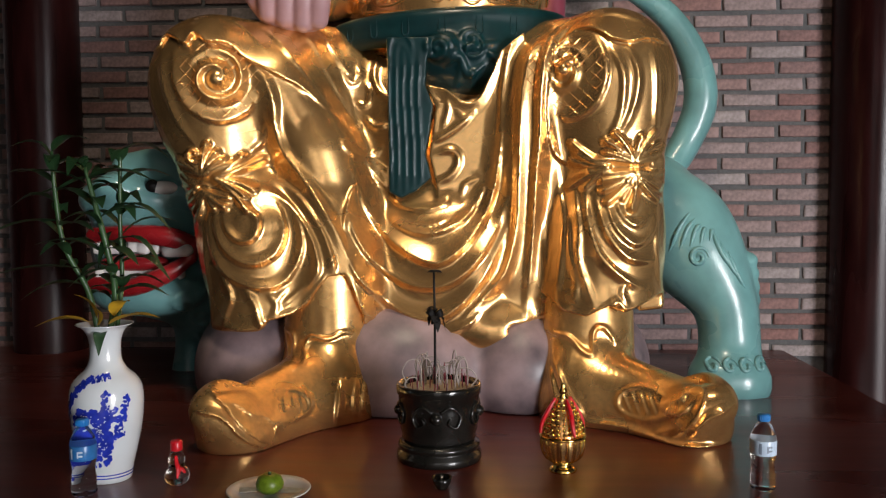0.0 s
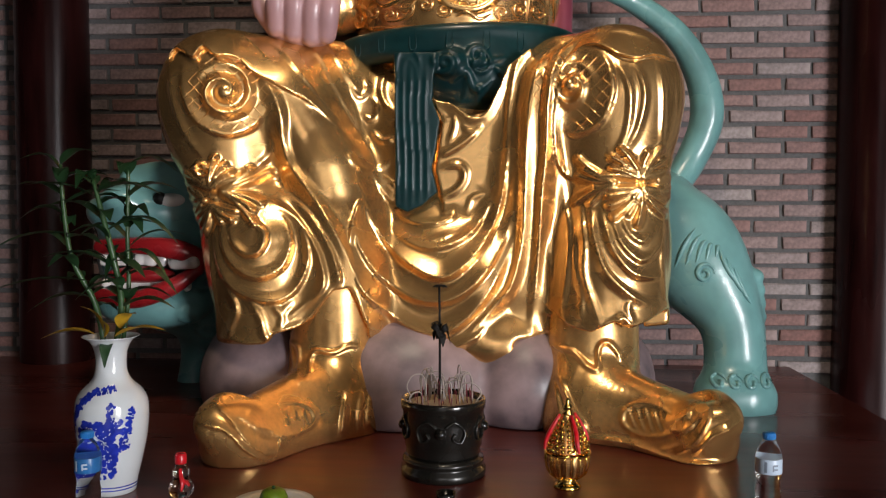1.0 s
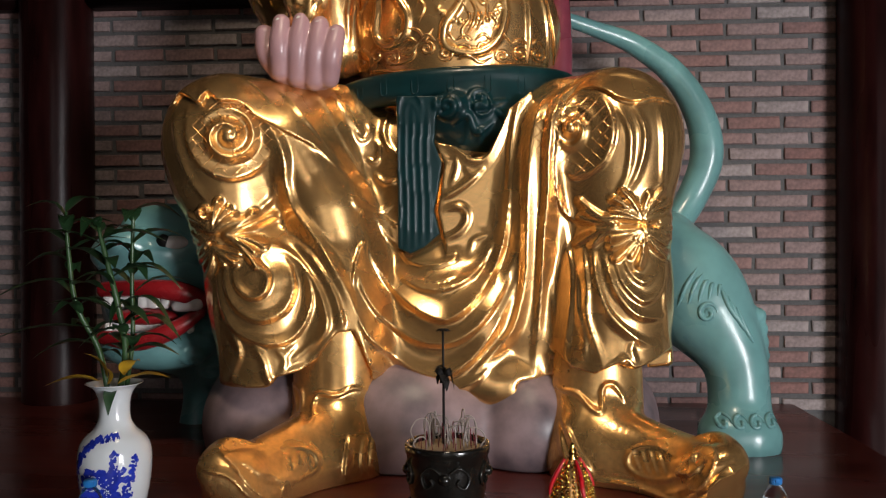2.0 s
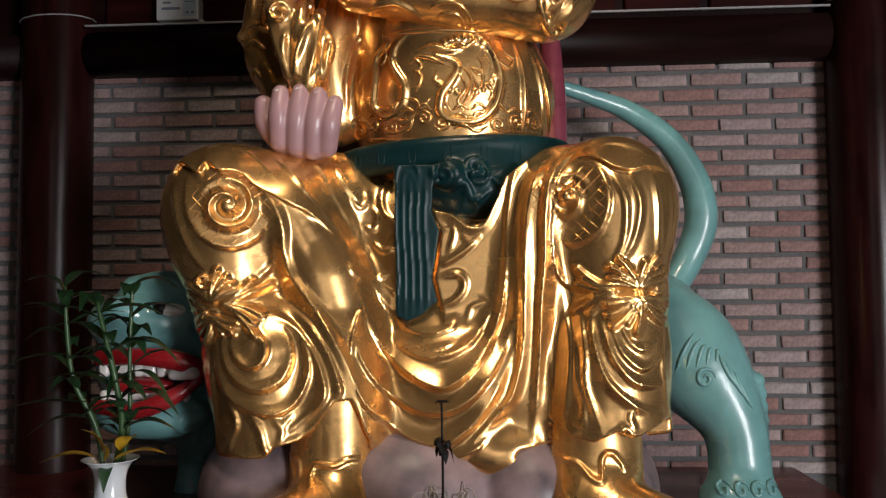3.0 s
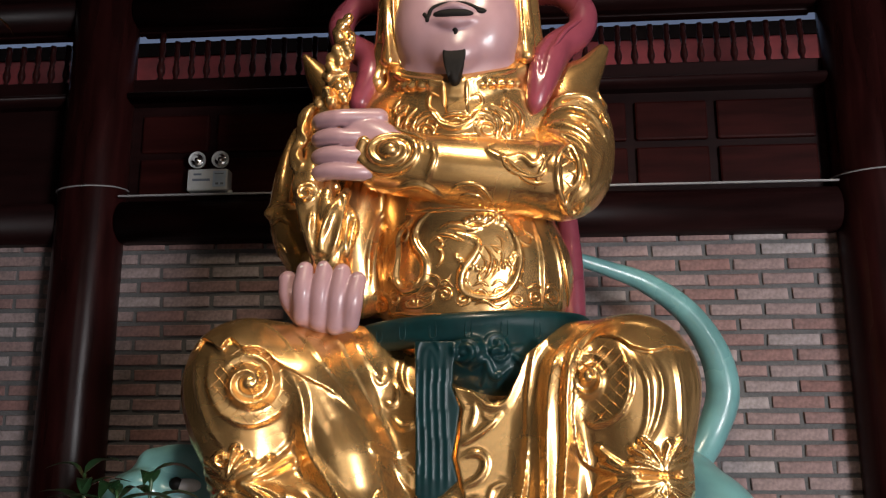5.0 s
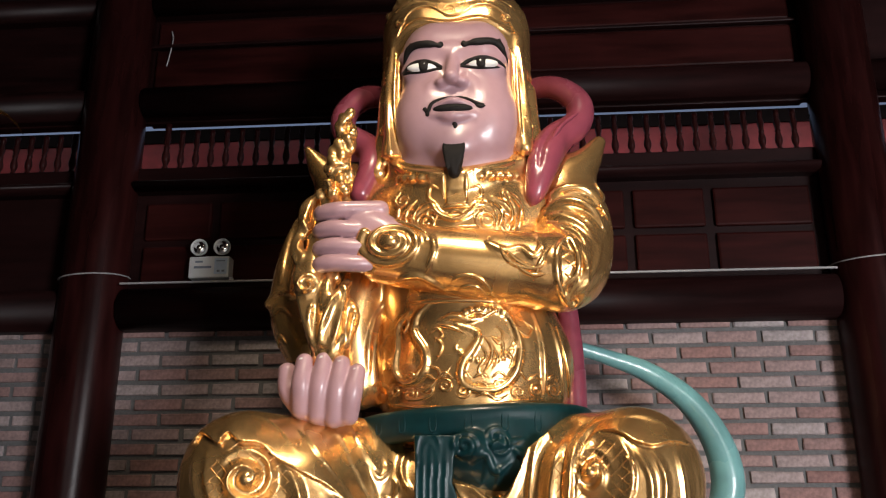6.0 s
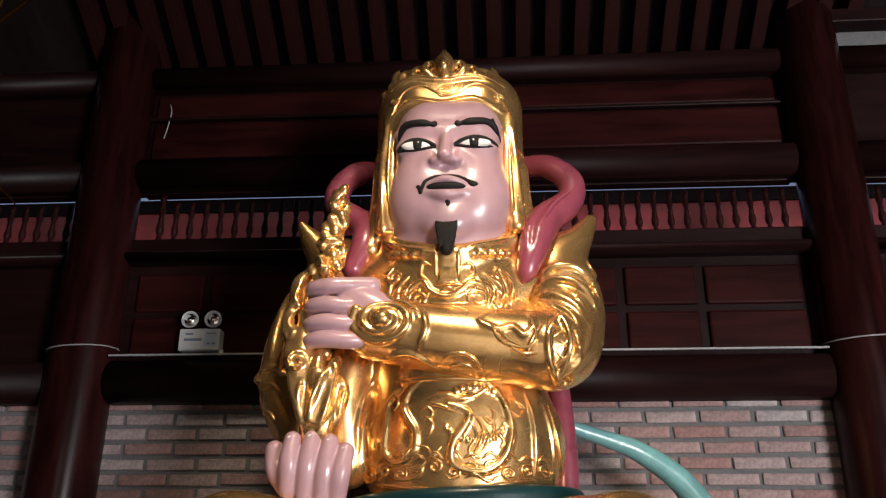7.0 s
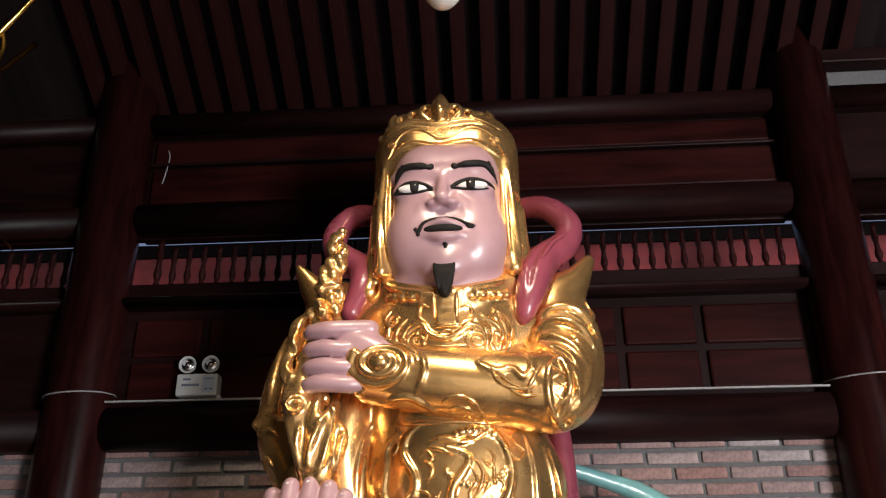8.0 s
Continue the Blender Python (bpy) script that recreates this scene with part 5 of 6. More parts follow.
trunk.fold([(0.150, 2.502), (0.175, 2.449), (0.146, 2.401), (0.170, 2.365)], 0.007)
trunk.fold([(0.181, 2.512), (0.216, 2.448), (0.191, 2.396)], 0.007)
trunk.fold([(0.098, 2.592), (0.140, 2.613), (0.182, 2.604)], 0.007)
trunk.fold([(0.243, 2.469), (0.270, 2.437), (0.253, 2.406)], 0.007)
trunk.fold([(0.275, 2.564), (0.326, 2.532), (0.347, 2.563), (0.316, 2.589)], 0.008)
trunk.fold([(-0.140, 2.399), (-0.098, 2.378), (-0.067, 2.409)], 0.008)
trunk.fold([(-0.050, 2.980), (-0.040, 3.021), (-0.007, 3.006), (-0.013, 2.975)], 0.009)
trunk.fold([(0.155, 2.974), (0.173, 3.019), (0.138, 3.016), (0.138, 2.979)], 0.009)
trunk.fold([(0.036, 3.000), (0.069, 3.013), (0.101, 2.999)], 0.008)
trunk.fold([(-0.093, 2.948), (-0.105, 2.993), (-0.079, 3.038)], 0.009)
trunk.fold([(0.219, 2.946), (0.224, 2.995), (0.204, 3.041)], 0.009)
trunk.fold([(-0.153, 3.118), (-0.175, 3.083), (-0.152, 3.054), (-0.131, 3.082)], 0.009)
trunk.fold([(-0.152, 3.054), (-0.173, 2.990), (-0.189, 2.957)], 0.009)
trunk.fold([(-0.197, 3.251), (-0.133, 3.205), (-0.043, 3.169), (0.024, 3.152)], 0.011)
trunk.fold([(0.113, 3.154), (0.180, 3.186), (0.247, 3.212), (0.306, 3.244)], 0.011)
trunk.fold([(0.021, 3.152), (0.021, 3.065)], 0.01)
trunk.fold([(0.110, 3.156), (0.109, 3.063)], 0.01)
trunk.fold([(0.004, 3.105), (-0.029, 3.118), (-0.036, 3.072), (-0.007, 3.048)], 0.009)
trunk.fold([(0.124, 3.102), (0.157, 3.112), (0.168, 3.077), (0.135, 3.055)], 0.009)
trunk.fold([(-0.072, 2.958), (-0.083, 3.015), (-0.029, 3.044), (0.004, 3.001), (0.069, 2.977), (0.123, 3.003), (0.160, 3.038), (0.210, 3.014), (0.202, 2.955)], 0.011)
trunk.fold([(0.015, 3.024), (0.069, 3.032), (0.123, 3.025)], 0.01)
trunk.fold([(-0.126, 2.955), (-0.127, 3.028), (-0.084, 3.073)], 0.01)
trunk.fold([(-0.147, 2.956), (-0.166, 3.018), (-0.150, 3.070)], 0.01)
trunk.fold([(0.229, 2.945), (0.246, 3.006), (0.217, 3.059)], 0.009)
trunk.fold([(0.262, 2.953), (0.285, 3.005), (0.265, 3.074), (0.240, 3.098)], 0.009)
trunk.fold([(0.305, 2.970), (0.318, 3.038), (0.277, 3.090)], 0.009)
trunk.fold([(-0.018, 2.957), (0.069, 2.945), (0.155, 2.956)], 0.009)
arm.fold([(0.234, 2.827), (0.257, 2.778), (0.307, 2.750), (0.367, 2.744), (0.395, 2.785), (0.372, 2.849)], 0.01)
arm.fold([(0.258, 2.788), (0.336, 2.724), (0.396, 2.719)], 0.009)
arm.fold([(-0.019, 2.891), (-0.004, 2.816), (-0.038, 2.733)], 0.011)
arm.fold([(-0.291, 2.760), (-0.191, 2.726), (-0.069, 2.734), (0.033, 2.686)], 0.012)
arm.fold([(0.013, 2.660), (0.074, 2.720), (0.155, 2.718), (0.214, 2.656)], 0.009)
arm.fold([(0.043, 2.653), (0.094, 2.693), (0.154, 2.687), (0.189, 2.650)], 0.008)
arm.fold([(0.386, 3.084), (0.499, 3.128), (0.597, 3.113), (0.652, 3.030)], 0.018, k=0.016)
arm.fold([(0.355, 3.011), (0.484, 3.063), (0.590, 3.020), (0.637, 2.928)], 0.016, k=0.014)
arm.fold([(0.337, 2.959), (0.437, 2.995), (0.542, 2.942), (0.599, 2.840)], 0.014, k=0.013)
arm.fold([(0.612, 2.873), (0.558, 2.721), (0.469, 2.634)], 0.014, k=0.013)
arm.fold([(0.374, 3.043), (0.497, 3.091), (0.604, 3.055)], 0.012, cut=True)
arm.fold([(0.360, 2.981), (0.471, 3.026), (0.586, 2.952)], 0.01, cut=True)
arm.fold([(0.412, 2.974), (0.491, 2.861), (0.515, 2.752), (0.467, 2.638)], 0.012)
arm.fold([(0.629, 3.192), (0.650, 3.119), (0.629, 3.048), (0.654, 3.001)], 0.01)
arm.fold([(-0.613, 3.070), (-0.638, 2.926), (-0.645, 2.786)], 0.014, k=0.013)
arm.fold([(-0.574, 3.021), (-0.590, 2.854), (-0.600, 2.740)], 0.012)
arm.fold([(-0.688, 2.718), (-0.633, 2.740), (-0.575, 2.716)], 0.012)
arm.fold([(-0.671, 2.652), (-0.628, 2.673), (-0.581, 2.639)], 0.01)
arm.fold([(-0.648, 2.511), (-0.630, 2.564), (-0.594, 2.531)], 0.009)
arm.fold([(-0.243, 2.936), (-0.180, 2.957), (-0.095, 2.928), (-0.031, 2.887)], 0.01)
arm.fold([(0.355, 2.698), (0.379, 2.770), (0.423, 2.832)], 0.009)
hood.fold([(-0.181, 3.818), (-0.128, 3.919), (-0.044, 3.943), (0.058, 3.890), (0.173, 3.941), (0.268, 3.908), (0.329, 3.805)], 0.008)
hood.fold([(-0.157, 3.736), (-0.106, 3.807), (-0.028, 3.825), (0.059, 3.783), (0.172, 3.821), (0.254, 3.790), (0.309, 3.715)], 0.009)
hood.fold([(-0.201, 3.771), (-0.214, 3.530), (-0.198, 3.276)], 0.014, k=0.013)
hood.fold([(0.334, 3.747), (0.352, 3.507), (0.372, 3.281)], 0.014, k=0.013)
hood.fold([(-0.181, 3.743), (-0.184, 3.477), (-0.157, 3.274)], 0.01)
hood.fold([(0.316, 3.721), (0.323, 3.457), (0.333, 3.258)], 0.01)
for x in (-0.06, -0.036, -0.012, 0.014, 0.04):
    green.crease([(x, 2.13), (x - 0.004, 1.95), (x + 0.003, 1.8), (x + 0.002, 1.64)], 0.011, 0.004, 0.02)
green.crease([(-0.072, 2.0), (-0.062, 2.14), (-0.03, 2.168), (0.006, 2.15), (0.02, 2.08)], 0.014, 0.012, 0.012)
green.crease([(-0.05, 2.0), (-0.042, 2.11), (-0.024, 2.135), (-0.002, 2.11), (0.0, 2.03)], 0.012, 0.01, 0.01)
green.crease([(0.12, 2.02), (0.15, 2.0), (0.17, 2.04), (0.165, 2.08)], 0.016, 0.016, 0.016)
green.crease([(0.2, 1.98), (0.215, 2.03), (0.205, 2.06)], 0.016, 0.016, 0.016)
green.whorl(0.215, 2.125, 0.045, 0.042, 1.3, 0.02, 0.018, 2.2, -1)
green.carve()
statue = new("seated_statue", join_skins("seated_statue", [(gold, GOLD), (boot, DULLGOLD), (trunk, GOLD), (arm, GOLD), (hood, GOLD), (branch, GOLD), (skin, SKIN), (ink, BLACK), (white, WHITE), (nails, WHITE), (scarf, PINK), (green, GREEN)]))
tagged(statue, "large gilded statue of a seated robed guardian", "statue")

# ---- the beast under the statue ----
beast = Clay((-1.35, 2.7, 0.88), (1.5, 4.22, 2.8), 0.011)
beast.limb([(-0.6, 3.5, 1.5), (0.2, 3.75, 1.62), (0.9, 3.72, 1.6)], [0.28, 0.22, 0.2], 0.05)
# hind leg, paw, tail
beast.limb([(0.92, 3.62, 1.6), (1.02, 3.55, 1.46), (1.15, 3.45, 1.22), (1.165, 3.4, 0.95)], [0.17, 0.2, 0.12, 0.115], 0.05)
beast.limb([(1.12, 3.36, 0.94), (1.17, 3.36, 0.94)], [0.12, 0.12], 0.04)
beast.slab((1.155, 3.4, 0.94), (0.13, 0.12, 0.06), 0.04, 0.03)
for i in range(4):
    beast.spiral(1.07 + 0.057 * i, 1.015, 0.028, 0.03, 1.3, 0.008)
for i in range(8):
    beast.ball((1.25 + 0.012 * math.sin(0.5 * i), 3.47, 1.38 - 0.05 * i), (0.03, 0.04, 0.03), 0.012)
beast.limb([(0.78, 3.95, 1.3), (0.82, 3.95, 1.0), (0.72, 3.9, 0.95)], [0.09, 0.06, 0.06], 0.04)
beast.spiral(1.03, 1.4, 0.035, 0.04, 1.5, 0.009)
for i in range(5):
    beast.fold([(0.93 + 0.035 * i, 1.42 + 0.01 * i), (0.96 + 0.03 * i, 1.5), (1.0 + 0.02 * i, 1.56 - 0.02 * i)], 0.008)
for i in range(3):
    beast.fold([(1.08 + 0.03 * i, 1.5 - 0.04 * i), (1.11 + 0.03 * i, 1.42 - 0.04 * i), (1.16 + 0.02 * i, 1.35 - 0.03 * i)], 0.01)
beast.limb([(1.0, 3.85, 1.7), (1.1, 3.9, 1.85), (1.16, 3.9, 2.02), (1.13, 3.9, 2.2), (1.02, 3.88, 2.37), (0.85, 3.85, 2.49), (0.7, 3.8, 2.54), (0.56, 3.76, 2.58)], [0.06, 0.065, 0.07, 0.065, 0.055, 0.045, 0.035, 0.03], 0.03, 50)
muzzle = Clay((-1.35, 2.7, 0.8), (-0.4, 3.95, 2.0), 0.009)
# head
muzzle.ball((-0.92, 3.32, 1.48), (0.27, 0.33, 0.31), 0.05)
muzzle.ball((-0.95, 3.1, 1.62), (0.2, 0.15, 0.1), 0.06)
muzzle.ball((-0.9, 3.06, 1.3), (0.2, 0.13, 0.08), 0.06)
muzzle.ball((-0.98, 2.98, 1.66), (0.07, 0.06, 0.05), 0.03)
muzzle.ball((-0.76, 3.06, 1.66), (0.09, 0.07, 0.06), 0.04)
muzzle.limb([(-0.98, 3.08, 1.74), (-0.85, 3.06, 1.75), (-0.72, 3.1, 1.72)], [0.04, 0.045, 0.04], 0.06)
muzzle.slab((-0.88, 2.95, 1.44), (0.17, 0.16, 0.05), 0.03, 0.02, (0, -4, 0), cut=True)
# throat, chest, front leg
muzzle.limb([(-0.8, 3.3, 1.3), (-0.88, 3.4, 1.1), (-0.9, 3.42, 0.92)], [0.15, 0.06, 0.07], 0.05)
for i in range(5):
    muzzle.spiral(-0.73 - 0.02 * i, 1.36 - 0.085 * i, 0.04, 0.04, 1.5, 0.012)
lips = Clay((-1.2, 2.75, 1.2), (-0.6, 3.2, 1.6), 0.009)
lips.limb([(-1.06, 3.0, 1.5), (-0.9, 2.93, 1.51), (-0.78, 2.92, 1.5), (-0.7, 2.95, 1.47)], [0.03, 0.03, 0.035, 0.03], 0.01)
lips.limb([(-1.06, 3.0, 1.34), (-0.92, 2.93, 1.33), (-0.8, 2.93, 1.37), (-0.71, 2.96, 1.43)], [0.03, 0.03, 0.03, 0.02], 0.01)
lips.ball((-0.92, 2.99, 1.41), (0.12, 0.05, 0.03), 0.01)
teeth = Clay((-1.2, 2.75, 1.2), (-0.6, 3.2, 1.8), 0.009)
for i in range(9):
    teeth.slab((-1.04 + 0.04 * i, 2.985 - 0.002 * i, 1.46), (0.018, 0.014, 0.024), 0.008, 0.002)
    teeth.slab((-1.04 + 0.035 * i, 2.985, 1.375), (0.016, 0.014, 0.022), 0.008, 0.002)
teeth.limb([(-0.79, 2.95, 1.45), (-0.72, 2.93, 1.46)], [0.022, 0.028], 0.005)
teeth.ball((-0.82, 3.0, 1.66), (0.06, 0.03, 0.025), 0.002)
eye = Clay((-1.0, 2.75, 1.6), (-0.7, 3.1, 1.75), 0.008)
eye.ball((-0.85, 2.985, 1.665), (0.025, 0.02, 0.025), 0.002)
beast_ob = new("beast_statue", join_skins("beast_statue", [(beast, TEAL), (muzzle, TEAL), (lips, RED), (teeth, WHITE), (eye, BLACK)], (np.array((0.28, 0.19, 1.63)), 1.1)))
tagged(beast_ob, "teal painted guardian beast statue with red lips", "statue")

rock = Clay((-0.95, 2.75, 0.88), (1.0, 3.95, 1.5), 0.014)
rock.ball((-0.05, 3.3, 1.02), (0.42, 0.4, 0.3), 0.05)
rock.ball((0.38, 3.35, 1.02), (0.28, 0.4, 0.28), 0.03)
rock.ball((-0.55, 3.3, 1.02), (0.25, 0.38, 0.26), 0.04)
rock.ball((0.72, 3.4, 1.0), (0.14, 0.3, 0.2), 0.04)
rock.slab((0, 3.3, 0.8), (1.5, 1, 0.1), 0, 0.004, cut=True)
rock_ob = new("rock_base", join_skins("rock_base", [(rock, ROCK)]))
tagged(rock_ob, "grey and pink painted rock seat behind the boots", "rock")

# ---- things on the altar ----
PORCELAIN = material("white_porcelain", (0.72, 0.76, 0.78), 0.12, 0, 12, 0.04, 0.02, coat=0.6, rough_vary=0.04)
BLUE = material("cobalt_blue_glaze", (0.02, 0.04, 0.42), 0.15, 0, 40, 0.5, 0.02, coat=0.5)
LEAF = material("dark_green_leaf", (0.018, 0.05, 0.018), 0.35, 0, 30, 0.35, 0.1)
STEM = material("green_bamboo_stem", (0.035, 0.085, 0.028), 0.35, 0, 20, 0.3, 0.1)
YELLOW = material("yellowed_leaf", (0.5, 0.3, 0.02), 0.45, 0, 25, 0.3, 0.1)
BRONZE = material("dark_bronze_glaze", (0.013, 0.012, 0.010), 0.22, 0.2, 22, 0.5, 0.25, coat=0.4)
ASH = material("incense_ash", (0.42, 0.33, 0.23), 0.95, 0, 120, 0.3, 0.8)
STICK = material("burnt_incense_curl", (0.33, 0.28, 0.25), 0.9, 0, 60, 0.2, 0.2)
REDSTICK = material("red_incense_stick", (0.16, 0.02, 0.03), 0.8, 0, 60, 0.2, 0.2)
REDPLASTIC = material("red_plastic", (0.6, 0.012, 0.02), 0.3, 0, 30, 0.15, 0.05)
BLUEPLASTIC = material("blue_plastic", (0.02, 0.2, 0.55), 0.3, 0, 30, 0.15, 0.05)
BLUELABEL = material("blue_bottle_label", (0.03, 0.16, 0.42), 0.3, 0, 30, 0.25, 0.02)
PALELABEL = material("pale_bottle_label", (0.55, 0.66, 0.78), 0.3, 0, 30, 0.1, 0.02)
GREYBAR = material("grey_print", (0.2, 0.24, 0.3), 0.5, 0, 30, 0.1, 0.02)
BRASS = material("shiny_brass", (0.85, 0.55, 0.14), 0.14, 1.0, 60, 0.2, 0.1)
FRUIT = material("green_citrus_skin", (0.13, 0.2, 0.012), 0.35, 0, 90, 0.3, 0.5)
PAPER = material("printed_banknote", (0.45, 0.47, 0.4), 0.7, 0, 60, 0.3, 0.1)
CLEAR = glass("clear_plastic", (0.97, 0.985, 1.0), 0.03, 1.25)
GLASSWARE = glass("clear_glass", (0.96, 0.98, 0.98), 0.02, 1.45)
GREYPLASTIC = material("white_plastic_housing", (0.72, 0.73, 0.72), 0.4, 0, 30, 0.05, 0.03)
CHROME = material("chrome_reflector", (0.8, 0.8, 0.82), 0.12, 1.0, 30, 0.1, 0.0)


def leaf(bm, base, tip, width, sag=0.03, mat=0):
    """A long pointed leaf, folded a little along its rib."""
    base, tip = Vector(base), Vector(tip)
    d = tip - base
    side = d.cross(Vector((0, 0, 1)))
    side = side.normalized() if side.length > 1e-4 else Vector((1, 0, 0))
    up = side.cross(d).normalized()
    rows = []
    for i in range(8):
        u = i / 7
        w = width * math.sin(math.pi * min(1, u ** 0.75 * 0.98 + 0.02)) * 0.5 + 0.001
        c = base + d * u + up * (sag * math.sin(math.pi * u)) - Vector((0, 0, sag * u * u))
        rows.append([bm.verts.new(c - side * w + up * w * 0.3), bm.verts.new(c), bm.verts.new(c + side * w + up * w * 0.3)])
    for a, b in zip(rows, rows[1:]):
        for k in (0, 1):
            f = bm.faces.new((a[k], a[k + 1], b[k + 1], b[k]))
            f.smooth, f.material_index = True, mat


def vase_radius(h):
    prof = VASE
    for (r0, z0), (r1, z1) in zip(prof, prof[1:]):
        if z0 <= h <= z1 and z1 > z0:
            return r0 + (r1 - r0) * (h - z0) / (z1 - z0)
    return 0.05


VASE = [(float(r), float(z)) for r, z in spline([(0.055, 0), (0.058, 0.006), (0.063, 0.035), (0.076, 0.09), (0.087, 0.146), (0.0915, 0.2), (0.088, 0.24), (0.074, 0.266), (0.053, 0.286), (0.041, 0.308), (0.038, 0.335), (0.041, 0.368), (0.053, 0.392), (0.072, 0.405)], 44)]
vase = thing("porcelain_vase", (-0.715, 2.32, ALTAR_Z), "tall white porcelain vase with blue painted trees", "vase")
part("body", lathe(bmesh.new(), VASE + [(0.068, 0.404), (0.048, 0.388), (0.036, 0.36)], seg=48), PORCELAIN, vase, smooth=True)


def on_vase(a, h, out=0.0012):
    r = vase_radius(h) + out
    return Vector((r * math.sin(a), -r * math.cos(a), h))


rng = random.Random(4)


def dab(bm, a, h, s):
    c = on_vase(a, h)
    ring = [bm.verts.new(on_vase(a + s * 11 * math.cos(t) * (0.7 + 0.5 * rng.random()), h + s * math.sin(t) * (0.7 + 0.5 * rng.random()))) for t in (math.pi * 2 * i / 7 for i in range(7))]
    m = bm.verts.new(c + Vector((0, 0, 0)))
    for i in range(7):
        bm.faces.new((m, ring[i], ring[(i + 1) % 7]))


def twig(bm, a0, h0, a1, h1, n, s):
    for i in range(n):
        u = i / (n - 1)
        dab(bm, a0 + (a1 - a0) * u + rng.uniform(-0.1, 0.1), h0 + (h1 - h0) * u + rng.uniform(-0.006, 0.006), s * rng.uniform(0.5, 1.2))


bm = bmesh.new()
for i in range(260):
    h = 0.06 + 0.14 * rng.random()
    mid, wide = -0.05 + 0.3 * (0.13 - h), 0.62 - 1.5 * abs(h - 0.12)
    dab(bm, mid + rng.uniform(-wide, wide), h, rng.uniform(0.005, 0.009))
twig(bm, -1.15, 0.17, -0.35, 0.265, 110, 0.0055)
twig(bm, -0.95, 0.15, -0.6, 0.25, 70, 0.005)
twig(bm, -0.8, 0.21, -0.1, 0.278, 80, 0.0045)
twig(bm, -0.3, 0.268, 0.6, 0.28, 70, 0.004)
twig(bm, 0.3, 0.09, 0.42, 0.24, 110, 0.0048)
twig(bm, 0.36, 0.15, 0.66, 0.205, 50, 0.0045)
twig(bm, 0.7, 0.13, 0.98, 0.225, 70, 0.0048)
twig(bm, 0.38, 0.115, 0.9, 0.135, 60, 0.004)
twig(bm, 0.5, 0.175, 0.9, 0.17, 40, 0.004)
twig(bm, -0.4, 0.052, 0.5, 0.056, 30, 0.004)
tagged(part("painting", bm, BLUE, vase, "cobalt blue painted trees and blossoms"), kind="stuff")
for h in (0.014, 0.022):
    bm = bmesh.new()
    lathe(bm, [(vase_radius(h) + 0.0006, h), (vase_radius(h + 0.003) + 0.0008, h + 0.003)], seg=48)
    part("blue_band", bm, BLUE, vase)
bm = bmesh.new()
for i in range(70):
    h = 0.07 + 0.12 * rng.random()
    c = -0.05 + 0.3 * (0.13 - h) + rng.uniform(-0.45, 0.45)
    ring = [bm.verts.new(on_vase(c + 0.018 * math.cos(t), h + 0.0017 * math.sin(t), 0.002)) for t in (math.pi * 2 * k / 6 for k in range(6))]
    bm.faces.new(ring)
tagged(part("blossom_dots", bm, PORCELAIN, vase, "tiny white blossom dots on the blue tree"), kind="stuff")

plant = thing("lucky_bamboo", (-0.715, 2.32, ALTAR_Z + 0.365), "lucky bamboo stems with long dark leaves in the vase", "plant")
rng = random.Random(11)
for k, (pts, rad) in enumerate([
    ([(0.01, 0, 0), (0.03, 0, 0.12), (0.02, -0.02, 0.24), (-0.01, -0.02, 0.36), (-0.03, -0.02, 0.44)], 0.0085),
    ([(-0.02, 0.01, 0), (-0.05, 0.02, 0.12), (-0.1, 0.0, 0.24), (-0.12, 0.0, 0.38), (-0.125, 0, 0.48)], 0.0075),
    ([(0.02, 0.02, 0), (0.04, 0.02, 0.15), (0.035, 0.03, 0.3), (0.04, 0.03, 0.48)], 0.006),
]):
    stem = part("stem", pipe(bmesh.new(), pts, [rad, rad, rad * 0.9, rad * 0.8, rad * 0.5][:len(pts)], 24, 10), STEM, plant, smooth=True)
    line = spline(pts, 40)
    bm = bmesh.new()
    for i in range(16):
        p = line[min(39, 9 + 2 * i)]
        a = i * 2.4 + k * 1.3
        ln = rng.uniform(0.1, 0.19)
        leaf(bm, p, (p[0] + ln * math.cos(a), p[1] + 0.6 * ln * math.sin(a), p[2] + rng.uniform(-0.03, 0.06)), rng.uniform(0.034, 0.05), rng.uniform(0.01, 0.03))
    part("leaves", bm, LEAF, plant)
bm = bmesh.new()
leaf(bm, (-0.09, 0, 0.3), (-0.3, -0.06, 0.27), 0.035, 0.02)
leaf(bm, (-0.05, 0, 0.18), (-0.32, -0.08, 0.16), 0.03, 0.02)
leaf(bm, (0.02, 0, 0.33), (0.2, -0.05, 0.31), 0.032, 0.03)
leaf(bm, (0.03, 0, 0.25), (0.17, -0.04, 0.22), 0.03, 0.03)
leaf(bm, (0.01, -0.03, 0.02), (0.02, -0.08, -0.01), 0.03, 0.02)
part("leaves", bm, LEAF, plant)
for a, b, w in (((0.02, -0.02, 0.04), (0.17, -0.06, 0.075), 0.04), ((-0.03, -0.02, 0.045), (-0.155, -0.06, 0.05), 0.038), ((-0.02, 0, 0.05), (-0.065, -0.03, 0.13), 0.04), ((0.03, -0.01, 0.06), (0.09, -0.05, 0.115), 0.045), ((0.0, -0.04, 0.04), (-0.01, -0.05, 0.1), 0.028)):
    bm = bmesh.new()
    leaf(bm, a, b, w, 0.012)
    part("yellow_leaf", bm, YELLOW, plant, "withered yellow leaf")


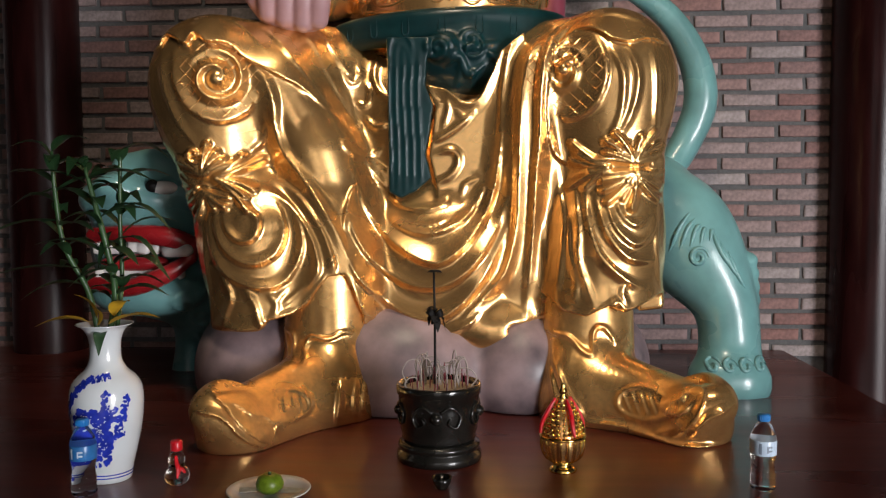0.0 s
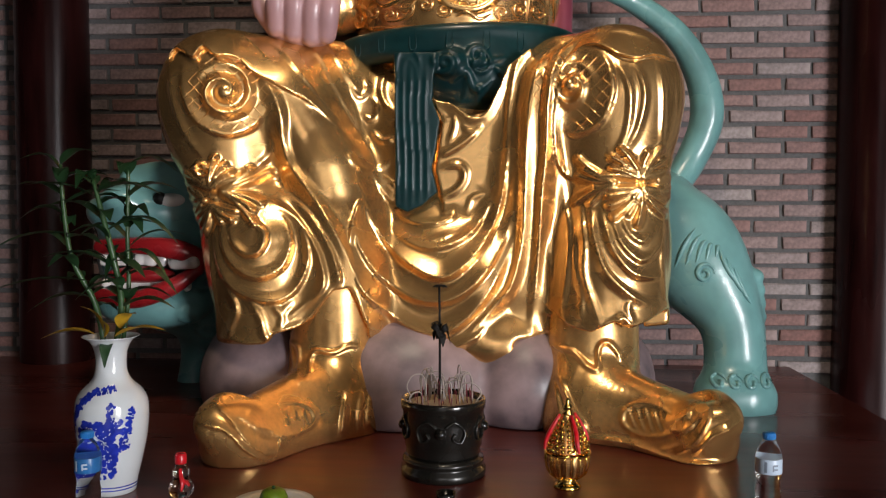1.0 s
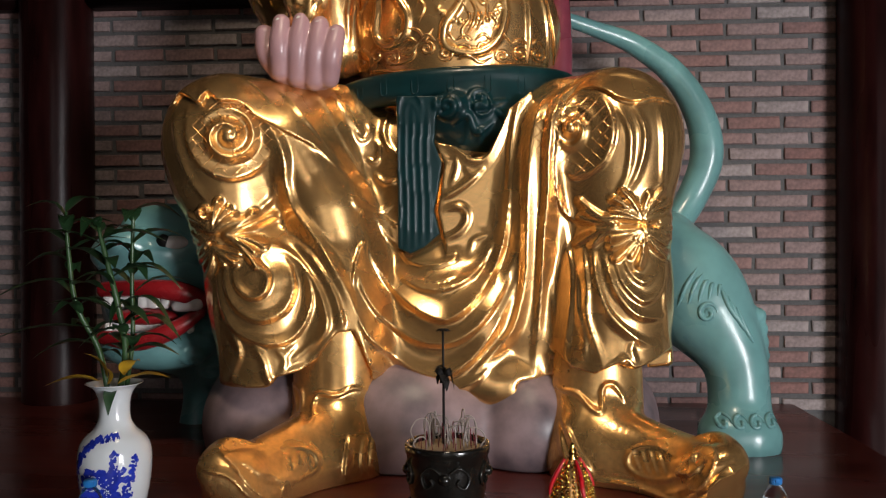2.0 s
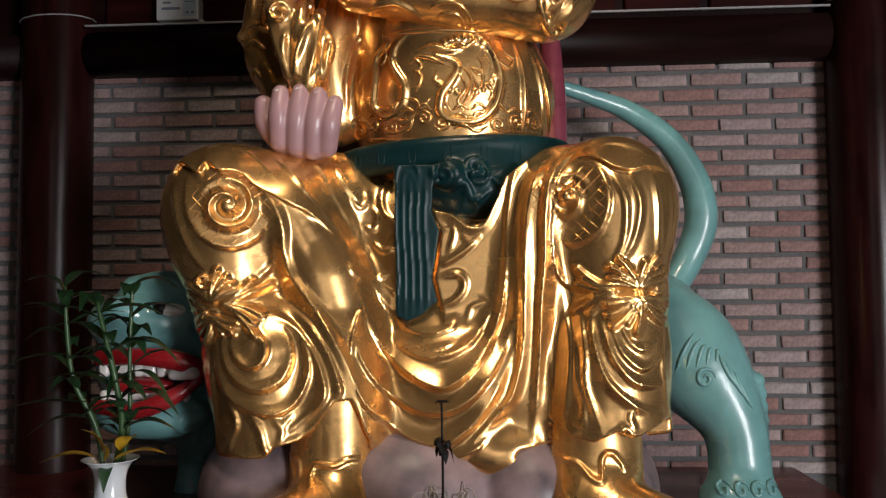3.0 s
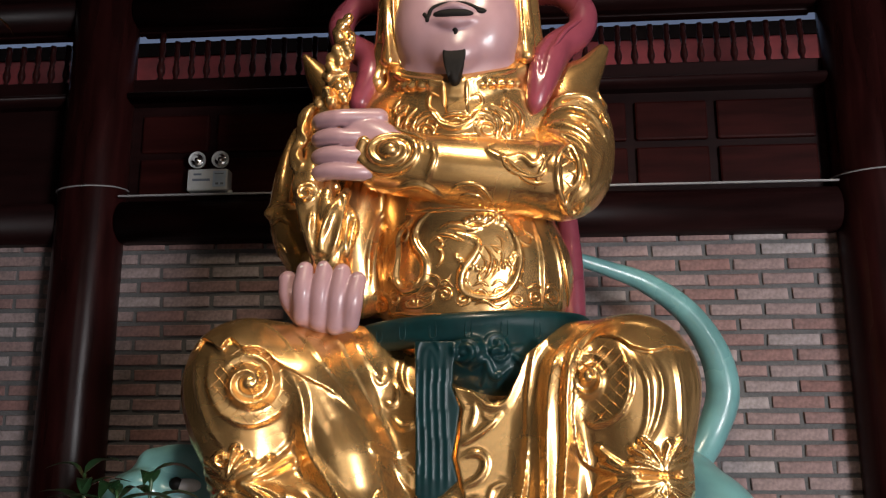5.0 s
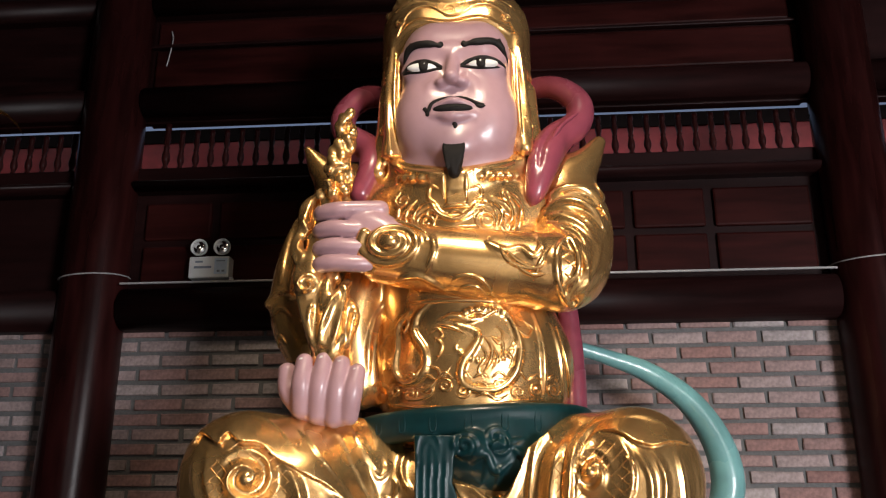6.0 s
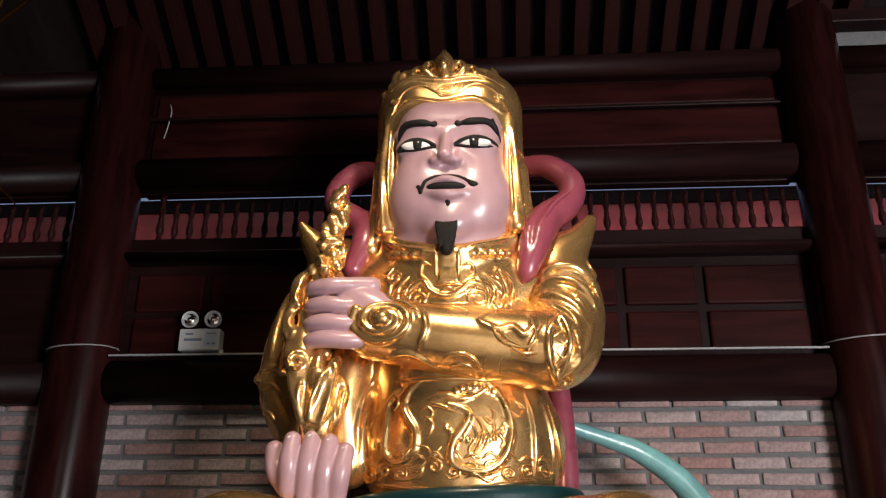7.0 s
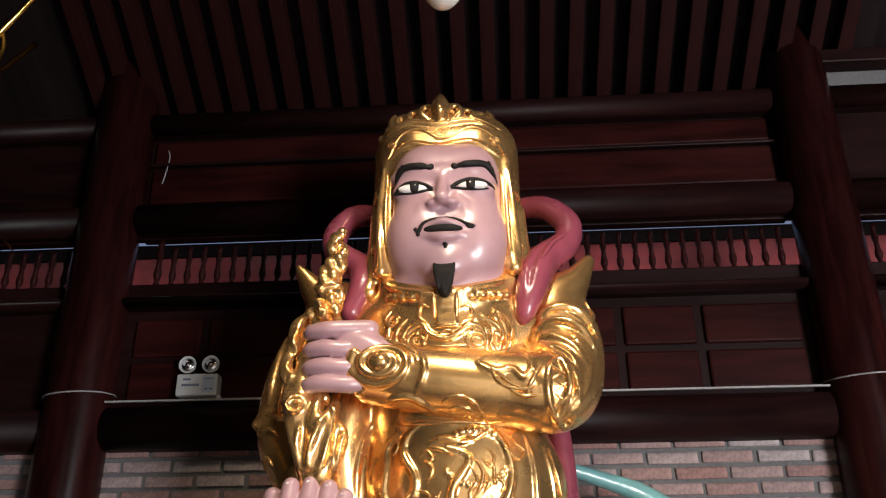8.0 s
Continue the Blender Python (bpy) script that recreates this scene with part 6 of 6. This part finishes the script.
def water_bottle(x, y, label_mat, label):
    b = thing("water_bottle", (x, y, ALTAR_Z), label, "bottle", "water bottles on the altar")
    b.scale = (0.97, 0.97, 0.87)
    prof = [(0.026, 0), (0.031, 0.006), (0.0315, 0.02), (0.0295, 0.027), (0.0315, 0.034), (0.0295, 0.041), (0.0315, 0.048), (0.0295, 0.055), (0.0275, 0.075), (0.031, 0.095), (0.032, 0.1), (0.032, 0.15), (0.028, 0.165), (0.019, 0.185), (0.0125, 0.193), (0.0125, 0.2)]
    shell = part("shell", lathe(bmesh.new(), prof, seg=28), CLEAR, b, smooth=True)
    shell.visible_shadow = False
    part("sleeve", lathe(bmesh.new(), [(0.0324, 0.102), (0.0327, 0.103), (0.0327, 0.143), (0.0324, 0.144)], seg=28), label_mat, b, "printed plastic sleeve")
    bm = bmesh.new()
    for i in range(18):
        a = 2 * math.pi * i / 18
        box(bm, (0.0148 * math.cos(a) - 0.0012, 0.0148 * math.sin(a) - 0.0012, 0.198), (0.0148 * math.cos(a) + 0.0012, 0.0148 * math.sin(a) + 0.0012, 0.212))
    lathe(bm, [(0.0148, 0.196), (0.0148, 0.212), (0.0138, 0.215), (0.004, 0.2155)], seg=24)
    part("cap", bm, BLUEPLASTIC, b, "blue screw cap")
    for k, (a, z0, z1, w) in enumerate(((-0.5, 0.108, 0.138, 0.1), (0.05, 0.112, 0.13, 0.06), (0.25, 0.115, 0.12, 0.16), (0.25, 0.126, 0.131, 0.16))):
        bm = bmesh.new()
        lo = [bm.verts.new((0.0332 * math.sin(a + w * (i / 3 - 0.5) * 2), -0.0332 * math.cos(a + w * (i / 3 - 0.5) * 2), z0)) for i in range(4)]
        hi = [bm.verts.new((v.co.x, v.co.y, z1)) for v in lo]
        for i in range(3):
            bm.faces.new((lo[i], lo[i + 1], hi[i + 1], hi[i]))
        part("print_bar", bm, PALELABEL if label_mat is BLUELABEL else GREYBAR, b)
    return b


water_bottle(-0.722, 2.2, BLUELABEL, "clear plastic water bottle with blue sleeve and cap")
water_bottle(0.948, 2.31, PALELABEL, "clear plastic water bottle with pale printed sleeve")

gourd = thing("gourd_bottle", (-0.521, 2.285, ALTAR_Z), "small clear gourd bottle with red cap and ribbon", "bottle")
part("glass_body", lathe(bmesh.new(), [(0.02, 0), (0.03, 0.01), (0.032, 0.024), (0.026, 0.04), (0.017, 0.048), (0.021, 0.058), (0.021, 0.068), (0.014, 0.08), (0.012, 0.09)], seg=24), GLASSWARE, gourd, smooth=True)
part("cap", lathe(bmesh.new(), [(0.0145, 0.086), (0.015, 0.09), (0.015, 0.108), (0.012, 0.112)], seg=16), REDPLASTIC, gourd, "red screw cap")
bm = bmesh.new()
pipe(bm, [(0.006, -0.02, 0.078), (0.01, -0.026, 0.06), (0.016, -0.03, 0.045), (0.014, -0.036, 0.025)], [0.004, 0.006, 0.007, 0.003], 14, 6, flat=0.4)
pipe(bm, [(0.008, -0.026, 0.05), (0.024, -0.026, 0.045), (0.03, -0.022, 0.035)], [0.005, 0.006, 0.003], 10, 6, flat=0.4)
part("ribbon", bm, REDPLASTIC, gourd, "red paper ribbon")

plate = thing("offering_plate", (-0.262, 2.2, ALTAR_Z), "round white porcelain offering plate with glossy rim", "plate")
part("dish", lathe(bmesh.new(), [(0.055, 0), (0.06, 0.004), (0.09, 0.014), (0.102, 0.02), (0.1, 0.022), (0.085, 0.015), (0.055, 0.008), (0.001, 0.008)], seg=48), PORCELAIN, plate, smooth=True)
fruit = thing("green_citrus", (-0.258, 2.195, ALTAR_Z + 0.009), "green citrus fruit lying on the offering plate", "fruit")
part("flesh", lathe(bmesh.new(), [(0.006, 0.002), (0.02, 0.004), (0.032, 0.016), (0.034, 0.027), (0.028, 0.042), (0.014, 0.05), (0.006, 0.048), (0.001, 0.047)], seg=24, wob=0.02), FRUIT, fruit, smooth=True)
part("stalk", lathe(bmesh.new(), [(0.004, 0.045), (0.003, 0.052), (0.004, 0.055)], seg=8), STEM, fruit)
for x, a in ((-0.306, 12), (-0.21, -8)):
    bm = bmesh.new()
    box(bm, (-0.028, -0.014, 0), (0.028, 0.014, 0.001))
    note = part("banknote", bm, PAPER)
    note.matrix_world = pose(x, 2.2, ALTAR_Z + 0.0165, 4, 0, a)
    tagged(note, "folded pale green banknote lying on the plate", "banknote", "banknotes on the plate")

cup = thing("tea_cup", (0.155, 2.275, ALTAR_Z), "tiny dark glazed offering cup", "cup")
part("bowl", lathe(bmesh.new(), [(0.013, 0), (0.015, 0.004), (0.022, 0.016), (0.0255, 0.03), (0.024, 0.03), (0.02, 0.016), (0.001, 0.008)], seg=28), BRONZE, cup, smooth=True)

pot = thing("incense_pot", (0.132, 2.53, ALTAR_Z), "dark bronze glazed incense pot on a stepped foot", "incense burner")
part("foot", lathe(bmesh.new(), [(0.115, 0), (0.118, 0.006), (0.118, 0.022), (0.108, 0.03), (0.108, 0.036), (0.114, 0.042), (0.112, 0.05), (0.098, 0.056)], seg=48), BRONZE, pot, smooth=True)
part("bowl", lathe(bmesh.new(), [(0.098, 0.056), (0.104, 0.066), (0.102, 0.074), (0.107, 0.085), (0.111, 0.15), (0.113, 0.185), (0.117, 0.187), (0.118, 0.207), (0.116, 0.212), (0.107, 0.212), (0.104, 0.2), (0.1, 0.19)], seg=48), BRONZE, pot, smooth=True)
for k in range(4):
    a0 = -math.pi / 2 + k * math.pi / 2
    for t in (-1, 1):
        pts = [(0.113 * math.cos(a0 + t * u), 0.113 * math.sin(a0 + t * u), h) for u, h in ((0.1, 0.15), (0.35, 0.165), (0.6, 0.14), (0.5, 0.11), (0.3, 0.12), (0.35, 0.135))]
        part("scroll", pipe(bmesh.new(), pts, [0.004] * 6, 24, 6), BRONZE, pot)
    bm = bmesh.new()
    bmesh.ops.create_icosphere(bm, subdivisions=2, radius=0.016, matrix=Matrix.Translation((0.11 * math.cos(a0), 0.11 * math.sin(a0), 0.135)))
    part("boss", bm, BRONZE, pot, smooth=True)
part("ash", lathe(bmesh.new(), [(0.104, 0.196), (0.08, 0.203), (0.04, 0.2), (0.001, 0.206)], seg=32, wob=0.02), ASH, pot, "pale incense ash")
rng = random.Random(5)
for k in range(30):
    a, r = rng.uniform(0, 6.28), 0.09 * math.sqrt(rng.random())
    x, y = r * math.cos(a), r * math.sin(a)
    h = rng.uniform(0.025, 0.06)
    bm = bmesh.new()
    pipe(bm, [(x, y, 0.195), (x + rng.uniform(-0.004, 0.004), y, 0.2 + h)], [0.0013, 0.0013], 4, 6)
    part("incense_stub", bm, REDSTICK, pot)
for k in range(24):
    a, r = rng.uniform(0, 6.28), 0.085 * math.sqrt(rng.random())
    x, y = r * math.cos(a), r * math.sin(a)
    b, s, h = rng.uniform(0, 6.28), rng.uniform(0.014, 0.03), rng.uniform(0.035, 0.085)
    dx, dy = s * math.cos(b), 0.5 * s * math.sin(b)
    pts = [(x, y, 0.2), (x, y, 0.2 + h * 0.6), (x + 0.4 * dx, y + 0.4 * dy, 0.2 + h), (x + 1.4 * dx, y + 1.4 * dy, 0.2 + h * 0.98), (x + 2 * dx, y + 2 * dy, 0.2 + h * 0.6), (x + 1.5 * dx, y + 1.5 * dy, 0.2 + h * 0.25 * rng.uniform(0.2, 1.6))]
    part("incense_curl", pipe(bmesh.new(), pts, [0.0019] * 6, 26, 6), STICK, pot)

burner = thing("incense_rod", (0.122, 2.53, ALTAR_Z), "thin black metal rod with a knotted ornament in the pot", "incense holder")
part("rod", pipe(bmesh.new(), [(0, 0, 0.2), (0, 0, 0.36), (-0.002, 0, 0.52)], [0.004, 0.0035, 0.003], 10, 8), BLACK, burner)
bm = bmesh.new()
for k in range(9):
    a = k * 2.2
    leaf(bm, (0, 0, 0.395 + 0.006 * (k % 4)), (0.03 * math.cos(a), 0.02 * math.sin(a), 0.39 + 0.03 * math.sin(a * 1.7)), 0.02, 0.006)
    pipe(bm, [(0, -0.004, 0.39), (0.014 * math.cos(a), -0.012, 0.4 + 0.014 * math.sin(a)), (0.024 * math.cos(a), -0.006, 0.4 + 0.026 * math.sin(a))], [0.004, 0.006, 0.003], 8, 6)
part("knot", bm, BLACK, burner)
bm = bmesh.new()
for k in range(6):
    a = k * 1.05
    pipe(bm, [(-0.002, 0, 0.52), (0.01 * math.cos(a), 0.01 * math.sin(a), 0.522), (0.02 * math.cos(a), 0.012 * math.sin(a), 0.517)], [0.003, 0.003, 0.0015], 8, 5)
part("tip", bm, BLACK, burner)

lotus = thing("brass_lotus_ornament", (0.466, 2.43, ALTAR_Z), "shiny brass filigree offering ornament with red cords", "ornament")
part("foot", lathe(bmesh.new(), [(0.036, 0), (0.038, 0.004), (0.03, 0.012), (0.022, 0.02), (0.03, 0.028)], seg=28), BRASS, lotus, smooth=True)
part("core", lathe(bmesh.new(), [(0.026, 0.026), (0.044, 0.04), (0.052, 0.07), (0.05, 0.095), (0.046, 0.12), (0.03, 0.165), (0.014, 0.195), (0.006, 0.2)], seg=24), GOLD, lotus, smooth=True)
for k in range(18):
    a = 2 * math.pi * k / 18
    pts = [(r * math.cos(a), r * math.sin(a), z) for r, z in ((0.03, 0.026), (0.05, 0.042), (0.058, 0.07), (0.058, 0.092))]
    part("rib", pipe(bmesh.new(), pts, [0.0022] * 4, 12, 6), BRASS, lotus)
part("rim", lathe(bmesh.new(), [(0.056, 0.09), (0.062, 0.092), (0.062, 0.097), (0.056, 0.099)], seg=36), BRASS, lotus, smooth=True)
row = 0
for z, r, n in ((0.108, 0.055, 22), (0.12, 0.052, 20), (0.132, 0.047, 18), (0.144, 0.042, 16), (0.156, 0.037, 14), (0.168, 0.03, 12), (0.18, 0.024, 10)):
    row += 1
    bm = bmesh.new()
    for k in range(n):
        a = 2 * math.pi * (k + 0.5 * (row % 2)) / n
        bmesh.ops.create_icosphere(bm, subdivisions=1, radius=0.0062, matrix=Matrix.Translation((r * math.cos(a), r * math.sin(a), z)))
    part("beading", bm, BRASS, lotus, smooth=True)
part("finial", lathe(bmesh.new(), [(0.012, 0.19), (0.016, 0.197), (0.008, 0.203), (0.011, 0.21), (0.012, 0.217), (0.006, 0.223), (0.008, 0.229), (0.002, 0.238)], seg=16), BRASS, lotus, smooth=True)
for a in (-1.2, -2.9, 0.4):
    pts = [((r + 0.007) * math.cos(a + t), (r + 0.007) * math.sin(a + t), z) for r, z, t in ((0.014, 0.195, 0), (0.036, 0.16, 0.05), (0.05, 0.13, 0.0), (0.056, 0.105, 0.06))]
    part("red_cord", pipe(bmesh.new(), pts, [0.004, 0.006, 0.006, 0.004], 14, 6), REDPLASTIC, lotus, "twisted red cord")

# ---- fixtures on the upper wall ----
lamp = thing("emergency_light", (-1.248, 4.19, 3.035), "white emergency light with two round chrome lamps", "emergency light")
part("housing", box(bmesh.new(), (-0.105, -0.035, 0.012), (0.105, 0.04, 0.125), 0.008), GREYPLASTIC, lamp)
part("handle", box(bmesh.new(), (-0.03, -0.01, 0.125), (0.03, 0.01, 0.133), 0.003), GREYPLASTIC, lamp)
part("label_panel", box(bmesh.new(), (0.03, -0.0385, 0.03), (0.095, -0.0355, 0.112)), PALELABEL, lamp, "pale green control panel")
for x0, x1, z0, z1 in ((-0.07, -0.03, 0.09, 0.1), (-0.075, 0.015, 0.06, 0.072), (0.04, 0.085, 0.095, 0.1), (0.045, 0.06, 0.04, 0.05), (0.07, 0.085, 0.04, 0.05)):
    part("print_bar", box(bmesh.new(), (x0, -0.0405, z0), (x1, -0.039, z1)), GREYBAR, lamp)
for x in (-0.06, 0.06):
    bm = bmesh.new()
    lathe(bm, [(0.022, 0), (0.036, 0.012), (0.044, 0.035), (0.044, 0.045), (0.039, 0.045), (0.03, 0.02), (0.008, 0.012)], seg=28)
    bmesh.ops.transform(bm, matrix=Matrix.Translation((x, 0.01, 0.175)) @ Matrix.Rotation(radians(90), 4, "X"), verts=bm.verts)
    head = part("lamp_head", bm, GREYPLASTIC, lamp, smooth=True)
    bm = bmesh.new()
    lathe(bm, [(0.036, 0.036), (0.03, 0.039), (0.014, 0.041), (0.012, 0.046), (0.001, 0.047)], seg=24)
    bmesh.ops.transform(bm, matrix=Matrix.Translation((x, 0.01, 0.175)) @ Matrix.Rotation(radians(90), 4, "X"), verts=bm.verts)
    part("reflector", bm, CHROME, head, "round chrome reflector", smooth=True)
part("plug", box(bmesh.new(), (0.1, -0.01, 0.0), (0.12, 0.01, 0.02), 0.003), GREYPLASTIC, lamp)

for x in (-1.855, 1.985):
    bm = bmesh.new()
    pipe(bm, [(0.172 * math.cos(a), 0.172 * math.sin(a), 0.02 * math.sin(a + 0.6)) for a in np.linspace(0, 2 * math.pi, 13)], [0.004] * 13, 48, 6)
    wire = part("pillar_wire", bm, GREYMETAL)
    wire.location = (x, 4.19, 3.06)
    tagged(wire, "grey cable looped round the wooden pillar", "cable", "cables round the pillars")
wire = part("loose_wire", pipe(bmesh.new(), [(-1.6, 4.22, 4.52), (-1.585, 4.215, 4.46), (-1.6, 4.215, 4.34), (-1.61, 4.22, 4.3)], [0.004] * 4, 16, 6), GREYMETAL)
tagged(wire, "short loose grey cable hanging on the panelling", "cable")

# ---- lamps that hang in the hall ----
pendant = thing("pendant_lamp", (0.113, 2.4, 3.92), "pale pink glass pendant lamp on a thin rod", "lamp")
part("globe", lathe(bmesh.new(), [(0.01, 0), (0.04, 0.008), (0.062, 0.035), (0.068, 0.07), (0.055, 0.11), (0.025, 0.135)], seg=28), WHITE, pendant, smooth=True)
part("collar", lathe(bmesh.new(), [(0.026, 0.13), (0.03, 0.14), (0.022, 0.17), (0.008, 0.18)], seg=20), BRASS, pendant, smooth=True)
part("rod", pipe(bmesh.new(), [(0, 0, 0.17), (0, 0, 2.1)], [0.006, 0.006], 4, 8), BLACK, pendant)

chandelier = thing("brass_chandelier", (-1.75, 2.4, 3.0), "brass chandelier with curling leafy arms", "chandelier")
part("rod", pipe(bmesh.new(), [(0, 0, 0.0), (0, 0, 3.1)], [0.014, 0.014], 4, 10), BRASS, chandelier)
part("hub", lathe(bmesh.new(), [(0.01, -0.05), (0.05, 0), (0.07, 0.1), (0.04, 0.25), (0.05, 0.7), (0.03, 0.85), (0.015, 1.0)], seg=24), BRASS, chandelier, smooth=True)
for k in range(5):
    a = 0.02 + 2 * math.pi * k / 5
    turn = Matrix.Rotation(a, 4, "Z")
    for name, pts, r in (("arm", [(0.04, 0, 0.7), (0.2, 0, 0.78), (0.31, 0, 0.94), (0.38, 0, 1.06), (0.46, 0, 1.2)], 0.012), ("tendril", [(0.29, 0, 0.92), (0.3, 0.02, 0.86), (0.29, 0.02, 0.78)], 0.008), ("lower_arm", [(0.04, 0, 0.05), (0.25, 0, 0.14), (0.4, 0, 0.1)], 0.01)):
        part(name, pipe(bmesh.new(), [tuple(turn @ Vector(q)) for q in pts], [r] * len(pts), 18, 8), BRASS, chandelier)
    bm = bmesh.new()
    leaf(bm, turn @ Vector((0.38, 0, 0.11)), turn @ Vector((0.53, 0, 0.035)), 0.05, 0.02)
    part("leaf", bm, BRASS, chandelier)

# ---- bricks of the back wall, each a piece of its own near the statue ----
LONG, HIGH, JOINT = 0.2555, 0.0728, 0.02
END = 1.845
brick_meshes = {}
rng = random.Random(7)
for size, long in (("whole", LONG), ("half", LONG / 2)):
    brick_meshes[size] = []
    for k in range(6):
        bm = bmesh.new()
        box(bm, (-(long - JOINT) / 2, -0.012, -(HIGH - JOINT) / 2), ((long - JOINT) / 2, 0.012, (HIGH - JOINT) / 2))
        bmesh.ops.bevel(bm, geom=[e for e in bm.edges if all(v.co.y < 0 for v in e.verts)], offset=0.004, segments=1, affect="EDGES")
        for v in bm.verts:
            v.co += Vector((rng.uniform(-0.003, 0.003), rng.uniform(-0.0015, 0.0015), rng.uniform(-0.002, 0.002)))
        brick_meshes[size].append(mesh_of("brick", bm, BRICK))
rest_v, rest_f = [], []
count = 0
for row in range(27):
    z = 1.626 + HIGH * (row - 10)
    right = END + rng.uniform(-0.004, 0.004)
    first = row % 2 == 1
    while right > -3.0:
        size, long = ("half", LONG / 2) if first else ("whole", LONG)
        first = False
        x = right - long / 2
        seen = (-1.72 < x < -0.5 and z > 1.68) or (0.55 < x < 1.85)
        if seen and count < 300:
            b = new("brick", brick_meshes[size][rng.randrange(6)])
            b.parent = wall_back
            b.location = (x + rng.uniform(-0.003, 0.003), WALL_Y + 0.012 + rng.uniform(-0.002, 0.002), z + rng.uniform(-0.002, 0.002))
            b.rotation_euler = (0, radians(rng.uniform(-0.5, 0.5)), 0)
            count += 1
        else:
            w, h, o = (long - JOINT) / 2, (HIGH - JOINT) / 2, len(rest_v)
            for y, g in ((WALL_Y, 0.004), (WALL_Y + 0.02, 0)):
                rest_v += [(x - w + g, y, z - h + g), (x + w - g, y, z - h + g), (x + w - g, y, z + h - g), (x - w + g, y, z + h - g)]
            rest_f += [(o, o + 1, o + 2, o + 3), (o, o + 4, o + 5, o + 1), (o + 1, o + 5, o + 6, o + 2), (o + 2, o + 6, o + 7, o + 3), (o + 3, o + 7, o + 4, o)]
        right -= long * (1 + rng.uniform(-0.012, 0.012))
me = bpy.data.meshes.new("further_bricks")
me.from_pydata(rest_v, [], rest_f)
me.materials.append(BRICKREST)
rest = new("further_bricks", me)
rest.parent = wall_back
tagged(rest, "further red and grey bricks", kind="stuff")
